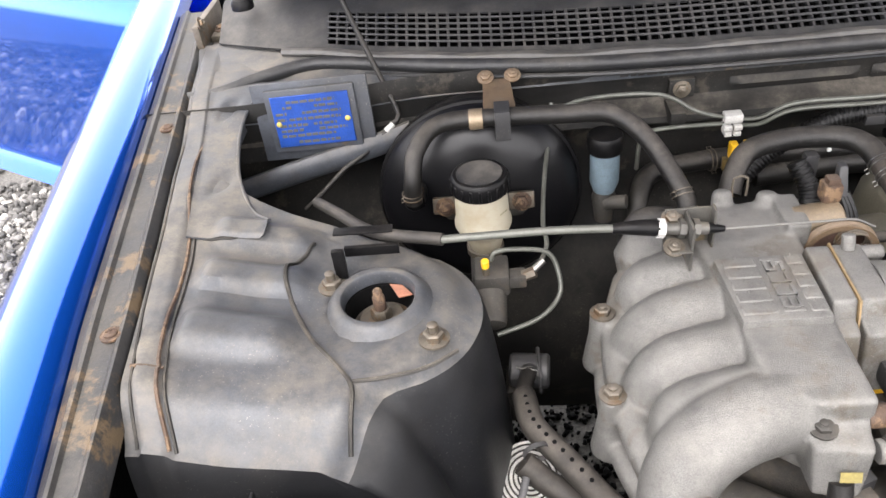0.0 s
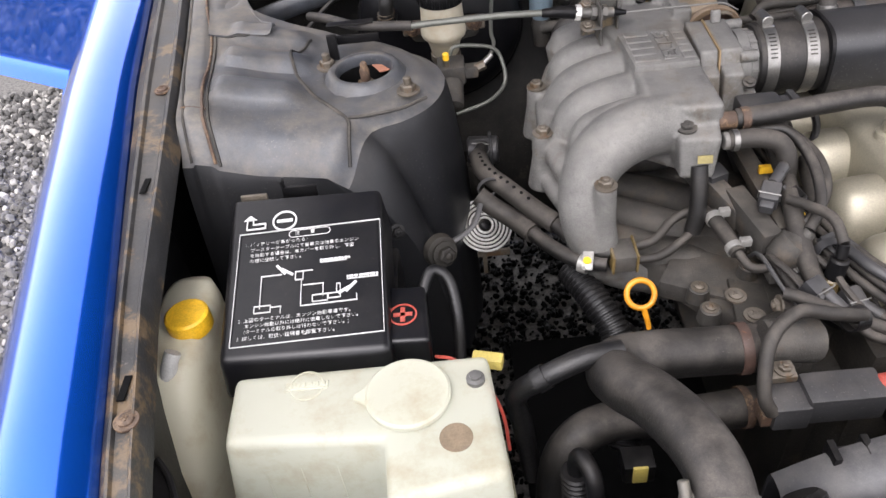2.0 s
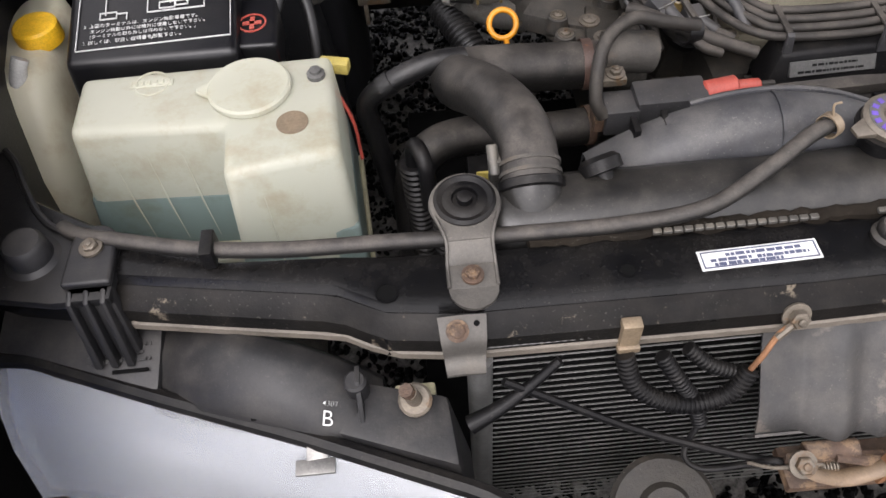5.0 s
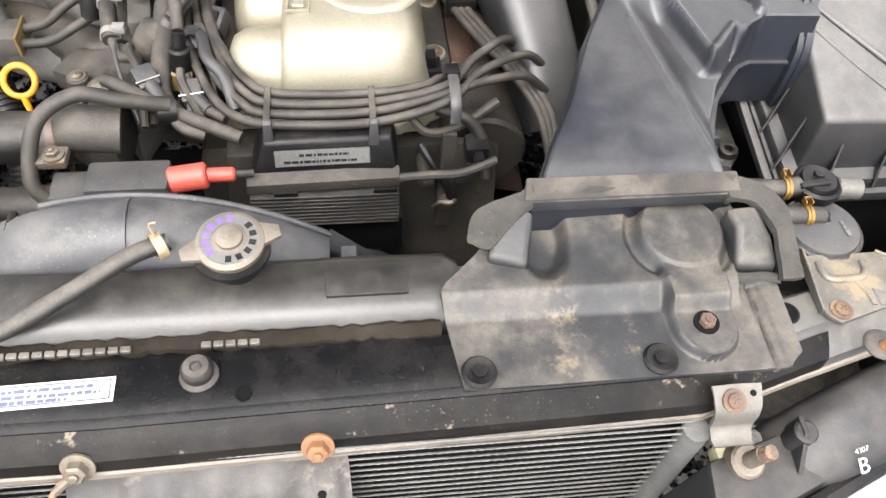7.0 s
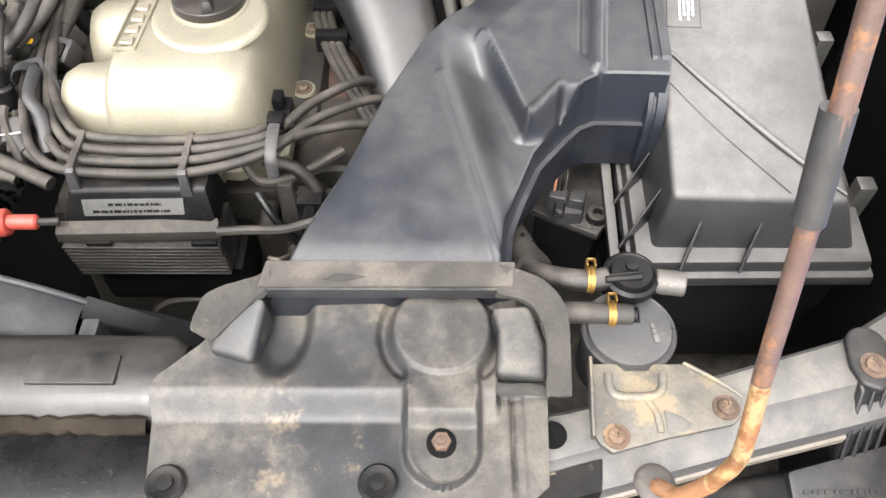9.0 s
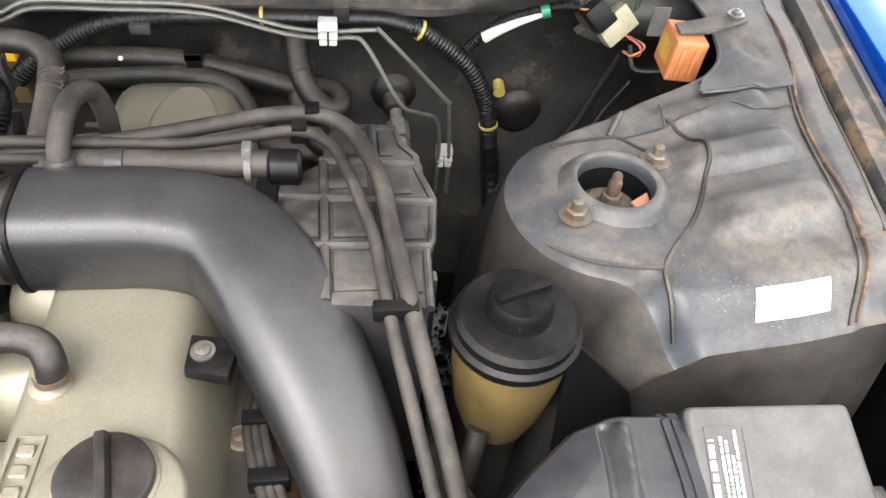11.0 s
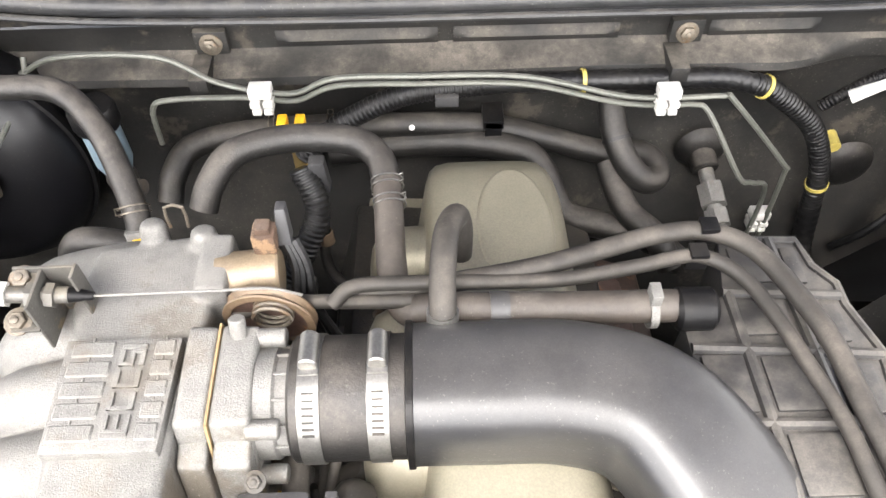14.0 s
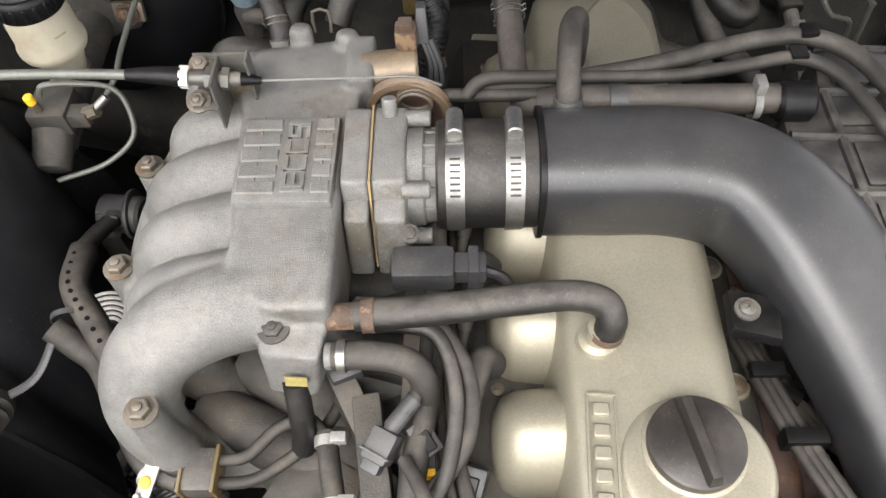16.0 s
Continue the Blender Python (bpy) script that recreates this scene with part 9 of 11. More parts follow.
# prop rod and its bracket
rodt = thing("prop_rod", (1.13, 0.17, 0.80), "brown rusty bonnet prop rod with a rubber sleeve", "prop rod")
part("rod", tube([(1.146, 0.172, 0.930), (1.142, 0.197, 1.012), (1.134, 0.235, 1.14), (1.12, 0.30, 1.36), (1.10, 0.40, 1.70), (1.098, 0.41, 1.76)], 0.0045, 12, 6), M_RUSTROD, rodt)
part("sleeve", tube([(1.1418, 0.1985, 1.015), (1.1402, 0.207, 1.040), (1.1390, 0.2135, 1.060)], 0.0064, 18, 4), M_SHIELD, rodt, "grey rubber sleeve")
part("flaked_bend", tube([(1.143, 0.154, 0.848), (1.149, 0.156, 0.874), (1.1485, 0.162, 0.898), (1.146, 0.172, 0.931)], 0.00455, 12, 6), M_FLAKED, rodt, "flaked paint and rust on the bend")
part("foot", tube([(1.128, 0.168, 0.797), (1.128, 0.166, 0.806), (1.134, 0.158, 0.816), (1.139, 0.1555, 0.832), (1.1432, 0.1540, 0.849)], 0.0049, 12), M_ORANGERUST, rodt, "orange rusted foot")
part("grommet", lathe([(0.0052, 0), (0.0120, 0), (0.0125, 0.0015), (0.0115, 0.0030), (0.0080, 0.0045), (0.0052, 0.0045)], Matrix.Translation((1.127, 0.170, 0.799)), 28), M_RUBBER, rodt, "black rubber grommet")
bp = thing("support_bracket", (1.14, 0.21, 0.80), "bare dusty steel bracket with two rusty screws", "bracket")
part("plate", prism([(1.0965, 0.247), (1.114, 0.247), (1.118, 0.242), (1.133, 0.242), (1.137, 0.247), (1.157, 0.247), (1.1765, 0.234), (1.190, 0.224), (1.188, 0.212), (1.180, 0.2055), (1.140, 0.197), (1.118, 0.191), (1.104, 0.187), (1.097, 0.193), (1.0935, 0.200)], 0.8000, 0.8042, 0.0014, 2), M_BARESTEEL, bp)
part("side_lip", hull([(1.0925, 0.197, 0.800), (1.0945, 0.197, 0.800), (1.0975, 0.248, 0.800), (1.0950, 0.248, 0.800)], [(1.0925, 0.197, 0.807), (1.0945, 0.197, 0.807), (1.0975, 0.2495, 0.8105), (1.0950, 0.2495, 0.8105)], 0.0006, 1), M_BARESTEEL, bp)
part("edge_lip", tube([(1.157, 0.2475, 0.8040), (1.1765, 0.2345, 0.8045), (1.190, 0.2245, 0.8035)], 0.0016, 8, 4), M_BARESTEEL, bp)
part("pressed_rib", tube([(1.1075, 0.240, 0.8042), (1.1070, 0.231, 0.8046), (1.1110, 0.2245, 0.8048), (1.1230, 0.2235, 0.8048), (1.1350, 0.2245, 0.8048), (1.1405, 0.230, 0.8046), (1.1420, 0.239, 0.8042)], 0.0030, 10, 6, flat=0.8), M_BARESTEEL, bp, "pressed U-shaped rib")
part("pressed_rib", tube([(1.1300, 0.2215, 0.8040), (1.1340, 0.212, 0.8046), (1.1350, 0.200, 0.8040)], 0.0024, 8, 6, flat=0.7), M_BARESTEEL, bp)
part("paint_patch", prism([(1.139, 0.2145), (1.147, 0.2115), (1.1555, 0.2055), (1.150, 0.2010), (1.1395, 0.1990)], 0.8036, 0.8050, 0.0005, 1), M_DUSTYSTEEL, bp, "bare bluish patch")
for p in ((1.1075, 0.1975, 0.8042), (1.178, 0.2165, 0.8042)):
    part("screw", screw(p, (0, 0, 1), 0.0056), M_RUST, bp, "rusty screw")

# power steering reservoir
ps = thing("power_steering_tank", (1.08, 0.70, 0.74), "amber power steering tank with a black screw cap", "fluid tank")
pm_ = Matrix.Translation((1.083, 0.705, 0.0))
part("body", lathe([(0, 0.72), (0.030, 0.72), (0.040, 0.755), (0.046, 0.80), (0.048, 0.842), (0, 0.842)], pm_, 36), M_AMBER, ps)
lid_ = part("lid", lathe([(0, 0.842), (0.051, 0.842), (0.053, 0.846), (0.053, 0.852), (0.049, 0.855), (0.049, 0.863), (0.045, 0.868), (0.026, 0.870), (0.0255, 0.884), (0.023, 0.889), (0, 0.890)], pm_, 40), M_BLACK, ps, "black stepped lid")
part("grip", block(-0.022, 0.022, -0.004, 0.004, 0.886, 0.896, 0.002, 2, pm_ @ Matrix.Rotation(0.3, 4, "Z")), M_BLACK, lid_)
part("outlet", tube([(1.06, 0.672, 0.755), (1.055, 0.66, 0.735), (1.05, 0.655, 0.70)], 0.009, 12), M_BLOCK, ps)
part("holder", hull([(1.12, 0.64, 0.70), (1.21, 0.67, 0.70), (1.21, 0.675, 0.70), (1.12, 0.645, 0.70)], [(1.125, 0.69, 0.852), (1.18, 0.67, 0.80), (1.18, 0.675, 0.80), (1.125, 0.695, 0.852)], 0.001), M_BLACK, ps)

# ribbed black box beside the engine
rbx = thing("resonator_box", (0.96, 0.85, 0.62), "dusty black ribbed plastic box beside the engine", "resonator")
rtop = [(0.893, 0.735), (1.018, 0.725), (1.020, 0.786), (1.026, 0.800), (1.032, 0.852), (1.021, 0.892), (1.021, 0.912), (1.008, 0.930), (1.003, 0.957), (0.940, 0.960), (0.930, 0.905), (0.893, 0.878)]
part("body", prism(rtop, 0.60, 0.852, 0.006, 2), M_RESBOX, rbx)
for a, b in (((0.936, 0.735), (0.934, 0.905)), ((0.9865, 0.73), (0.980, 0.957)), ((0.893, 0.797), (1.024, 0.792)), ((0.895, 0.857), (1.031, 0.847)), ((0.930, 0.906), (1.019, 0.900)), ((0.915, 0.74), (0.915, 0.795))):
    part("rib", tube([(*a, 0.8525), ((a[0] + b[0]) / 2, (a[1] + b[1]) / 2, 0.8530), (*b, 0.8525)], 0.0046, 8, 4, flat=0.9), M_RESBOX, rbx)
for x0, x1, y0, y1 in ((0.899, 0.930, 0.804, 0.850), (0.942, 0.979, 0.804, 0.848), (0.992, 1.020, 0.800, 0.840), (0.942, 0.979, 0.744, 0.788), (0.993, 1.014, 0.740, 0.784), (0.938, 0.974, 0.866, 0.898), (0.988, 1.014, 0.858, 0.892), (0.944, 0.976, 0.914, 0.950), (0.986, 0.999, 0.912, 0.948)):
    part("pressed_pad", block(x0, x1, y0, y1, 0.8500, 0.8545, 0.0030), M_RESBOX, rbx)
part("edge", tube([(x, y, 0.8505) for x, y in rtop[1:10]], 0.0040, 8, 1, True), M_RESBOX, rbx)
for i in range(5):
    y = 0.76 + i * 0.035
    part("side_rib", block(1.015, 1.028, y, y + 0.012, 0.70, 0.845, 0.003), M_RESBOX, rbx)
part("inlet_cap", rod((0.885, 0.884, 0.864), (0.915, 0.884, 0.864), 0.0165, 24, 0.003), M_BLACK, rbx)
hp = thing("heater_pipe", (0.77, 0.885, 0.86), "dusty black idle air hose with white clip", "hose")
part("hose", tube([(0.695, 0.893, 0.858), (0.72, 0.890, 0.865), (0.80, 0.886, 0.867), (0.89, 0.886, 0.866)], 0.0125, 16), M_OLDHOSE, hp)
part("clip", add(band((0.868, 0.884, 0.8645), (1, 0, 0), 0.0128, 0.006), block(0.864, 0.872, 0.878, 0.892, 0.876, 0.888, 0.001)), M_ALU, hp, "dull spring clip")
part("bracket", add(band((0.756, 0.886, 0.867), (1, 0, 0), 0.0128, 0.014), block(0.749, 0.763, 0.872, 0.876, 0.835, 0.87, 0.001)), M_GREYPL, hp)
part("branch", tube([(0.714, 0.872, 0.866), (0.714, 0.876, 0.884), (0.715, 0.900, 0.900), (0.719, 0.930, 0.906), (0.727, 0.955, 0.895), (0.731, 0.962, 0.870), (0.731, 0.962, 0.84)], 0.0098, 14), M_WIRE, hp)
part("branch_clip", add(band((0.714, 0.8745, 0.878), (0, 0.25, 1), 0.0101, 0.010, 0.0016), block(0.708, 0.720, 0.8620, 0.8650, 0.870, 0.878, 0.0008)), M_STEEL, hp, "bright spring clip")

# two hoses sweeping over the ribbed box
SWEEP = [([(0.640, 0.912, 0.858), (0.70, 0.912, 0.864), (0.759, 0.917, 0.870), (0.800, 0.924, 0.873), (0.842, 0.936, 0.874), (0.884, 0.948, 0.874), (0.924, 0.950, 0.874), (0.956, 0.930, 0.874), (0.976, 0.884, 0.874), (0.986, 0.844, 0.874), (0.990, 0.800, 0.872), (0.996, 0.76, 0.868), (1.006, 0.70, 0.852), (1.024, 0.62, 0.81), (1.037, 0.56, 0.77)], 0.0078),
         ([(0.632, 0.896, 0.866), (0.650, 0.905, 0.876), (0.70, 0.908, 0.874), (0.798, 0.910, 0.870), (0.862, 0.920, 0.870), (0.912, 0.929, 0.870), (0.941, 0.908, 0.870), (0.957, 0.868, 0.869), (0.967, 0.830, 0.868), (0.976, 0.793, 0.867), (0.981, 0.75, 0.864), (0.988, 0.70, 0.850), (1.006, 0.62, 0.81), (1.02, 0.56, 0.77)], 0.0058)]
for path, r in SWEEP:
    hh = thing("vacuum_hose", (0.95, 0.80, 0.87), "long grey rubber hose over the ribbed box", "hose", "sweeping hoses")
    part("hose", tube(path, r, 12), M_WIRE, hh)
    at = path[6] if r > 0.006 else path[5]
    part("clip", add(block(at[0] - 0.009, at[0] + 0.009, at[1] - 0.005, at[1] + 0.007, at[2] - 0.012, at[2] + 0.003, 0.002), block(at[0] - 0.007, at[0] + 0.007, at[1] - 0.007, at[1] + 0.007, at[2] + 0.004, at[2] + r + 0.002, 0.001)), M_BLACK, hh, "black plastic hose clip")
solo("hose_clip", block(0.972, 1.008, 0.712, 0.724, 0.852, 0.866, 0.002), M_BLACK, "black clip joining the two hoses", "hose clip")

# white note on the inner wing
nt_ = thing("paper_note", (1.298, 0.685, 0.88), "blank white sticker on the inner wing", "sticker")
note_z = lambda x, y: apron_z(mirrored(x), y) + 0.0022
part("sheet", sheet(lambda u, v: (u + 0.05 * (v - 0.685), v, note_z(u, v)), spread(1.277, 1.336, 16), spread(0.696, 0.716, 12), 0.0006), M_WHITE, nt_)

# ---- brake booster and master cylinder ----
boost = thing("brake_booster", (0.235, 1.12, 0.66), "large round black brake servo on the bulkhead", "brake servo")
bmx = axis((0.232, 1.19, 0.788), (0, -1, 0.05))
part("drum", lathe([(0.10, -0.01), (0.118, 0.0), (0.126, 0.03), (0.129, 0.05), (0.129, 0.058), (0.125, 0.066), (0.118, 0.075), (0.106, 0.088), (0.085, 0.096), (0.05, 0.100), (0.0, 0.102)], bmx, 64), M_COVER, boost, "", 50)
part("rim", lathe([(0.127, 0.046), (0.1325, 0.048), (0.1325, 0.056), (0.127, 0.058), (0.127, 0.046)], bmx, 64), M_BLACK, boost)
part("check_valve", rod((0.157, 1.09, 0.835), (0.155, 1.055, 0.838), 0.013, 16, 0.002), M_BLACK, boost)
for x in (0.190, 0.284):
    part("mount_lug", prism([(-0.016, -0.011), (0.016, -0.011), (0.016, 0.011), (-0.016, 0.011)], 0, 0.008, 0.003, 2, axis((x, 1.085, 0.812), (0, -1, 0.3))), M_OLDSTEEL, boost)
    part("lug_nut", hex_bolt((x, 1.075, 0.815), (0, -1, 0.3), 0.008, 0.008), M_RUST, boost, "rusty nut")
mc = thing("master_cylinder", (0.238, 0.98, 0.78), "grey brake master cylinder with a translucent fluid tank", "master cylinder")
part("body", tube([(0.236, 1.095, 0.792), (0.237, 1.00, 0.788), (0.238, 0.925, 0.782)], [0.021, 0.0185, 0.0185], 20, 4), M_ALUDULL, mc)
part("mount_flange", prism([(-0.052, -0.008), (-0.047, -0.014), (-0.030, -0.016), (-0.012, -0.026), (0.012, -0.026), (0.030, -0.016), (0.047, -0.014), (0.052, -0.008), (0.052, 0.008), (0.047, 0.014), (0.030, 0.016), (0.012, 0.026), (-0.012, 0.026), (-0.030, 0.016), (-0.047, 0.014), (-0.052, 0.008)], 0, 0.012, 0.003, 2, axis((0.238, 1.098, 0.800), (0, -1, 0.1))), M_ALUDULL, mc, "cast mounting flange")
part("nose", lathe([(0.019, -0.03), (0.0175, 0.0), (0.0165, 0.006), (0.012, 0.008), (0, 0.008)], axis((0.239, 0.905, 0.780), (0, -0.75, -0.4)), 24), M_ALUDULL, mc)
part("valve_block", add(block(0.224, 0.262, 0.925, 0.965, 0.795, 0.822, 0.004), block(0.258, 0.280, 0.928, 0.946, 0.802, 0.818, 0.003)), M_ALUDULL, mc)
part("bleed_screw", rod((0.237, 0.933, 0.82), (0.237, 0.931, 0.838), 0.0042, 12), M_OLDSTEEL, mc)
part("bleed_cap", rod((0.237, 0.931, 0.833), (0.237, 0.930, 0.843), 0.0045, 12, 0.001), M_YELLOW, mc, "yellow marked bleed cap")
res_m = Matrix.Translation((0.237, 1.006, 0.0))
part("fluid_tank", lathe([(0.013, 0.798), (0.019, 0.806), (0.0225, 0.822), (0.0255, 0.830), (0.0310, 0.835), (0.0325, 0.839), (0.0325, 0.844), (0.0305, 0.847), (0.0300, 0.865), (0.0290, 0.880), (0.0275, 0.886), (0, 0.886)], res_m, 40), M_FLUIDRES, mc, "yellowed translucent fluid tank", 50)
part("tank_collar", lathe([(0.0145, 0.796), (0.0215, 0.798), (0.0215, 0.806), (0.0145, 0.808)], res_m, 28), M_OLDSTEEL, mc)
part("level_mark", block(-0.006, 0.006, -0.0306, -0.0296, 0.862, 0.8632, 0, 1, res_m @ Matrix.Rotation(0.9, 4, "Z")), M_IVORY, mc)
mcap = part("cap", lathe([(0, 0.884), (0.0312, 0.884), (0.0320, 0.887), (0.0320, 0.899), (0.0305, 0.9035), (0.0290, 0.9045), (0.0270, 0.9040), (0.0, 0.9045)], res_m, 40), M_BLACK, mc, "dusty black screw cap")
for j in range(20):
    a = 2 * math.pi * j / 20
    part("cap_rib", block(0.0314, 0.0334, -0.0018, 0.0018, 0.886, 0.900, 0.0006, 1, res_m @ Matrix.Rotation(a, 4, "Z")), M_BLACK, mcap)
part("cap_print", bars([(-0.019, 0.012, 0.034), (-0.023, 0.007, 0.044), (-0.024, -0.008, 0.046), (-0.021, -0.013, 0.040)], res_m @ Matrix.Translation((0, 0, 0.9043)), 0.0026, 0.0004, 9), M_SHIELD, mcap, "worn grey print")
part("cap_dust", lathe([(0, 0.9046), (0.0255, 0.9043), (0.0255, 0.9048), (0, 0.9051)], res_m, 32), M_RESBOX, mcap, "dusty grey top")
part("fitting", rod((0.272, 0.936, 0.811), (0.290, 0.936, 0.818), 0.0065, 6), M_OLDSTEEL, mc)
part("fitting", rod((0.284, 0.936, 0.816), (0.300, 0.944, 0.827), 0.004, 12), M_STEEL, mc, "bright pipe end")
part("brake_pipe", tube([(0.296, 0.942, 0.824), (0.305, 0.965, 0.832), (0.304, 1.00, 0.836), (0.312, 1.07, 0.852), (0.326, 1.15, 0.872), (0.330, 1.17, 0.895)], 0.0027, 10), M_PIPE, mc)
part("brake_pipe", tube([(0.243, 0.938, 0.836), (0.250, 0.940, 0.846), (0.275, 0.945, 0.843), (0.303, 0.950, 0.833), (0.314, 0.945, 0.815), (0.315, 0.928, 0.790), (0.290, 0.905, 0.778), (0.245, 0.890, 0.772)], 0.0027, 10), M_PIPE, mc)

vh = thing("vacuum_hose", (0.30, 1.1, 0.90), "thick black rubber servo hose with brass bands", "hose")
part("hose", tube([(0.155, 1.052, 0.842), (0.158, 1.050, 0.872), (0.165, 1.070, 0.902), (0.195, 1.10, 0.917), (0.268, 1.102, 0.918), (0.34, 1.096, 0.918), (0.393, 1.092, 0.915), (0.430, 1.06, 0.895), (0.458, 1.008, 0.858), (0.462, 0.99, 0.84)], 0.0108, 16), M_RUBBER, vh)
part("band", band((0.236, 1.102, 0.918), (1, 0, 0), 0.0111, 0.016), M_COPPER, vh, "brass band")
part("spring_clip", wire_clamp((0.155, 1.051, 0.852), (0, 0, 1), 0.0111), M_OLDSTEEL, vh)
part("spring_clip", wire_clamp((0.4575, 1.006, 0.857), (-0.2, 0.7, 0.6), 0.0113), M_OLDSTEEL, vh)
part("union", lathe([(0.014, -0.004), (0.014, 0.006), (0.011, 0.008)], axis((0.461, 0.990, 0.840), (-0.1, 0.6, 0.8)), 6), M_ALU, vh, "grey hexagon union")
part("paint_mark", block(0.456, 0.468, 0.980, 0.986, 0.842, 0.848, 0.001), M_YELLOW, vh, "yellow paint mark")
part("elbow_hose", tube([(0.455, 0.985, 0.835), (0.43, 0.985, 0.842), (0.408, 0.988, 0.836), (0.398, 0.985, 0.812), (0.400, 0.97, 0.77)], 0.0125, 14), M_RUBBER, vh)
part("holder", add(block(0.258, 0.276, 1.090, 1.116, 0.928, 0.932, 0.001), block(0.258, 0.276, 1.086, 1.090, 0.895, 0.932, 0.001)), M_GREYPL, vh)
solo("bare_bracket", add(hull([(0.245, 1.10, 0.918), (0.285, 1.10, 0.918), (0.280, 1.19, 0.905), (0.246, 1.19, 0.905)], [(0.245, 1.10, 0.921), (0.285, 1.10, 0.921), (0.280, 1.19, 0.925), (0.246, 1.19, 0.925)], 0.001), add(hex_bolt((0.250, 1.188, 0.929), (0, -0.5, 1), 0.007), hex_bolt((0.284, 1.188, 0.929), (0, -0.5, 1), 0.007))), M_TAN, "bare tan steel bracket on the bulkhead", "bracket")

cl = thing("clutch_tank", (0.392, 1.137, 0.76), "pale blue clutch fluid tank with a black cap", "fluid tank")
clm = Matrix.Translation((0.392, 1.130, 0))
part("tank", lathe([(0.014, 0.786), (0.0185, 0.80), (0.0185, 0.846), (0, 0.846)], clm, 28), M_BLUERES, cl)
part("cap", lathe([(0, 0.845), (0.0215, 0.845), (0.0225, 0.849), (0.0225, 0.864), (0.020, 0.868), (0, 0.869)], clm, 30), M_BLACK, cl, "black cap")
part("base", add(lathe([(0.012, 0.74), (0.014, 0.76), (0.016, 0.775), (0.012, 0.788)], clm, 24), rod((0.392, 1.12, 0.772), (0.418, 1.11, 0.778), 0.009, 14)), M_ALUDULL, cl, "grey cast base")

# ---- identification plate ----
idp = thing("id_plate", (0.03, 1.17, 0.87), "riveted blue metal identification plate", "plate")
plq = Matrix.Translation((0.029, 1.162, 0.905)) @ Matrix.Rotation(radians(84), 4, "X") @ Matrix.Rotation(radians(1.0), 4, "Z")
part("sheet", prism([(-0.05, -0.034), (0.05, -0.034), (0.05, 0.034), (-0.05, 0.034)], 0, 0.0014, 0.0006, 1, plq), M_PLATE, idp)
part("surround", prism([(-0.075, -0.055), (0.075, -0.055), (0.075, 0.050), (-0.075, 0.050)], -0.012, -0.007, 0.004, 2, plq), M_BODY, idp)
part("recess", prism([(-0.058, -0.042), (0.058, -0.042), (0.058, 0.042), (-0.058, 0.042)], -0.006, -0.001, 0.003, 2, plq), M_BODY, idp)
part("print", bars([(-0.030, 0.024, 0.062), (-0.036, 0.017, 0.012), (0.005, 0.017, 0.03), (-0.046, 0.009, 0.014), (-0.012, 0.009, 0.05), (-0.046, 0.001, 0.012), (-0.03, 0.001, 0.066), (-0.044, -0.007, 0.036), (0.0, -0.007, 0.03), (-0.044, -0.014, 0.03), (0.006, -0.014, 0.036), (-0.044, -0.021, 0.07), (-0.024, -0.030, 0.054)], plq @ Matrix.Translation((0, 0, 0.0012)), 0.0042, 0.0006, 9), M_SILVERPL, idp)
for s in (-1, 1):
    part("rivet", lathe([(0, 0.0032), (0.002, 0.003), (0.0036, 0.0012), (0.0036, 0)], plq @ Matrix.Translation((s * 0.0445, -0.002, 0.001)), 14), M_DULLYELLOW, idp, "brass rivet")
stamp = bars([(0.42 + 0.0, 0.0, 0.082)], Matrix.Translation((0, 1.2035, 0.9055)) @ Matrix.Rotation(radians(90), 4, "X"), 0.0072, 0.0006, 12)
part("stamped_number", stamp, M_WIRE, bpy.data.objects["wall_bulkhead"], "stamped bars in the bulkhead")

# ---- bulkhead details ----
bwall = bpy.data.objects["wall_bulkhead"]
for x in (0.498, 0.965):
    by = bulkhead_y(x)
    part("bracket", add(block(x - 0.016, x + 0.016, by - 0.006, by + 0.004, 0.872, 0.897, 0.001), block(x - 0.020, x - 0.002, by - 0.045, by - 0.002, 0.853, 0.870, 0.001)), M_FIREWALL, bwall)
    part("bolt", hex_bolt((x, by - 0.007, 0.884), (0, -1, 0.1), 0.0075, 0.006), M_OLDSTEEL, bwall)
for x in (0.62, 0.78, 0.86, 1.076, 0.70):
    part("dimple", lathe([(0, 0), (0.004, 0), (0.004, 0.0016), (0, 0.0016)], axis((x, bulkhead_y(x) + 0.003, 0.882), (0, -1, 0)), 12), M_DARK, bwall)
for a, b in ((0.56, 0.72), (0.735, 0.90), (0.99, 1.10)):
    part("pressing", sheet(lambda u, v: (u, bulkhead_y(u) + 0.003 - 0.006 * smooth(1 - abs(v)) * smooth((u - a) / 0.012) * smooth((b - u) / 0.012), 0.882 + 0.009 * v), spread(a, b, 24), spread(-1, 1, 7)), M_FIREWALL, bwall)
part("grommet", lathe([(0.0, 0.012), (0.018, 0.012), (0.026, 0.006), (0.030, 0.0)], axis((1.021, 1.205, 0.722), (0, -1, 0)), 28), M_RUBBER, bwall)
part("grommet", lathe([(0.0, 0.012), (0.02, 0.012), (0.03, 0.006), (0.034, 0.0)], axis((1.192, 1.195, 0.70), (0, -1, 0)), 28), M_RUBBER, bwall)
part("clip", rod((1.161, 1.20, 0.742), (1.160, 1.18, 0.740), 0.008, 10), M_DULLYELLOW, bwall, "yellow clip")
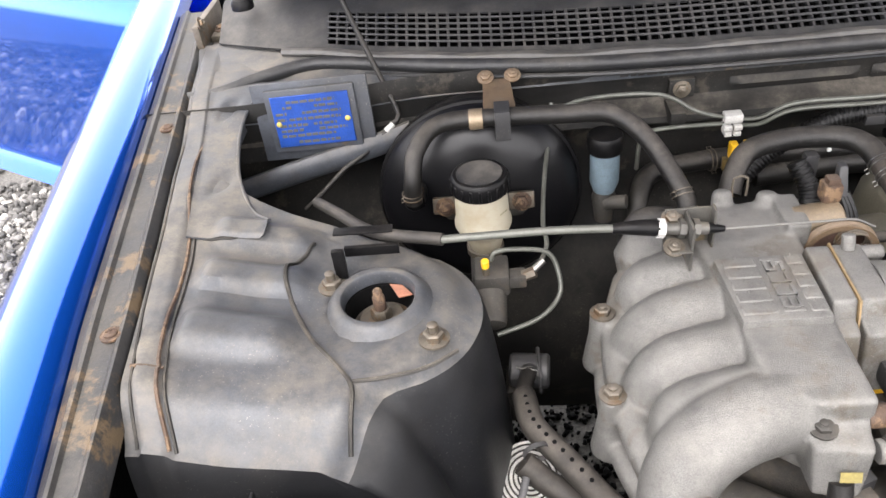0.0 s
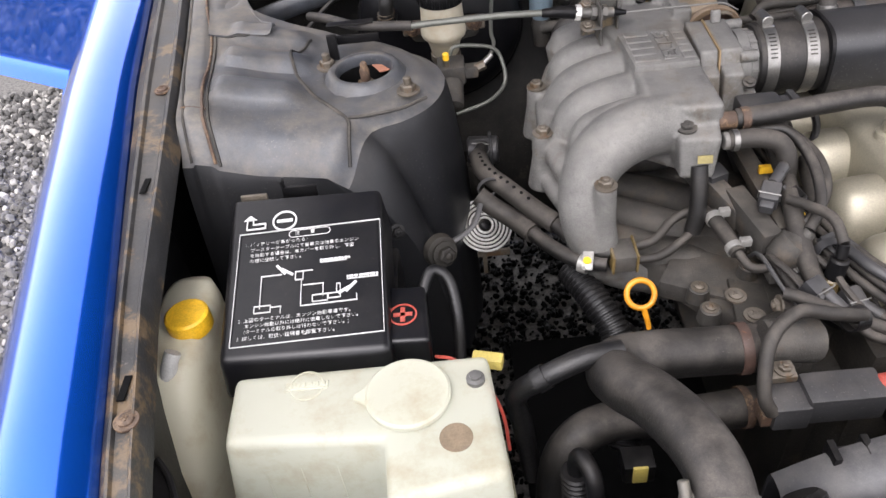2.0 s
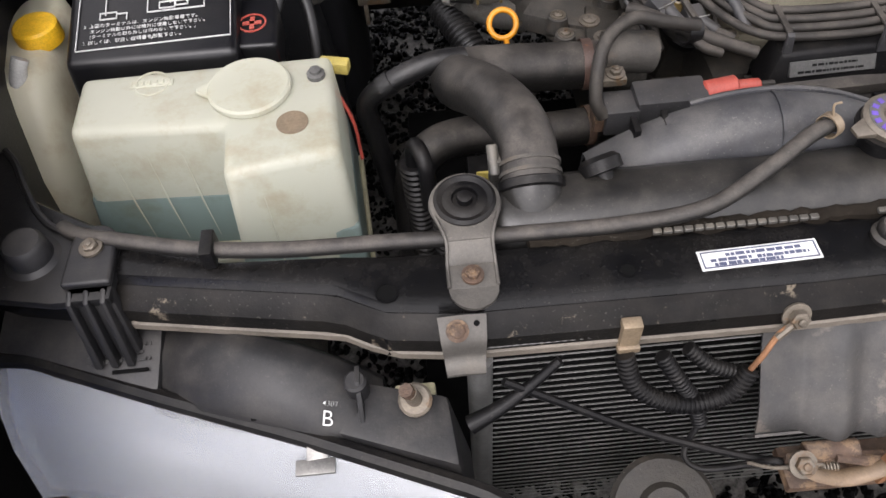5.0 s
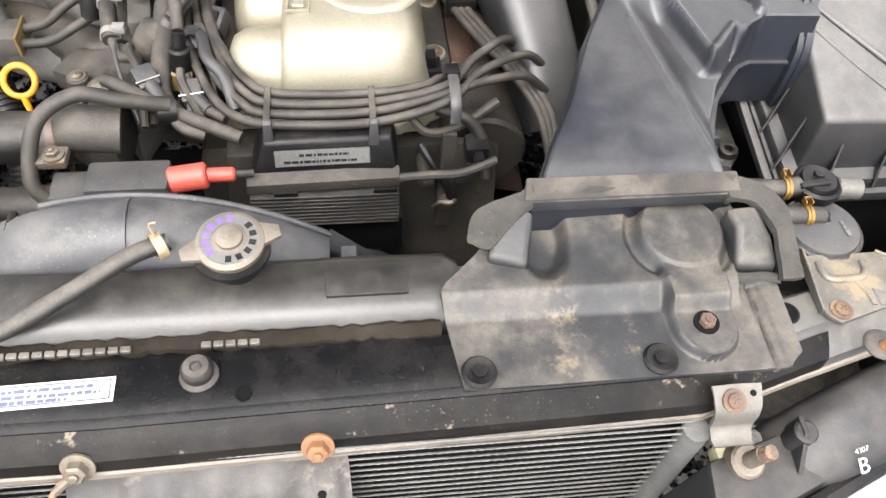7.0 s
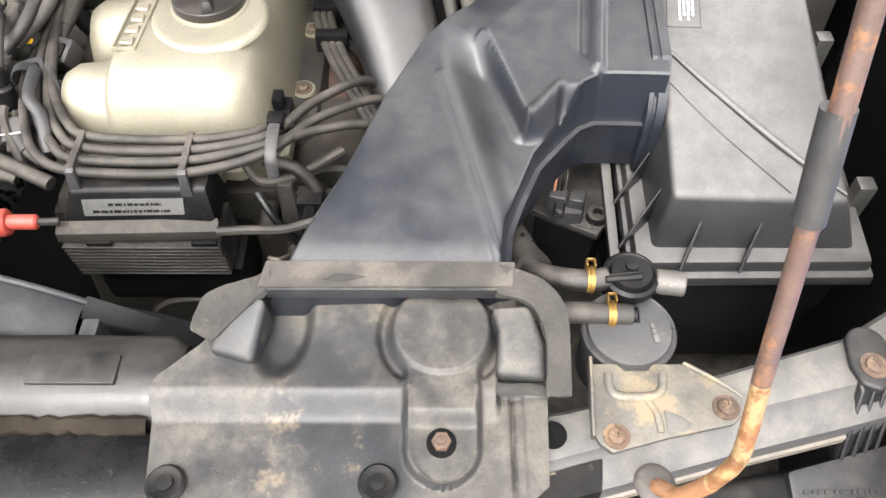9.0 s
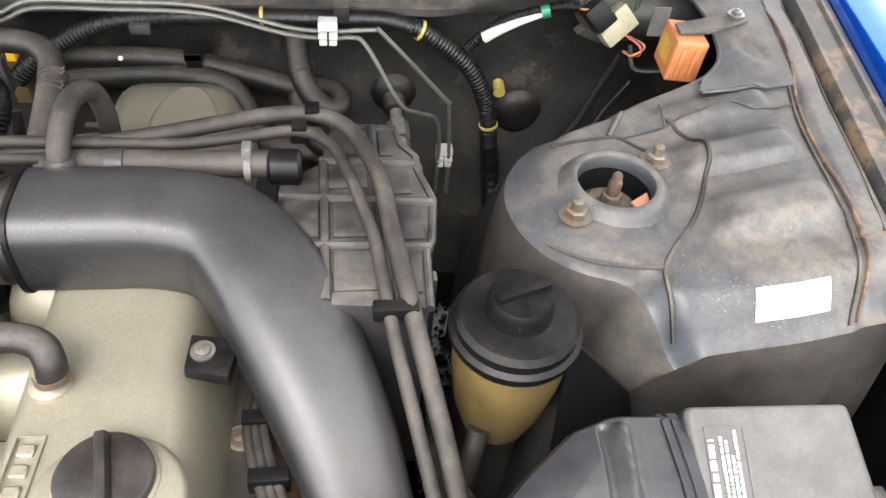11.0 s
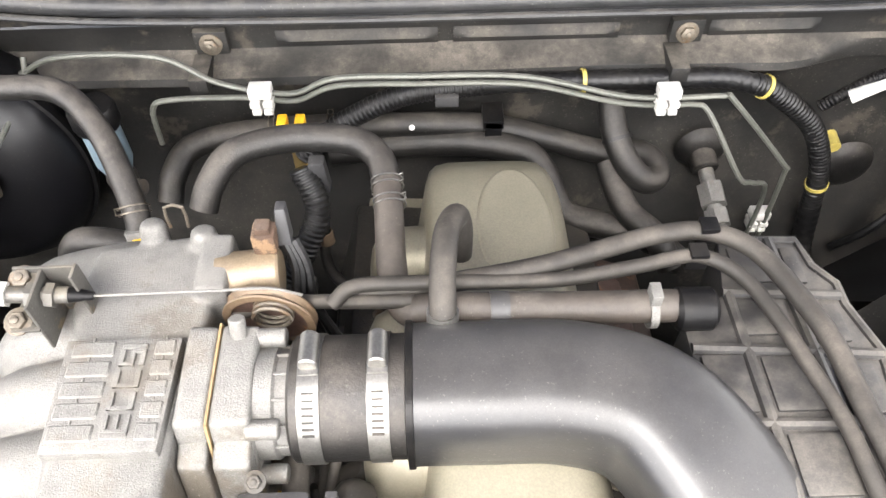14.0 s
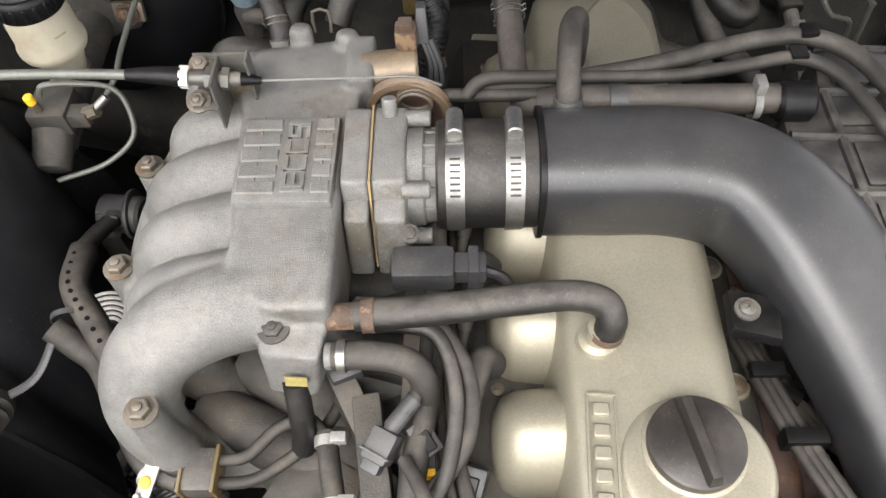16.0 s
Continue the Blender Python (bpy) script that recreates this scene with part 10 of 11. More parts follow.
solo("side_member", tube([(-0.08, 1.14, 0.82), (0.0, 1.150, 0.838), (0.08, 1.165, 0.852), (0.15, 1.18, 0.866)], 0.010, 10, 6, flat=1.6), M_BODY, "dusty grey reinforcement beside the servo", "reinforcement")

# brake pipes along the bulkhead
for k, dz in enumerate((0.0, -0.009)):
    bpz = thing("brake_pipe", (0.7, 1.148, 0.86), "olive coated brake pipe along the bulkhead", "brake pipe", "brake pipes")
    head = [(0.323, 1.165, 0.880), (0.37, 1.157, 0.903), (0.459, 1.155, 0.902), (0.506, 1.15, 0.877), (0.545, 1.148, 0.866)] if k == 0 else [(0.436, 1.15, 0.80), (0.440, 1.15, 0.845), (0.460, 1.15, 0.856), (0.52, 1.15, 0.857), (0.545, 1.148, 0.857)]
    tail = [(0.582, 1.148, 0.862 + dz), (0.621, 1.148, 0.878 + dz), (0.70, 1.147, 0.879 + dz), (0.80, 1.145, 0.877 + dz), (0.89, 1.14, 0.856 + dz), (0.94, 1.138, 0.852 + dz)]
    end = [(0.990, 1.132, 0.858), (1.002, 1.130, 0.853), (1.078, 1.13, 0.767), (1.086, 1.133, 0.75), (1.094, 1.14, 0.66), (1.095, 1.14, 0.60)] if k == 0 else [(0.965, 1.135, 0.846), (0.982, 1.13, 0.838), (1.022, 1.105, 0.775), (1.045, 1.115, 0.755), (1.075, 1.135, 0.72), (1.080, 1.14, 0.60)]
    part("pipe", tube(head + tail + end, 0.0028, 8, 5), M_PIPE, bpz)
for x, y, z in ((0.549, 1.148, 0.858), (0.938, 1.138, 0.853), (1.088, 1.148, 0.662)):
    wc_ = thing("pipe_clip", (x, y, z), "bright white plastic pipe clip", "pipe clip", "white pipe clips")
    part("jaw", block(x - 0.011, x + 0.011, y - 0.010, y + 0.006, z + 0.004, z + 0.015, 0.002), M_WHITEPL, wc_)
    part("jaw", add(block(x - 0.011, x - 0.001, y - 0.012, y + 0.006, z - 0.005, z + 0.001, 0.0015), block(x + 0.001, x + 0.011, y - 0.012, y + 0.006, z - 0.005, z + 0.001, 0.0015)), M_WHITEPL, wc_)
    part("jaw", add(block(x - 0.010, x - 0.001, y - 0.012, y + 0.006, z - 0.013, z - 0.007, 0.0015), block(x + 0.001, x + 0.010, y - 0.012, y + 0.006, z - 0.013, z - 0.007, 0.0015)), M_WHITEPL, wc_)

# taped and corrugated harness
hs = thing("wiring_harness", (0.9, 1.17, 0.82), "black taped and corrugated wiring harness on the bulkhead", "wiring harness")
part("conduit", tube([(0.575, 1.150, 0.775), (0.603, 1.16, 0.799), (0.639, 1.165, 0.821), (0.691, 1.168, 0.842), (0.764, 1.17, 0.850)], 0.0105, 12, 8, ribs=0.0012, pitch=0.005), M_TAPE, hs)
part("taped_run", tube([(0.75, 1.17, 0.850), (0.876, 1.17, 0.850), (0.953, 1.17, 0.850), (1.005, 1.17, 0.849), (1.045, 1.17, 0.838)], 0.0098, 12, 8, ribs=0.0006, pitch=0.010), M_TAPE, hs)
part("conduit", tube([(1.035, 1.17, 0.842), (1.060, 1.17, 0.830), (1.112, 1.165, 0.788), (1.141, 1.16, 0.73), (1.152, 1.155, 0.66)], 0.0105, 12, 8, ribs=0.001, pitch=0.005), M_TAPE, hs)
part("taped_run", tube([(1.150, 1.155, 0.675), (1.158, 1.15, 0.62), (1.158, 1.12, 0.56), (1.15, 1.08, 0.50)], 0.0115, 12, 8, ribs=0.0007, pitch=0.012), M_TAPE, hs)
for p, w in (((0.862, 1.17, 0.850), (1, 0, 0)), ((1.048, 1.17, 0.837), (1, 0, -0.5)), ((1.146, 1.158, 0.705), (0.2, 0, -1))):
    part("yellow_band", band(p, w, 0.0116, 0.004), M_DULLYELLOW, hs, "pale yellow tie band")
part("bracket", block(0.715, 0.738, 1.152, 1.160, 0.836, 0.848, 0.001), M_GREYPL, hs)
part("branch", tube([(1.20, 1.15, 0.60), (1.22, 1.13, 0.66), (1.26, 1.14, 0.72), (1.29, 1.15, 0.79), (1.30, 1.15, 0.82)], 0.005, 8), M_TAPE, hs)
part("branch", tube([(1.16, 1.12, 0.55), (1.20, 1.05, 0.60), (1.24, 1.08, 0.66), (1.28, 1.12, 0.74), (1.31, 1.12, 0.80)], 0.004, 8), M_TAPE, hs)

# heater hoses
hh1 = thing("heater_hose", (0.7, 1.195, 0.77), "dusty black heater hose behind the engine", "hose", "heater hoses")
part("hose", tube([(0.435, 1.12, 0.745), (0.440, 1.14, 0.765), (0.462, 1.17, 0.779), (0.536, 1.185, 0.783), (0.654, 1.188, 0.784), (0.76, 1.188, 0.780), (0.823, 1.185, 0.766), (0.88, 1.175, 0.754), (0.915, 1.165, 0.752)], 0.0135, 16), M_RUBBER, hh1)
part("clip", add(block(0.765, 0.787, 1.168, 1.20, 0.790, 0.802, 0.002), block(0.767, 0.785, 1.168, 1.173, 0.755, 0.80, 0.001)), M_BLACK, hh1)
part("paint_spot", lathe([(0, 0.001), (0.0028, 0.0005), (0.0032, -0.001)], axis((0.690, 1.1755, 0.790), (0, -0.8, 0.5)), 12), M_WHITE, hh1, "white paint spot")
part("valve", add(block(0.552, 0.592, 1.168, 1.196, 0.774, 0.792, 0.003), block(0.562, 0.580, 1.160, 1.19, 0.735, 0.775, 0.003)), M_AMBER, hh1, "amber plastic tap")
for x in (0.560, 0.578):
    part("tap_tab", block(x - 0.005, x + 0.005, 1.150, 1.166, 0.800, 0.822, 0.0018), M_YELLOW, hh1, "bright yellow tab")
part("valve_clamp", wire_clamp((0.542, 1.184, 0.783), (1, 0.1, 0), 0.0138), M_OLDSTEEL, hh1)
part("valve_clamp", wire_clamp((0.604, 1.187, 0.784), (1, 0.05, 0), 0.0138), M_OLDSTEEL, hh1)
hh2 = thing("heater_hose", (0.6, 1.06, 0.86), "black rubber hose with wire clamps beside the cam cover", "hose", "heater hoses")
part("hose", tube([(0.512, 1.015, 0.845), (0.520, 1.030, 0.862), (0.540, 1.052, 0.876), (0.586, 1.064, 0.880), (0.640, 1.060, 0.880), (0.664, 1.043, 0.876), (0.671, 1.020, 0.868)], 0.0125, 16), M_RUBBER, hh2)
part("lower_hose", tube([(0.671, 1.023, 0.869), (0.673, 0.99, 0.862), (0.675, 0.945, 0.852), (0.680, 0.915, 0.848), (0.692, 0.897, 0.851), (0.715, 0.890, 0.862)], 0.0122, 16), M_OLDHOSE, hh2, "brown aged hose")
for p in ((0.6715, 1.018, 0.8675), (0.6735, 1.0, 0.8635)):
    part("wire_clamp", wire_clamp(p, (0.1, -1, -0.3), 0.0128), M_STEEL, hh2, "bright wire clamp")
hh3 = thing("heater_hose", (0.92, 1.12, 0.75), "looped dusty black heater hose", "hose", "heater hoses")
part("hose", tube([(0.898, 1.195, 0.832), (0.899, 1.172, 0.806), (0.904, 1.150, 0.786), (0.917, 1.131, 0.767), (0.934, 1.124, 0.754), (0.949, 1.134, 0.750), (0.948, 1.152, 0.754), (0.932, 1.166, 0.755), (0.908, 1.168, 0.753)], 0.0142, 16), M_RUBBER, hh3)
part("sleeve_band", band((0.9035, 1.152, 0.788), (0.25, -0.72, -0.65), 0.0145, 0.004), M_TAPE, hh3)
hh4 = thing("heater_hose", (0.92, 1.1, 0.73), "dusty black lower heater hose", "hose", "heater hoses")
part("hose", tube([(0.900, 1.15, 0.755), (0.904, 1.13, 0.745), (0.916, 1.10, 0.731), (0.94, 1.07, 0.725), (0.955, 1.05, 0.70)], 0.014, 16), M_RUBBER, hh4)
part("hose", tube([(0.60, 1.18, 0.755), (0.72, 1.18, 0.765), (0.80, 1.165, 0.765), (0.832, 1.15, 0.742), (0.853, 1.12, 0.710), (0.90, 1.10, 0.708), (0.94, 1.09, 0.70), (0.98, 1.08, 0.67)], 0.0155, 16), M_RUBBER, hh4)

# air conditioning union
ac = thing("refrigerant_union", (1.025, 1.14, 0.68), "grey metal refrigerant union through the bulkhead", "pipe union")
part("pipe", rod((1.021, 1.21, 0.722), (1.030, 1.06, 0.672), 0.0085, 16), M_ALU, ac)
part("nut", rod((1.024, 1.160, 0.706), (1.0255, 1.135, 0.698), 0.015, 6), M_ALU, ac)
part("nut", rod((1.0258, 1.130, 0.696), (1.027, 1.112, 0.690), 0.0135, 6), M_ALU, ac)
part("boot", rod((1.020, 1.21, 0.723), (1.0225, 1.178, 0.712), 0.0155, 18, 0.002), M_RUBBER, ac)

# wiper motor
wp = thing("wiper_motor", (1.26, 1.17, 0.86), "dusty grey cast wiper motor with a pale connector", "wiper motor")
part("gear_case", lathe([(0.040, -0.02), (0.041, 0.0), (0.036, 0.006), (0.033, 0.006), (0.030, 0.010), (0.0, 0.011)], axis((1.268, 1.155, 0.888), (0, -1, 0.25)), 36), M_ALUDULL, wp)
part("arm", hull([(1.196, 1.165, 0.925), (1.215, 1.165, 0.945), (1.262, 1.165, 0.920), (1.240, 1.165, 0.895)], [(1.199, 1.155, 0.928), (1.214, 1.155, 0.942), (1.260, 1.150, 0.917), (1.243, 1.150, 0.898)], 0.002), M_ALUDULL, wp)
part("arm", hull([(1.285, 1.165, 0.895), (1.288, 1.165, 0.925), (1.318, 1.165, 0.932), (1.315, 1.165, 0.912)], [(1.287, 1.152, 0.897), (1.289, 1.152, 0.922), (1.316, 1.155, 0.930), (1.313, 1.155, 0.914)], 0.002), M_ALUDULL, wp)
part("arm", hull([(1.235, 1.165, 0.845), (1.250, 1.165, 0.86), (1.29, 1.165, 0.85), (1.27, 1.165, 0.83)], [(1.237, 1.15, 0.846), (1.250, 1.15, 0.858), (1.288, 1.15, 0.85), (1.27, 1.15, 0.833)], 0.002), M_ALUDULL, wp)
part("bolt", hex_bolt((1.200, 1.152, 0.934), (0, -1, 0.4), 0.008, 0.006), M_RUST, wp, "rusty bolt")
part("rubber_bush", lathe([(0.005, 0.008), (0.012, 0.008), (0.0135, 0.004), (0.0135, -0.004)], axis((1.306, 1.152, 0.922), (0, -1, 0.4)), 20), M_RUBBER, wp)
part("bolt", hex_bolt((1.306, 1.143, 0.926), (0, -1, 0.4), 0.0065, 0.005), M_OLDSTEEL, wp)
part("motor_can", rod((1.285, 1.168, 0.860), (1.425, 1.172, 0.864), 0.0285, 28, 0.003), M_STRIP, wp)
part("plug", block(-0.022, 0.022, -0.016, 0.016, 0, 0.022, 0.003, 2, axis((1.272, 1.140, 0.868), (0.1, -1, 0.35)) @ Matrix.Rotation(radians(40), 4, "Z")), M_IVORY, wp, "pale yellow connector")
part("plug", block(-0.014, 0.014, -0.016, 0.016, 0.002, 0.026, 0.003, 2, axis((1.248, 1.140, 0.880), (0.1, -1, 0.35)) @ Matrix.Rotation(radians(40), 4, "Z")), M_BLACK, wp)
for i, mm in enumerate((M_ORANGE, M_BLACK, M_ORANGERUST, M_BLACK)):
    part("wire", tube([(1.226 + i * 0.004, 1.135, 0.888), (1.238 + i * 0.004, 1.120, 0.894), (1.246 + i * 0.004, 1.122, 0.885)], 0.0014, 6), mm, wp)
for i, mm in enumerate((M_RED, M_BLACK, M_ORANGE)):
    part("wire", tube([(1.285, 1.125, 0.862), (1.300 + i * 0.003, 1.105, 0.858), (1.302 - i * 0.004, 1.105, 0.845), (1.288, 1.12, 0.842)], 0.0014, 6), mm, wp)
wt = thing("tagged_cable", (1.15, 1.15, 0.86), "black corrugated cable wrapped in a white tag", "cable")
part("conduit", tube([(1.105, 1.155, 0.822), (1.118, 1.15, 0.840), (1.15, 1.147, 0.867), (1.20, 1.14, 0.886), (1.228, 1.135, 0.890)], 0.0055, 10, 8, ribs=0.001, pitch=0.004), M_BLACK, wt)
part("white_tag", tube([(1.121, 1.141, 0.845), (1.135, 1.139, 0.855), (1.16, 1.138, 0.868), (1.186, 1.138, 0.878)], [0.007, 0.006, 0.0045, 0.0035], 10, 4), M_WHITEPL, wt, "white tape tag")
part("green_tape", band((1.190, 1.1395, 0.8815), (1, -0.1, 0.35), 0.0066, 0.010), surface("green_tape", (0.01, 0.20, 0.10), 0.4, 0, 0.1, bump=0), wt, "green tape")

# orange relay and its pressed panel
ol = thing("orange_relay", (1.35, 1.08, 0.84), "orange plastic relay box on a steel strap", "relay")
# its own axes: towards the nose, to the side, down
olm = Matrix(((0.0361, 0.0039, 0.0027, 1.3123), (-0.0028, 0.0519, 0.0006, 1.040), (-0.0020, -0.0008, 0.0487, 0.9030), (0, 0, 0, 1)))
part("case", add(bmesh.new(), hull([(0.0, 0.0, -1.0), (1.0, 0.0, -1.0), (1.0, 1.0, -1.0), (0.0, 1.0, -1.0)], [(0.0, 0.0, 0.0), (1.0, 0.0, 0.0), (1.0, 1.0, 0.0), (0.0, 1.0, 0.0)], 0.07, 3), olm), M_ORANGE, ol)
part("label", block(-0.012, -0.004, 0.22, 0.86, -0.72, -0.2, 0, 1, olm), M_AMBERLAB, ol, "amber label")
for k in (0.3, 0.7):
    part("ridge", block(k - 0.08, k + 0.08, -0.05, 0.02, -0.86, -0.12, 0.02, 2, olm), M_ORANGE, ol)
part("strap", hull([(1.318, 1.052, 0.9045), (1.352, 1.054, 0.9045), (1.392, 1.056, 0.918), (1.392, 1.076, 0.918), (1.352, 1.074, 0.9045), (1.318, 1.072, 0.9045)], [(1.318, 1.052, 0.9075), (1.352, 1.054, 0.9075), (1.392, 1.056, 0.921), (1.392, 1.076, 0.921), (1.352, 1.074, 0.9075), (1.318, 1.072, 0.9075)], 0.0005), M_BARESTEEL, ol, "dull steel strap")
part("bolt", hex_bolt((1.381, 1.066, 0.922), (0, 0, 1), 0.0062, 0.005), M_STEEL, ol, "bright bolt")
part("card", block(1.298, 1.318, 1.090, 1.092, 0.880, 0.915, 0.0, 1), M_SILVERPL, ol, "pale grey card tag")
part("lead", tube([(1.33, 1.08, 0.84), (1.30, 1.10, 0.83), (1.295, 1.12, 0.85)], 0.003, 8), M_TAPE, ol)

# thin black tube hanging from the bonnet
wt2 = thing("washer_tube", (0.12, 1.2, 0.9), "thin black washer tube hanging from the bonnet", "washer tube")
part("upper", tube([(0.06, 1.27, 1.08), (0.077, 1.25, 1.022), (0.107, 1.22, 0.949), (0.132, 1.19, 0.897), (0.133, 1.18, 0.886), (0.126, 1.177, 0.881)], 0.0036, 10), M_RUBBER, wt2)
part("joint", rod((0.127, 1.177, 0.881), (0.117, 1.172, 0.874), 0.0042, 10), M_WHITEPL, wt2, "white joint")
part("lower", tube([(0.118, 1.173, 0.875), (0.090, 1.16, 0.853), (0.058, 1.15, 0.835), (0.02, 1.135, 0.805), (0.0, 1.13, 0.79)], 0.0036, 10), M_RUBBER, wt2)

# bonnet hinge at the cowl corner
hg = thing("cowl_bracket", (-0.165, 1.40, 0.92), "dirty steel hinge bracket at the cowl corner", "bracket")
part("arm", add(block(-0.170, -0.160, 1.36, 1.48, 0.93, 0.965, 0.002), block(-0.176, -0.146, 1.40, 1.45, 0.925, 0.935, 0.002)), M_OLDSTEEL, hg)
part("bolt", hex_bolt((-0.150, 1.425, 0.936)), M_RUST, hg)
part("bolt", hex_bolt((-0.158, 1.37, 0.966), (1, 0, 0.3)), M_OLDSTEEL, hg)

# dark loom dropping behind the intake casting
dl = thing("wiring_loom", (0.62, 1.0, 0.74), "dark corrugated loom dropping behind the intake casting", "wiring loom")
part("conduit", tube([(0.594, 1.050, 0.858), (0.607, 1.030, 0.828), (0.594, 1.010, 0.796), (0.569, 0.990, 0.746), (0.60, 0.98, 0.66)], 0.0105, 12, 8, ribs=0.0012, pitch=0.005), M_TAPE, dl)
part("plug", hull([(0.600, 1.045, 0.83), (0.618, 1.045, 0.83), (0.618, 1.06, 0.83), (0.600, 1.06, 0.83)], [(0.602, 1.043, 0.868), (0.616, 1.043, 0.868), (0.616, 1.056, 0.868), (0.602, 1.056, 0.868)], 0.002), M_GREYPL, dl, "grey plug")
part("wire", tube([(0.605, 1.060, 0.798), (0.604, 1.040, 0.730), (0.635, 1.02, 0.70)], 0.006, 10, 6), M_RUBBER, dl)
part("tan_sleeve", band((0.605, 1.050, 0.764), (0.1, -0.2, -1), 0.0064, 0.014), M_TAN, dl, "tan sleeve")

# ---- between the inner wing and the engine ----
ds = thing("dipstick", (0.43, 0.585, 0.69), "orange-yellow plastic dipstick ring", "dipstick")
part("ring", tube([(0.43 + 0.0155 * math.cos(a), 0.580 + 0.010 * math.sin(a), 0.708 + 0.012 * math.sin(a)) for a in spread(0, 2 * math.pi, 25)], 0.0034, 10, 1), M_DIPSTICK, ds)
part("stem", tube([(0.432, 0.570, 0.696), (0.436, 0.562, 0.680), (0.437, 0.558, 0.672)], [0.0036, 0.003, 0.003], 8), M_DIPSTICK, ds)
part("tube", tube([(0.437, 0.558, 0.674), (0.440, 0.55, 0.64), (0.46, 0.55, 0.5)], 0.006, 10), M_BLACK, ds)

fh = thing("fuel_hoses", (0.33, 0.72, 0.70), "pair of grey fuel hoses in split sleeves", "fuel hoses")
A = [(0.275, 0.885, 0.715), (0.268, 0.835, 0.735), (0.275, 0.79, 0.742), (0.300, 0.755, 0.738), (0.330, 0.715, 0.732), (0.352, 0.690, 0.728)]
part("sleeve", tube(A[1:], 0.0128, 14), M_WIRE, fh, "dusty split sleeve")
for i in range(1, 12):
    p = spline(A[1:], 8)[i * 2]
    part("sleeve_slot", lathe([(0, 0.0), (0.0022, 0.0), (0.0022, 0.0016), (0, 0.0016)], axis((p.x, p.y - 0.002, p.z + 0.0118), (0, -0.2, 1)), 8), M_DARK, fh)
part("cable_tie", band((0.2765, 0.760, 0.7395), (0.25, -0.9, -0.1), 0.0134, 0.005), M_GREYPL, fh, "dark ribbed cable tie")
part("tie_tail", tube([(0.268, 0.752, 0.738), (0.255, 0.715, 0.722), (0.232, 0.702, 0.71), (0.205, 0.698, 0.70)], 0.0036, 8, 6, flat=0.35, ribs=0.0005, pitch=0.003), M_GREYPL, fh, "dark ribbed cable tie tail")
part("hose", tube([A[0], A[1], A[2]], 0.0088, 12), M_RUBBER, fh)
part("hose", tube([A[-2], A[-1], (0.370, 0.655, 0.729), (0.392, 0.632, 0.731), (0.408, 0.627, 0.731)], 0.0095, 14), M_RUBBER, fh)
B = [(0.262, 0.752, 0.735), (0.280, 0.742, 0.722), (0.302, 0.728, 0.712), (0.325, 0.695, 0.712)]
part("sleeve", tube(B, 0.0125, 14), M_WIRE, fh, "dusty split sleeve")
part("hose", tube([B[-2], B[-1], (0.345, 0.660, 0.716), (0.370, 0.630, 0.720), (0.400, 0.618, 0.722)], 0.0092, 14), M_RUBBER, fh)
gc = part("clip", add(band((0.3800, 0.6405, 0.7300), (0.75, -0.66, 0.05), 0.0100, 0.010), band((0.3745, 0.6235, 0.7205), (0.75, -0.5, 0.05), 0.0097, 0.010)), M_ZINC, fh, "bright double clip")
part("bridge", hull([(0.368, 0.606, 0.728), (0.380, 0.603, 0.728), (0.391, 0.646, 0.738), (0.379, 0.651, 0.738)], [(0.368, 0.606, 0.7305), (0.380, 0.603, 0.7305), (0.391, 0.646, 0.7420), (0.379, 0.651, 0.7420)], 0.0006, 1), M_ZINC, gc)
for x, y, z in ((0.3820, 0.6330, 0.7388), (0.3760, 0.6145, 0.7340)):
    part("clip_mark", lathe([(0, 0.0022), (0.0042, 0.0018), (0.0050, 0)], axis((x, y, z), (0, -0.2, 1)), 14), M_YELLOW, gc, "yellow paint mark")
part("screw", add(rod((0.385, 0.642, 0.7405), (0.385, 0.641, 0.7445), 0.0032, 10, 0.0005), rod((0.3705, 0.6045, 0.730), (0.3705, 0.604, 0.7335), 0.0026, 10, 0.0005)), M_ZINC, gc)
part("joiner", block(0.404, 0.432, 0.606, 0.642, 0.716, 0.740, 0.006), M_BRACKET, fh)
for x in (0.403, 0.430):
    part("joiner_edge", block(x, x + 0.003, 0.605, 0.643, 0.717, 0.7415, 0.001), M_AMBER, fh, "amber edge")
part("metal_pipe", tube([(0.430, 0.632, 0.732), (0.455, 0.634, 0.738), (0.480, 0.652, 0.75), (0.505, 0.656, 0.758), (0.520, 0.642, 0.758)], 0.0052, 10), M_WIRE, fh)
part("metal_pipe", tube([(0.430, 0.616, 0.726), (0.460, 0.618, 0.728), (0.49, 0.632, 0.738), (0.515, 0.652, 0.745), (0.53, 0.68, 0.745)], 0.0052, 10), M_WIRE, fh)
part("rubber_joint", tube([(0.520, 0.645, 0.758), (0.526, 0.615, 0.757), (0.532, 0.585, 0.752)], 0.0085, 12), M_WIRE, fh)
for p in ((0.5215, 0.638, 0.758), (0.5305, 0.592, 0.753)):
    part("clamp", add(band(p, (0.1, -1, -0.1), 0.0088, 0.008), block(p[0] + 0.004, p[0] + 0.016, p[1] - 0.004, p[1] + 0.004, p[2] + 0.004, p[2] + 0.013, 0.001)), M_ZINC, fh, "bright clamp")
part("metal_pipe", tube([(0.532, 0.587, 0.752), (0.540, 0.568, 0.747), (0.555, 0.562, 0.750), (0.566, 0.572, 0.760)], 0.005, 10), M_WIRE, fh)

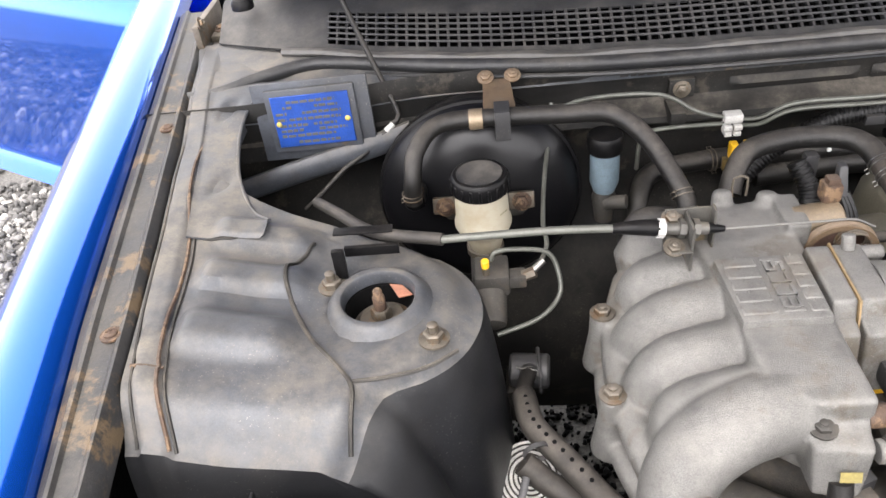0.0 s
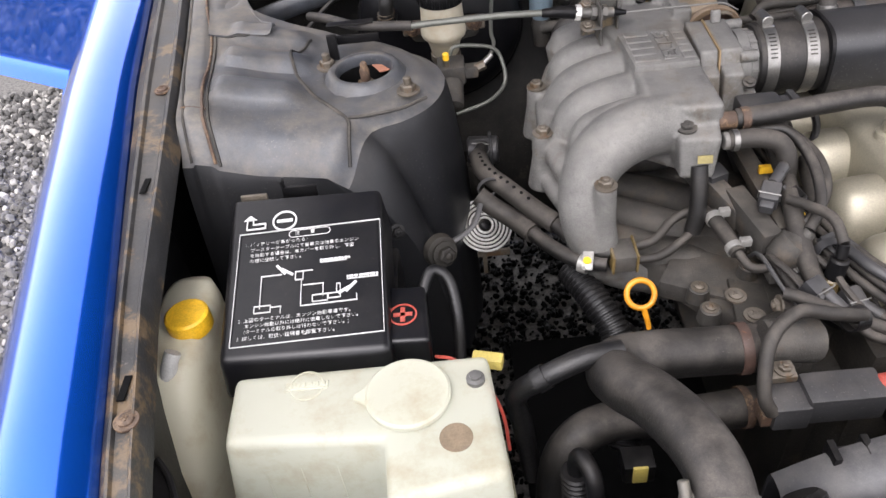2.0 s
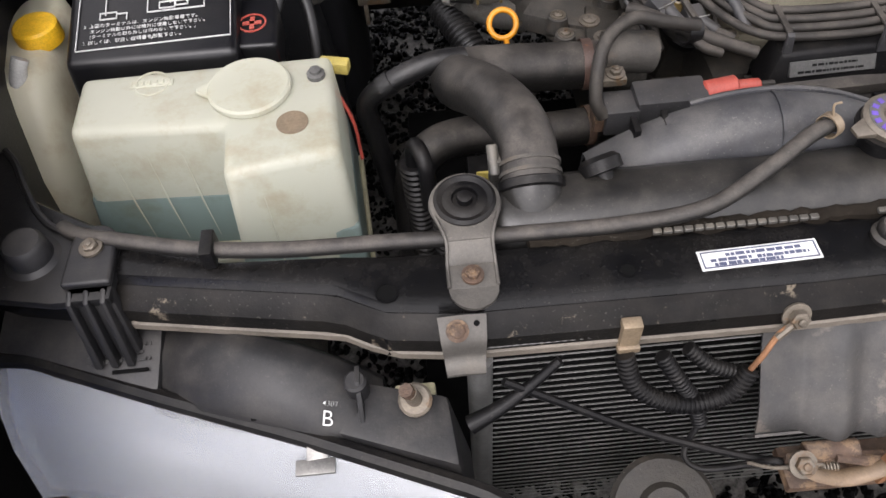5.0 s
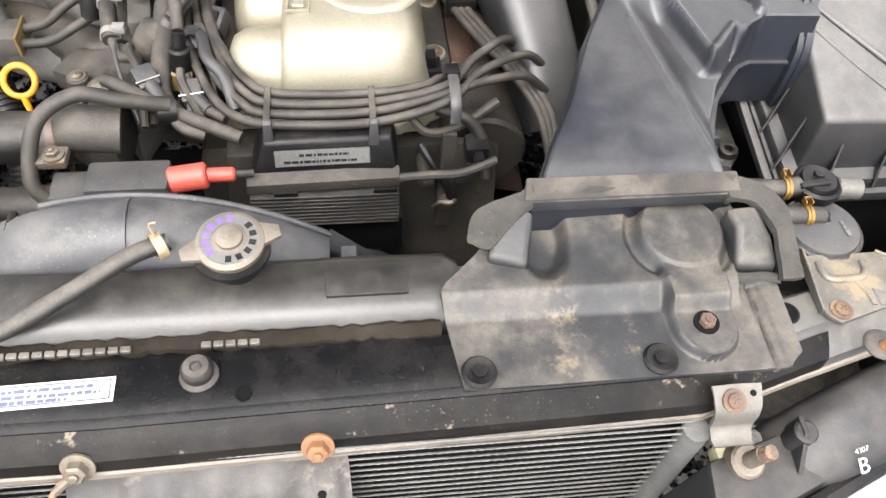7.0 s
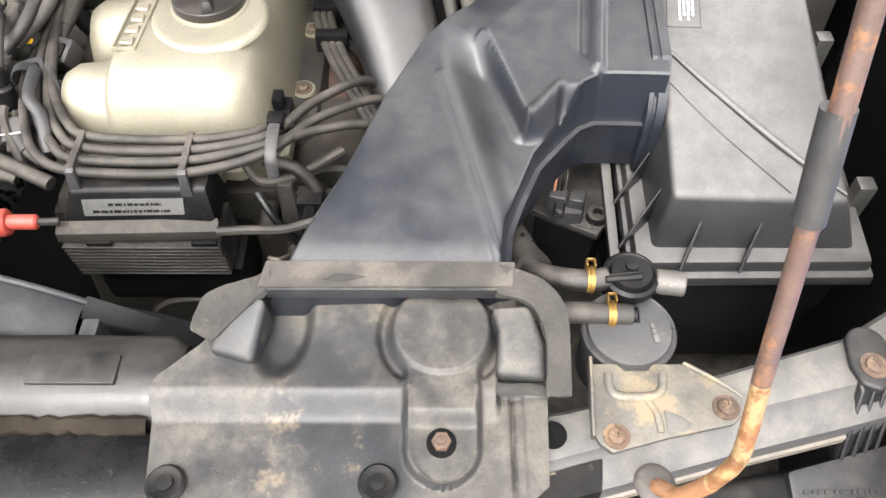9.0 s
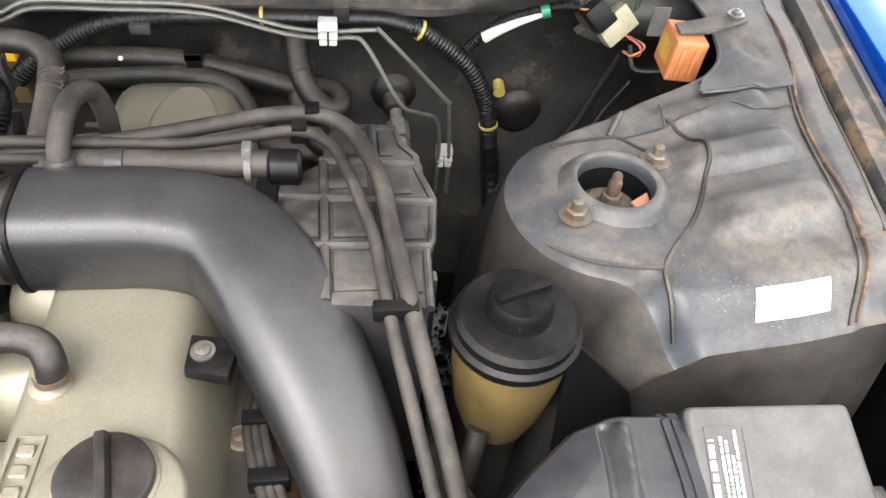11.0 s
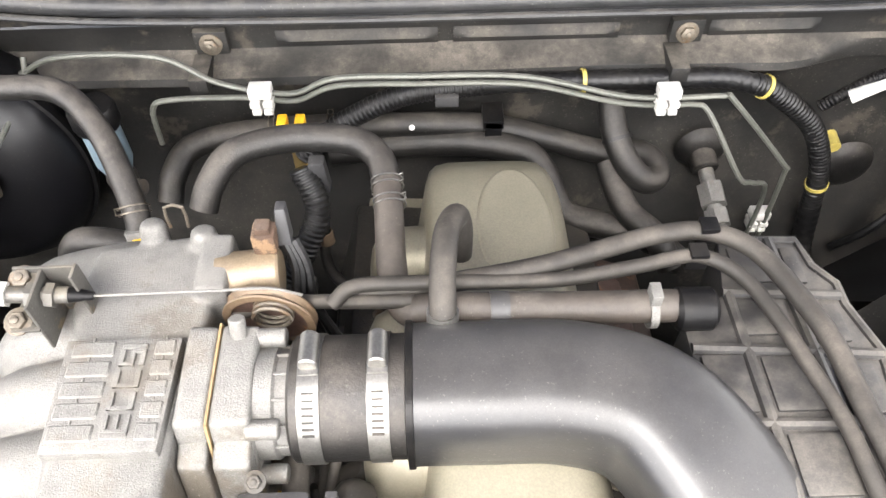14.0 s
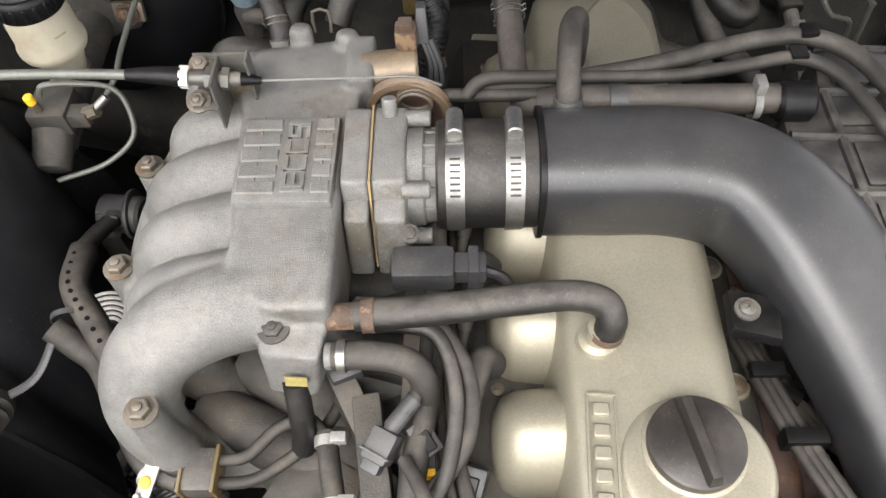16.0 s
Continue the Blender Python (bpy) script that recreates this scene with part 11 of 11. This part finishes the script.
rv = thing("pressure_regulator", (0.575, 0.57, 0.73), "grey fuel pressure regulator", "regulator")
part("body", lathe([(0.012, -0.02), (0.018, -0.012), (0.020, 0.0), (0.020, 0.012), (0.014, 0.016), (0.008, 0.022), (0.006, 0.03)], axis((0.578, 0.570, 0.762), (0.6, 0.1, 0.7)), 26), M_ALUDULL, rv)
part("flange", block(0.555, 0.600, 0.55, 0.575, 0.735, 0.748, 0.003), M_ALUDULL, rv)
part("bolt", hex_bolt((0.583, 0.553, 0.750), (0, -0.3, 1), 0.006), M_STEEL, rv)
part("hose", tube([(0.596, 0.575, 0.785), (0.615, 0.600, 0.80), (0.622, 0.650, 0.815), (0.61, 0.69, 0.828), (0.585, 0.70, 0.83), (0.56, 0.70, 0.83)], 0.006, 12), M_RUBBER, rv)

flt = thing("fuel_filter", (0.28, 0.90, 0.65), "dusty grey fuel filter with a hose clamp", "fuel filter")
part("body", rod((0.255, 0.905, 0.70), (0.300, 0.90, 0.70), 0.020, 20, 0.003), M_GREYPL, flt)
part("rim", lathe([(0.026, -0.002), (0.027, 0.0), (0.026, 0.002), (0.018, 0.002), (0.018, -0.002), (0.026, -0.002)], axis((0.288, 0.902, 0.70), (1, 0, 0)), 24), M_GREYPL, flt)
part("clamp", add(band((0.276, 0.886, 0.714), (0, -1, 0.3), 0.0092, 0.006), tube([(0.262, 0.886, 0.724), (0.285, 0.880, 0.724)], 0.0012, 6)), M_STEEL, flt)
part("bracket", block(0.250, 0.275, 0.88, 0.92, 0.64, 0.69, 0.003), M_BLOCK, flt)

M_BRIGHTRING = surface("clean_plated_rings", (0.62, 0.61, 0.58), 0.4, 0.3, dust=0.05, vary=0.05, bump=0.0)
hd = thing("horn_disc", (0.272, 0.82, 0.60), "bright ringed metal horn disc below the hoses", "horn")
hm = axis((0.269, 0.798, 0.646), (0.15, -0.6, 0.8))
part("disc", lathe([(0.0, -0.012), (0.036, -0.010), (0.038, 0.0), (0, 0.0)], hm, 36), M_BLOCK, hd)
part("hub", lathe([(0.008, 0.0), (0.007, 0.006), (0.004, 0.008), (0, 0.008)], hm, 18), M_BLACK, hd)
for i in range(6):
    r = 0.0095 + i * 0.0052
    part("ring", lathe([(r, 0), (r + 0.0028, 0), (r + 0.0028, 0.002), (r + 0.0014, 0.0028), (r, 0.002), (r, 0)], hm, 36), M_BRIGHTRING, hd)
part("strap", add(block(0.255, 0.30, 0.770, 0.775, 0.612, 0.622, 0.001), block(0.262, 0.268, 0.770, 0.777, 0.58, 0.62, 0.001)), M_OLDSTEEL, hd)

ct = thing("corrugated_conduit", (0.40, 0.55, 0.6), "black corrugated conduit below the fuel hoses", "conduit")
part("conduit", tube([(0.365, 0.66, 0.68), (0.385, 0.615, 0.672), (0.405, 0.575, 0.65), (0.415, 0.53, 0.61), (0.40, 0.48, 0.56)], 0.017, 14, 8, ribs=0.0018, pitch=0.006), M_TAPE, ct)
lc = thing("corrugated_conduit", (0.31, 0.5, 0.55), "black taped conduit curving behind the tank", "conduit")
part("conduit", tube([(0.375, 0.44, 0.783), (0.34, 0.432, 0.786), (0.301, 0.425, 0.772), (0.277, 0.428, 0.745), (0.281, 0.428, 0.70), (0.29, 0.42, 0.62)], 0.0105, 14, 8), M_TAPE, lc)
part("tape_end", band((0.3, 0.425, 0.7715), (-0.8, -0.1, -0.5), 0.0108, 0.012), M_TAPE, lc)

ab = solo("wing_bolt", add(hex_bolt((0.215, 0.676, 0.709), (0.45, -0.8, 0.3), 0.011, 0.010), lathe([(0.022, -0.012), (0.02, -0.002), (0.012, 0.0)], axis((0.213, 0.681, 0.707), (0.45, -0.8, 0.3)), 20)), M_BLOCK, "dark bolt boss on the inner wing side", "bolt")
solo("wing_nut", hex_bolt((0.168, 0.630, 0.79), (0.3, -0.8, 0.4), 0.006, 0.006), M_BLACK, "small black nut on the inner wing front", "nut")

# second battery lead and small leads by the terminal
bl = thing("battery_lead", (0.21, 0.47, 0.75), "black battery lead with thin red wire", "battery lead")
part("cable", tube([(0.192, 0.52, 0.79), (0.205, 0.545, 0.805), (0.222, 0.540, 0.795), (0.228, 0.51, 0.765), (0.225, 0.48, 0.71)], 0.006, 10), M_TAPE, bl)
part("red_wire", tube([(0.205, 0.455, 0.780), (0.222, 0.445, 0.785), (0.245, 0.430, 0.775), (0.262, 0.415, 0.74), (0.266, 0.40, 0.70)], 0.0018, 6), M_RED, bl, "thin red wire")
part("yellow_plug", block(-0.014, 0.014, -0.006, 0.006, -0.006, 0.006, 0.002, 2, Matrix.Translation((0.253, 0.435, 0.792)) @ Matrix.Rotation(radians(-15), 4, "Z")), M_DULLYELLOW, bl, "yellow plastic plug")

# springs and valve by the radiator hose
sv = thing("spring_valve", (0.325, 0.33, 0.66), "black bellows valve with a bent pipe", "valve")
part("bellows", tube([(0.345, 0.285, 0.60), (0.345, 0.288, 0.70), (0.345, 0.29, 0.755)], 0.0125, 14, 4, ribs=0.0022, pitch=0.007), M_BLACK, sv)
part("bellows", tube([(0.322, 0.336, 0.62), (0.320, 0.338, 0.70), (0.318, 0.340, 0.752)], 0.0115, 14, 4, ribs=0.0022, pitch=0.007), M_BLACK, sv)
part("bent_pipe", tube([(0.318, 0.340, 0.752), (0.319, 0.342, 0.768), (0.323, 0.335, 0.777), (0.329, 0.318, 0.768), (0.330, 0.306, 0.730)], 0.0075, 12), M_BLACK, sv)
part("plug", block(0.37, 0.40, 0.375, 0.40, 0.665, 0.69, 0.003), M_BLACK, sv)
part("plug_mark", block(0.378, 0.392, 0.373, 0.376, 0.668, 0.692, 0.001), M_DULLYELLOW, sv, "yellow tab")

# injector loom: bundle of grey cables with plugs
lm_ = thing("engine_loom", (0.60, 0.5, 0.74), "dusty grey engine wiring loom with plugs", "wiring loom")
part("trunk", tube([(0.602, 0.86, 0.80), (0.606, 0.75, 0.80), (0.600, 0.66, 0.795), (0.590, 0.60, 0.785), (0.588, 0.545, 0.765), (0.590, 0.50, 0.755), (0.605, 0.475, 0.752)], 0.010, 12), M_WIRE, lm_)
part("branch", tube([(0.503, 0.392, 0.735), (0.495, 0.40, 0.755), (0.505, 0.43, 0.790), (0.535, 0.452, 0.800), (0.570, 0.455, 0.790), (0.605, 0.463, 0.775)], 0.0065, 12), M_WIRE, lm_)
part("branch", tube([(0.545, 0.50, 0.775), (0.560, 0.49, 0.775), (0.60, 0.47, 0.765), (0.64, 0.455, 0.755), (0.665, 0.445, 0.75)], 0.0065, 12), M_WIRE, lm_)
part("branch", tube([(0.560, 0.57, 0.76), (0.565, 0.54, 0.755), (0.575, 0.51, 0.745), (0.58, 0.48, 0.735)], 0.0048, 10), M_WIRE, lm_)
part("branch", tube([(0.625, 0.56, 0.775), (0.635, 0.52, 0.780), (0.650, 0.50, 0.775), (0.66, 0.47, 0.76)], 0.0058, 10), M_GREYPL, lm_)
part("tape", band((0.600, 0.466, 0.768), (1, 0.3, -0.2), 0.011, 0.016), M_TAPE, lm_)
for p, t in (((0.622, 0.565, 0.775), 0.4), ((0.640, 0.545, 0.765), 0.2), ((0.600, 0.625, 0.80), 0.6), ((0.632, 0.60, 0.77), -0.3)):
    part("plug", block(-0.009, 0.009, -0.013, 0.013, -0.026, -0.004, 0.003, 2, Matrix.Translation(p) @ Matrix.Rotation(t, 4, "Z") @ Matrix.Rotation(0.4, 4, "X")), M_GREYPL, lm_, "grey plug")
    part("plug_latch", block(-0.0045, 0.0045, -0.010, 0.006, -0.006, -0.001, 0.001, 1, Matrix.Translation(p) @ Matrix.Rotation(t, 4, "Z") @ Matrix.Rotation(0.4, 4, "X")), M_BLACK, lm_)
part("bracket", hull([(0.508, 0.500, 0.722), (0.548, 0.490, 0.722), (0.556, 0.560, 0.722), (0.520, 0.575, 0.722)], [(0.509, 0.501, 0.728), (0.547, 0.491, 0.728), (0.555, 0.559, 0.728), (0.521, 0.574, 0.728)], 0.002), M_BLOCK, lm_)
for p in ((0.520, 0.545, 0.729), (0.530, 0.515, 0.729)):
    part("screw", screw(p, (0, 0, 1), 0.0075), M_OLDSTEEL, lm_)
part("clamp_tab", add(block(0.500, 0.525, 0.405, 0.425, 0.760, 0.768, 0.002), hex_bolt((0.515, 0.414, 0.769), (0, 0, 1), 0.006)), M_OLDSTEEL, lm_)

# cast brackets, sensors and branches over the manifold's foot
cb = thing("manifold_foot", (0.52, 0.6, 0.66), "dusty brown cast manifold foot with screws", "casting")
part("plate", hull([(0.43, 0.66, 0.675), (0.56, 0.48, 0.675), (0.60, 0.60, 0.675), (0.48, 0.74, 0.675)], [(0.445, 0.66, 0.698), (0.555, 0.50, 0.702), (0.595, 0.60, 0.706), (0.485, 0.73, 0.702)], 0.006), M_ALUDULL, cb)
part("arm", hull([(0.490, 0.735, 0.775), (0.512, 0.742, 0.775), (0.566, 0.640, 0.735), (0.545, 0.632, 0.735)], [(0.492, 0.735, 0.800), (0.512, 0.742, 0.800), (0.565, 0.642, 0.764), (0.546, 0.635, 0.764)], 0.003), M_ALUDULL, cb, "bare pressed arm")
part("arm_band", hull([(0.518, 0.690, 0.76), (0.541, 0.700, 0.76), (0.549, 0.684, 0.76), (0.527, 0.675, 0.76)], [(0.518, 0.690, 0.791), (0.541, 0.700, 0.791), (0.549, 0.684, 0.785), (0.527, 0.675, 0.785)], 0.002), M_GREYPL, cb)
for p in ((0.491, 0.572, 0.714), (0.494, 0.540, 0.714), (0.555, 0.60, 0.712)):
    part("boss", lathe([(0.013, -0.012), (0.011, 0.004), (0.009, 0.005)], Matrix.Translation(p), 18), M_ALUDULL, cb)
    part("screw", screw((p[0], p[1], p[2] + 0.005), (0, 0, 1), 0.006), M_OLDSTEEL, cb)
part("ribbed_neck", tube([(0.512, 0.452, 0.762), (0.53, 0.452, 0.762), (0.56, 0.455, 0.755)], 0.021, 18), M_ALUDULL, cb)
ts = thing("temperature_sensor", (0.607, 0.528, 0.72), "olive and black temperature sensor with a grey clip", "sensor")
part("hex", lathe([(0.0115, 0), (0.0115, 0.018), (0.009, 0.020)], axis((0.606, 0.526, 0.742), (0.05, 0.1, 1)), 6), M_AMBER, ts, "olive brass hexagon")
part("plug", add(rod((0.607, 0.528, 0.760), (0.609, 0.530, 0.785), 0.0095, 16, 0.002), rod((0.609, 0.530, 0.785), (0.611, 0.535, 0.80), 0.006, 12, 0.001)), M_BLACK, ts)
part("clip", tube([(0.588, 0.522, 0.745), (0.592, 0.532, 0.752), (0.612, 0.530, 0.752), (0.618, 0.520, 0.745)], 0.0014, 6), M_STEEL, ts)
part("lead", tube([(0.611, 0.535, 0.80), (0.608, 0.56, 0.812), (0.596, 0.59, 0.806), (0.585, 0.61, 0.80)], 0.0055, 10), M_WIRE, ts)
dc = thing("distributor_cap", (0.62, 0.515, 0.72), "round black rubber cap behind the leads", "rubber cap")
part("cap", lathe([(0.021, -0.02), (0.020, 0.004), (0.016, 0.010), (0.008, 0.012), (0, 0.012)], axis((0.622, 0.517, 0.735), (0.2, -0.4, 1)), 26), M_BLACK, dc)
part("rim", lathe([(0.021, -0.02), (0.0235, -0.018), (0.0235, -0.010), (0.021, -0.008)], axis((0.622, 0.517, 0.735), (0.2, -0.4, 1)), 26), M_BLACK, dc)
for at, turn, tail in (((0.579, 0.505, 0.768), 0.5, [(0.585, 0.495, 0.772), (0.597, 0.475, 0.765), (0.613, 0.456, 0.755), (0.632, 0.452, 0.748)]), ((0.569, 0.620, 0.800), -0.5, [(0.575, 0.63, 0.806), (0.592, 0.65, 0.812), (0.60, 0.69, 0.81), (0.596, 0.73, 0.80)]), ((0.617, 0.503, 0.752), 0.2, [(0.622, 0.495, 0.755), (0.635, 0.48, 0.752), (0.650, 0.47, 0.75)])):
    gp = thing("grey_plug", at, "grey wiring plug with a steel spring clip", "plug", "engine plugs")
    m = Matrix.Translation(at) @ Matrix.Rotation(turn, 4, "Z") @ Matrix.Rotation(0.35, 4, "X")
    part("shell", add(block(-0.010, 0.010, -0.012, 0.012, -0.012, 0.010, 0.003, 2, m), block(-0.007, 0.007, -0.020, -0.010, -0.008, 0.006, 0.002, 2, m)), M_GREYPL, gp)
    part("spring_clip", tube([m @ Vector(q) for q in ((-0.011, -0.006, 0.0), (-0.011, -0.006, 0.012), (0.011, -0.006, 0.012), (0.011, -0.006, 0.0))], 0.0009, 6, 1, True), M_STEEL, gp, "bright spring clip")
    part("cable", tube([at] + tail, 0.0052, 10), M_WIRE, gp)
    part("sleeve", tube([tail[0], tail[1]], 0.0068, 10), M_GREYPL, gp)
ov = thing("overhead_loop", (0.62, 0.62, 0.79), "looped grey rubber vacuum hose over the injectors", "hose")
part("hose", tube([(0.548, 0.715, 0.835), (0.585, 0.712, 0.832), (0.615, 0.695, 0.822), (0.632, 0.66, 0.812), (0.628, 0.621, 0.80), (0.605, 0.593, 0.785), (0.587, 0.582, 0.775)], 0.0065, 12), M_WIRE, ov)
part("end_boot", tube([(0.600, 0.590, 0.783), (0.585, 0.580, 0.772)], 0.009, 12), M_RUBBER, ov)
lw = random.Random(7)
for k in range(7):
    wl2 = thing("loose_wire", (0.58 + 0.008 * k, 0.56, 0.75), "thin dusty loose wire among the injectors", "wire", "loose injector wires")
    x, y = 0.550 + 0.014 * k, 0.60 + lw.uniform(-0.02, 0.03)
    part("strand", tube([(x, y, 0.735), (x + lw.uniform(-0.01, 0.015), y - 0.035, 0.76 + lw.uniform(0, 0.015)), (x + lw.uniform(0, 0.03), y - 0.075, 0.757 + lw.uniform(0, 0.012)), (x + lw.uniform(0.01, 0.04), y - 0.12, 0.742)], lw.choice((0.0022, 0.003, 0.004)), 8), lw.choice((M_WIRE, M_TAPE, M_GREYPL)), wl2)

# front of the engine: belts, pump, tensioner
fe = thing("accessory_drive", (0.85, 0.5, 0.5), "greasy pulleys and steel brackets at the engine front", "accessory drive")
part("bracket", add(hull([(0.848, 0.452, 0.60), (0.868, 0.452, 0.60), (0.868, 0.462, 0.60), (0.848, 0.462, 0.60)], [(0.852, 0.462, 0.728), (0.866, 0.462, 0.728), (0.866, 0.470, 0.728), (0.852, 0.470, 0.728)], 0.002), hull([(0.868, 0.458, 0.66), (0.89, 0.462, 0.66), (0.89, 0.470, 0.66), (0.868, 0.468, 0.66)], [(0.864, 0.464, 0.715), (0.900, 0.470, 0.705), (0.900, 0.480, 0.705), (0.864, 0.474, 0.715)], 0.002)), M_BLOCK, fe)
for p in ((0.885, 0.452, 0.70), (0.836, 0.452, 0.675), (0.858, 0.452, 0.64)):
    part("bolt", add(rod(p, (p[0], p[1] + 0.03, p[2] + 0.004), 0.0085, 14, 0.001), hex_bolt(p, (0, -1, 0.2), 0.006, 0.005)), M_BLOCK, fe)
part("switch", add(block(0.872, 0.895, 0.44, 0.462, 0.712, 0.73, 0.003), rod((0.884, 0.44, 0.722), (0.884, 0.428, 0.722), 0.006, 12)), M_BLACK, fe)
part("wire_loop", tube([(0.842, 0.43, 0.66), (0.846, 0.41, 0.69), (0.856, 0.405, 0.695), (0.862, 0.42, 0.68)], 0.0022, 8), M_OLDSTEEL, fe)
part("cable", tube([(0.83, 0.47, 0.71), (0.845, 0.455, 0.69), (0.86, 0.452, 0.66), (0.865, 0.46, 0.62)], 0.004, 8), M_TAPE, fe)
part("cable", tube([(0.82, 0.485, 0.735), (0.838, 0.47, 0.725), (0.87, 0.475, 0.728), (0.91, 0.50, 0.735)], 0.0045, 8), M_WIRE, fe)
part("pump", rod((0.90, 0.50, 0.66), (0.90, 0.60, 0.66), 0.05, 24, 0.004), M_BLOCK, fe)
part("sensor", add(block(0.838, 0.858, 0.535, 0.56, 0.725, 0.745, 0.002), block(0.842, 0.852, 0.54, 0.556, 0.745, 0.758, 0.002)), M_BLACK, fe)
part("hose", tube([(0.845, 0.47, 0.755), (0.875, 0.465, 0.745), (0.892, 0.455, 0.72), (0.895, 0.44, 0.69)], 0.006, 10), M_RUBBER, fe)
part("ear", add(rod((0.846, 0.552, 0.70), (0.846, 0.552, 0.725), 0.010, 14, 0.002), block(0.838, 0.856, 0.545, 0.575, 0.70, 0.712, 0.002)), M_ALUDULL, fe)
for z in (0.60, 0.56, 0.52):
    part("pulley", lathe([(0.0, 0), (0.055, 0), (0.058, 0.004), (0.054, 0.008), (0.058, 0.012), (0.055, 0.016), (0, 0.016)], axis((0.75 + (0.6 - z) * 0.9, 0.44, z - 0.06), (0, -1, 0)), 32), M_BLOCK, fe)
xs = thing("exhaust_shield", (0.92, 0.75, 0.60), "brown heat-stained exhaust shield beside the head", "heat shield")
part("plate", sheet(lambda u, v: (0.852 + 0.075 * v, u, 0.70 - 0.02 * smooth(v) - 0.05 * smooth((v - 0.7) / 0.3) + 0.004 * math.sin(u * 40)), spread(0.56, 1.05, 40), spread(0, 1, 10), 0.002), M_RUSTROD, xs)
for p in ((0.880, 0.60, 0.694), (0.885, 0.80, 0.694)):
    part("bolt", hex_bolt(p, (0, 0, 1), 0.008), M_RUST, xs)
sl = thing("side_leads", (0.88, 0.66, 0.72), "bundle of black leads along the cam cover", "wiring")
for i in range(3):
    part("lead", tube([(0.864 + i * 0.007, 0.76, 0.70), (0.866 + i * 0.007, 0.70, 0.735), (0.880 + i * 0.007, 0.64, 0.745), (0.905 + i * 0.007, 0.58, 0.745), (0.925 + i * 0.006, 0.54, 0.745), (0.955 + i * 0.006, 0.49, 0.72), (0.97, 0.44, 0.66)], 0.0046, 10), M_WIRE, sl)
part("clip", block(0.872, 0.905, 0.635, 0.648, 0.735, 0.756, 0.002), M_BLACK, sl)
part("clip", block(0.862, 0.890, 0.695, 0.708, 0.728, 0.746, 0.002), M_BLACK, sl)

# plug leads running on beside the cam cover
lb = thing("plug_lead_bundle", (0.93, 0.68, 0.67), "grey plug leads in a black clip beside the cover", "plug leads")
for i in range(4):
    dx, dz = 0.009 * (i % 2), 0.009 * (i // 2)
    part("lead", tube([(0.874 + dx, 0.765, 0.695 + dz), (0.886 + dx, 0.718, 0.698 + dz), (0.903 + dx, 0.690, 0.693 + dz), (0.938 + dx, 0.662, 0.678 + dz), (0.99 + dx, 0.635, 0.652 + dz)], 0.0045, 10, 6), M_WIRE, lb)
part("clip", add(block(-0.013, 0.013, -0.006, 0.006, -0.008, 0.017, 0.002, 2, Matrix.Translation((0.902, 0.696, 0.695)) @ Matrix.Rotation(radians(-35), 4, "Z")), block(0.906, 0.924, 0.700, 0.708, 0.698, 0.706, 0.001)), M_BLACK, lb, "black lead clip")
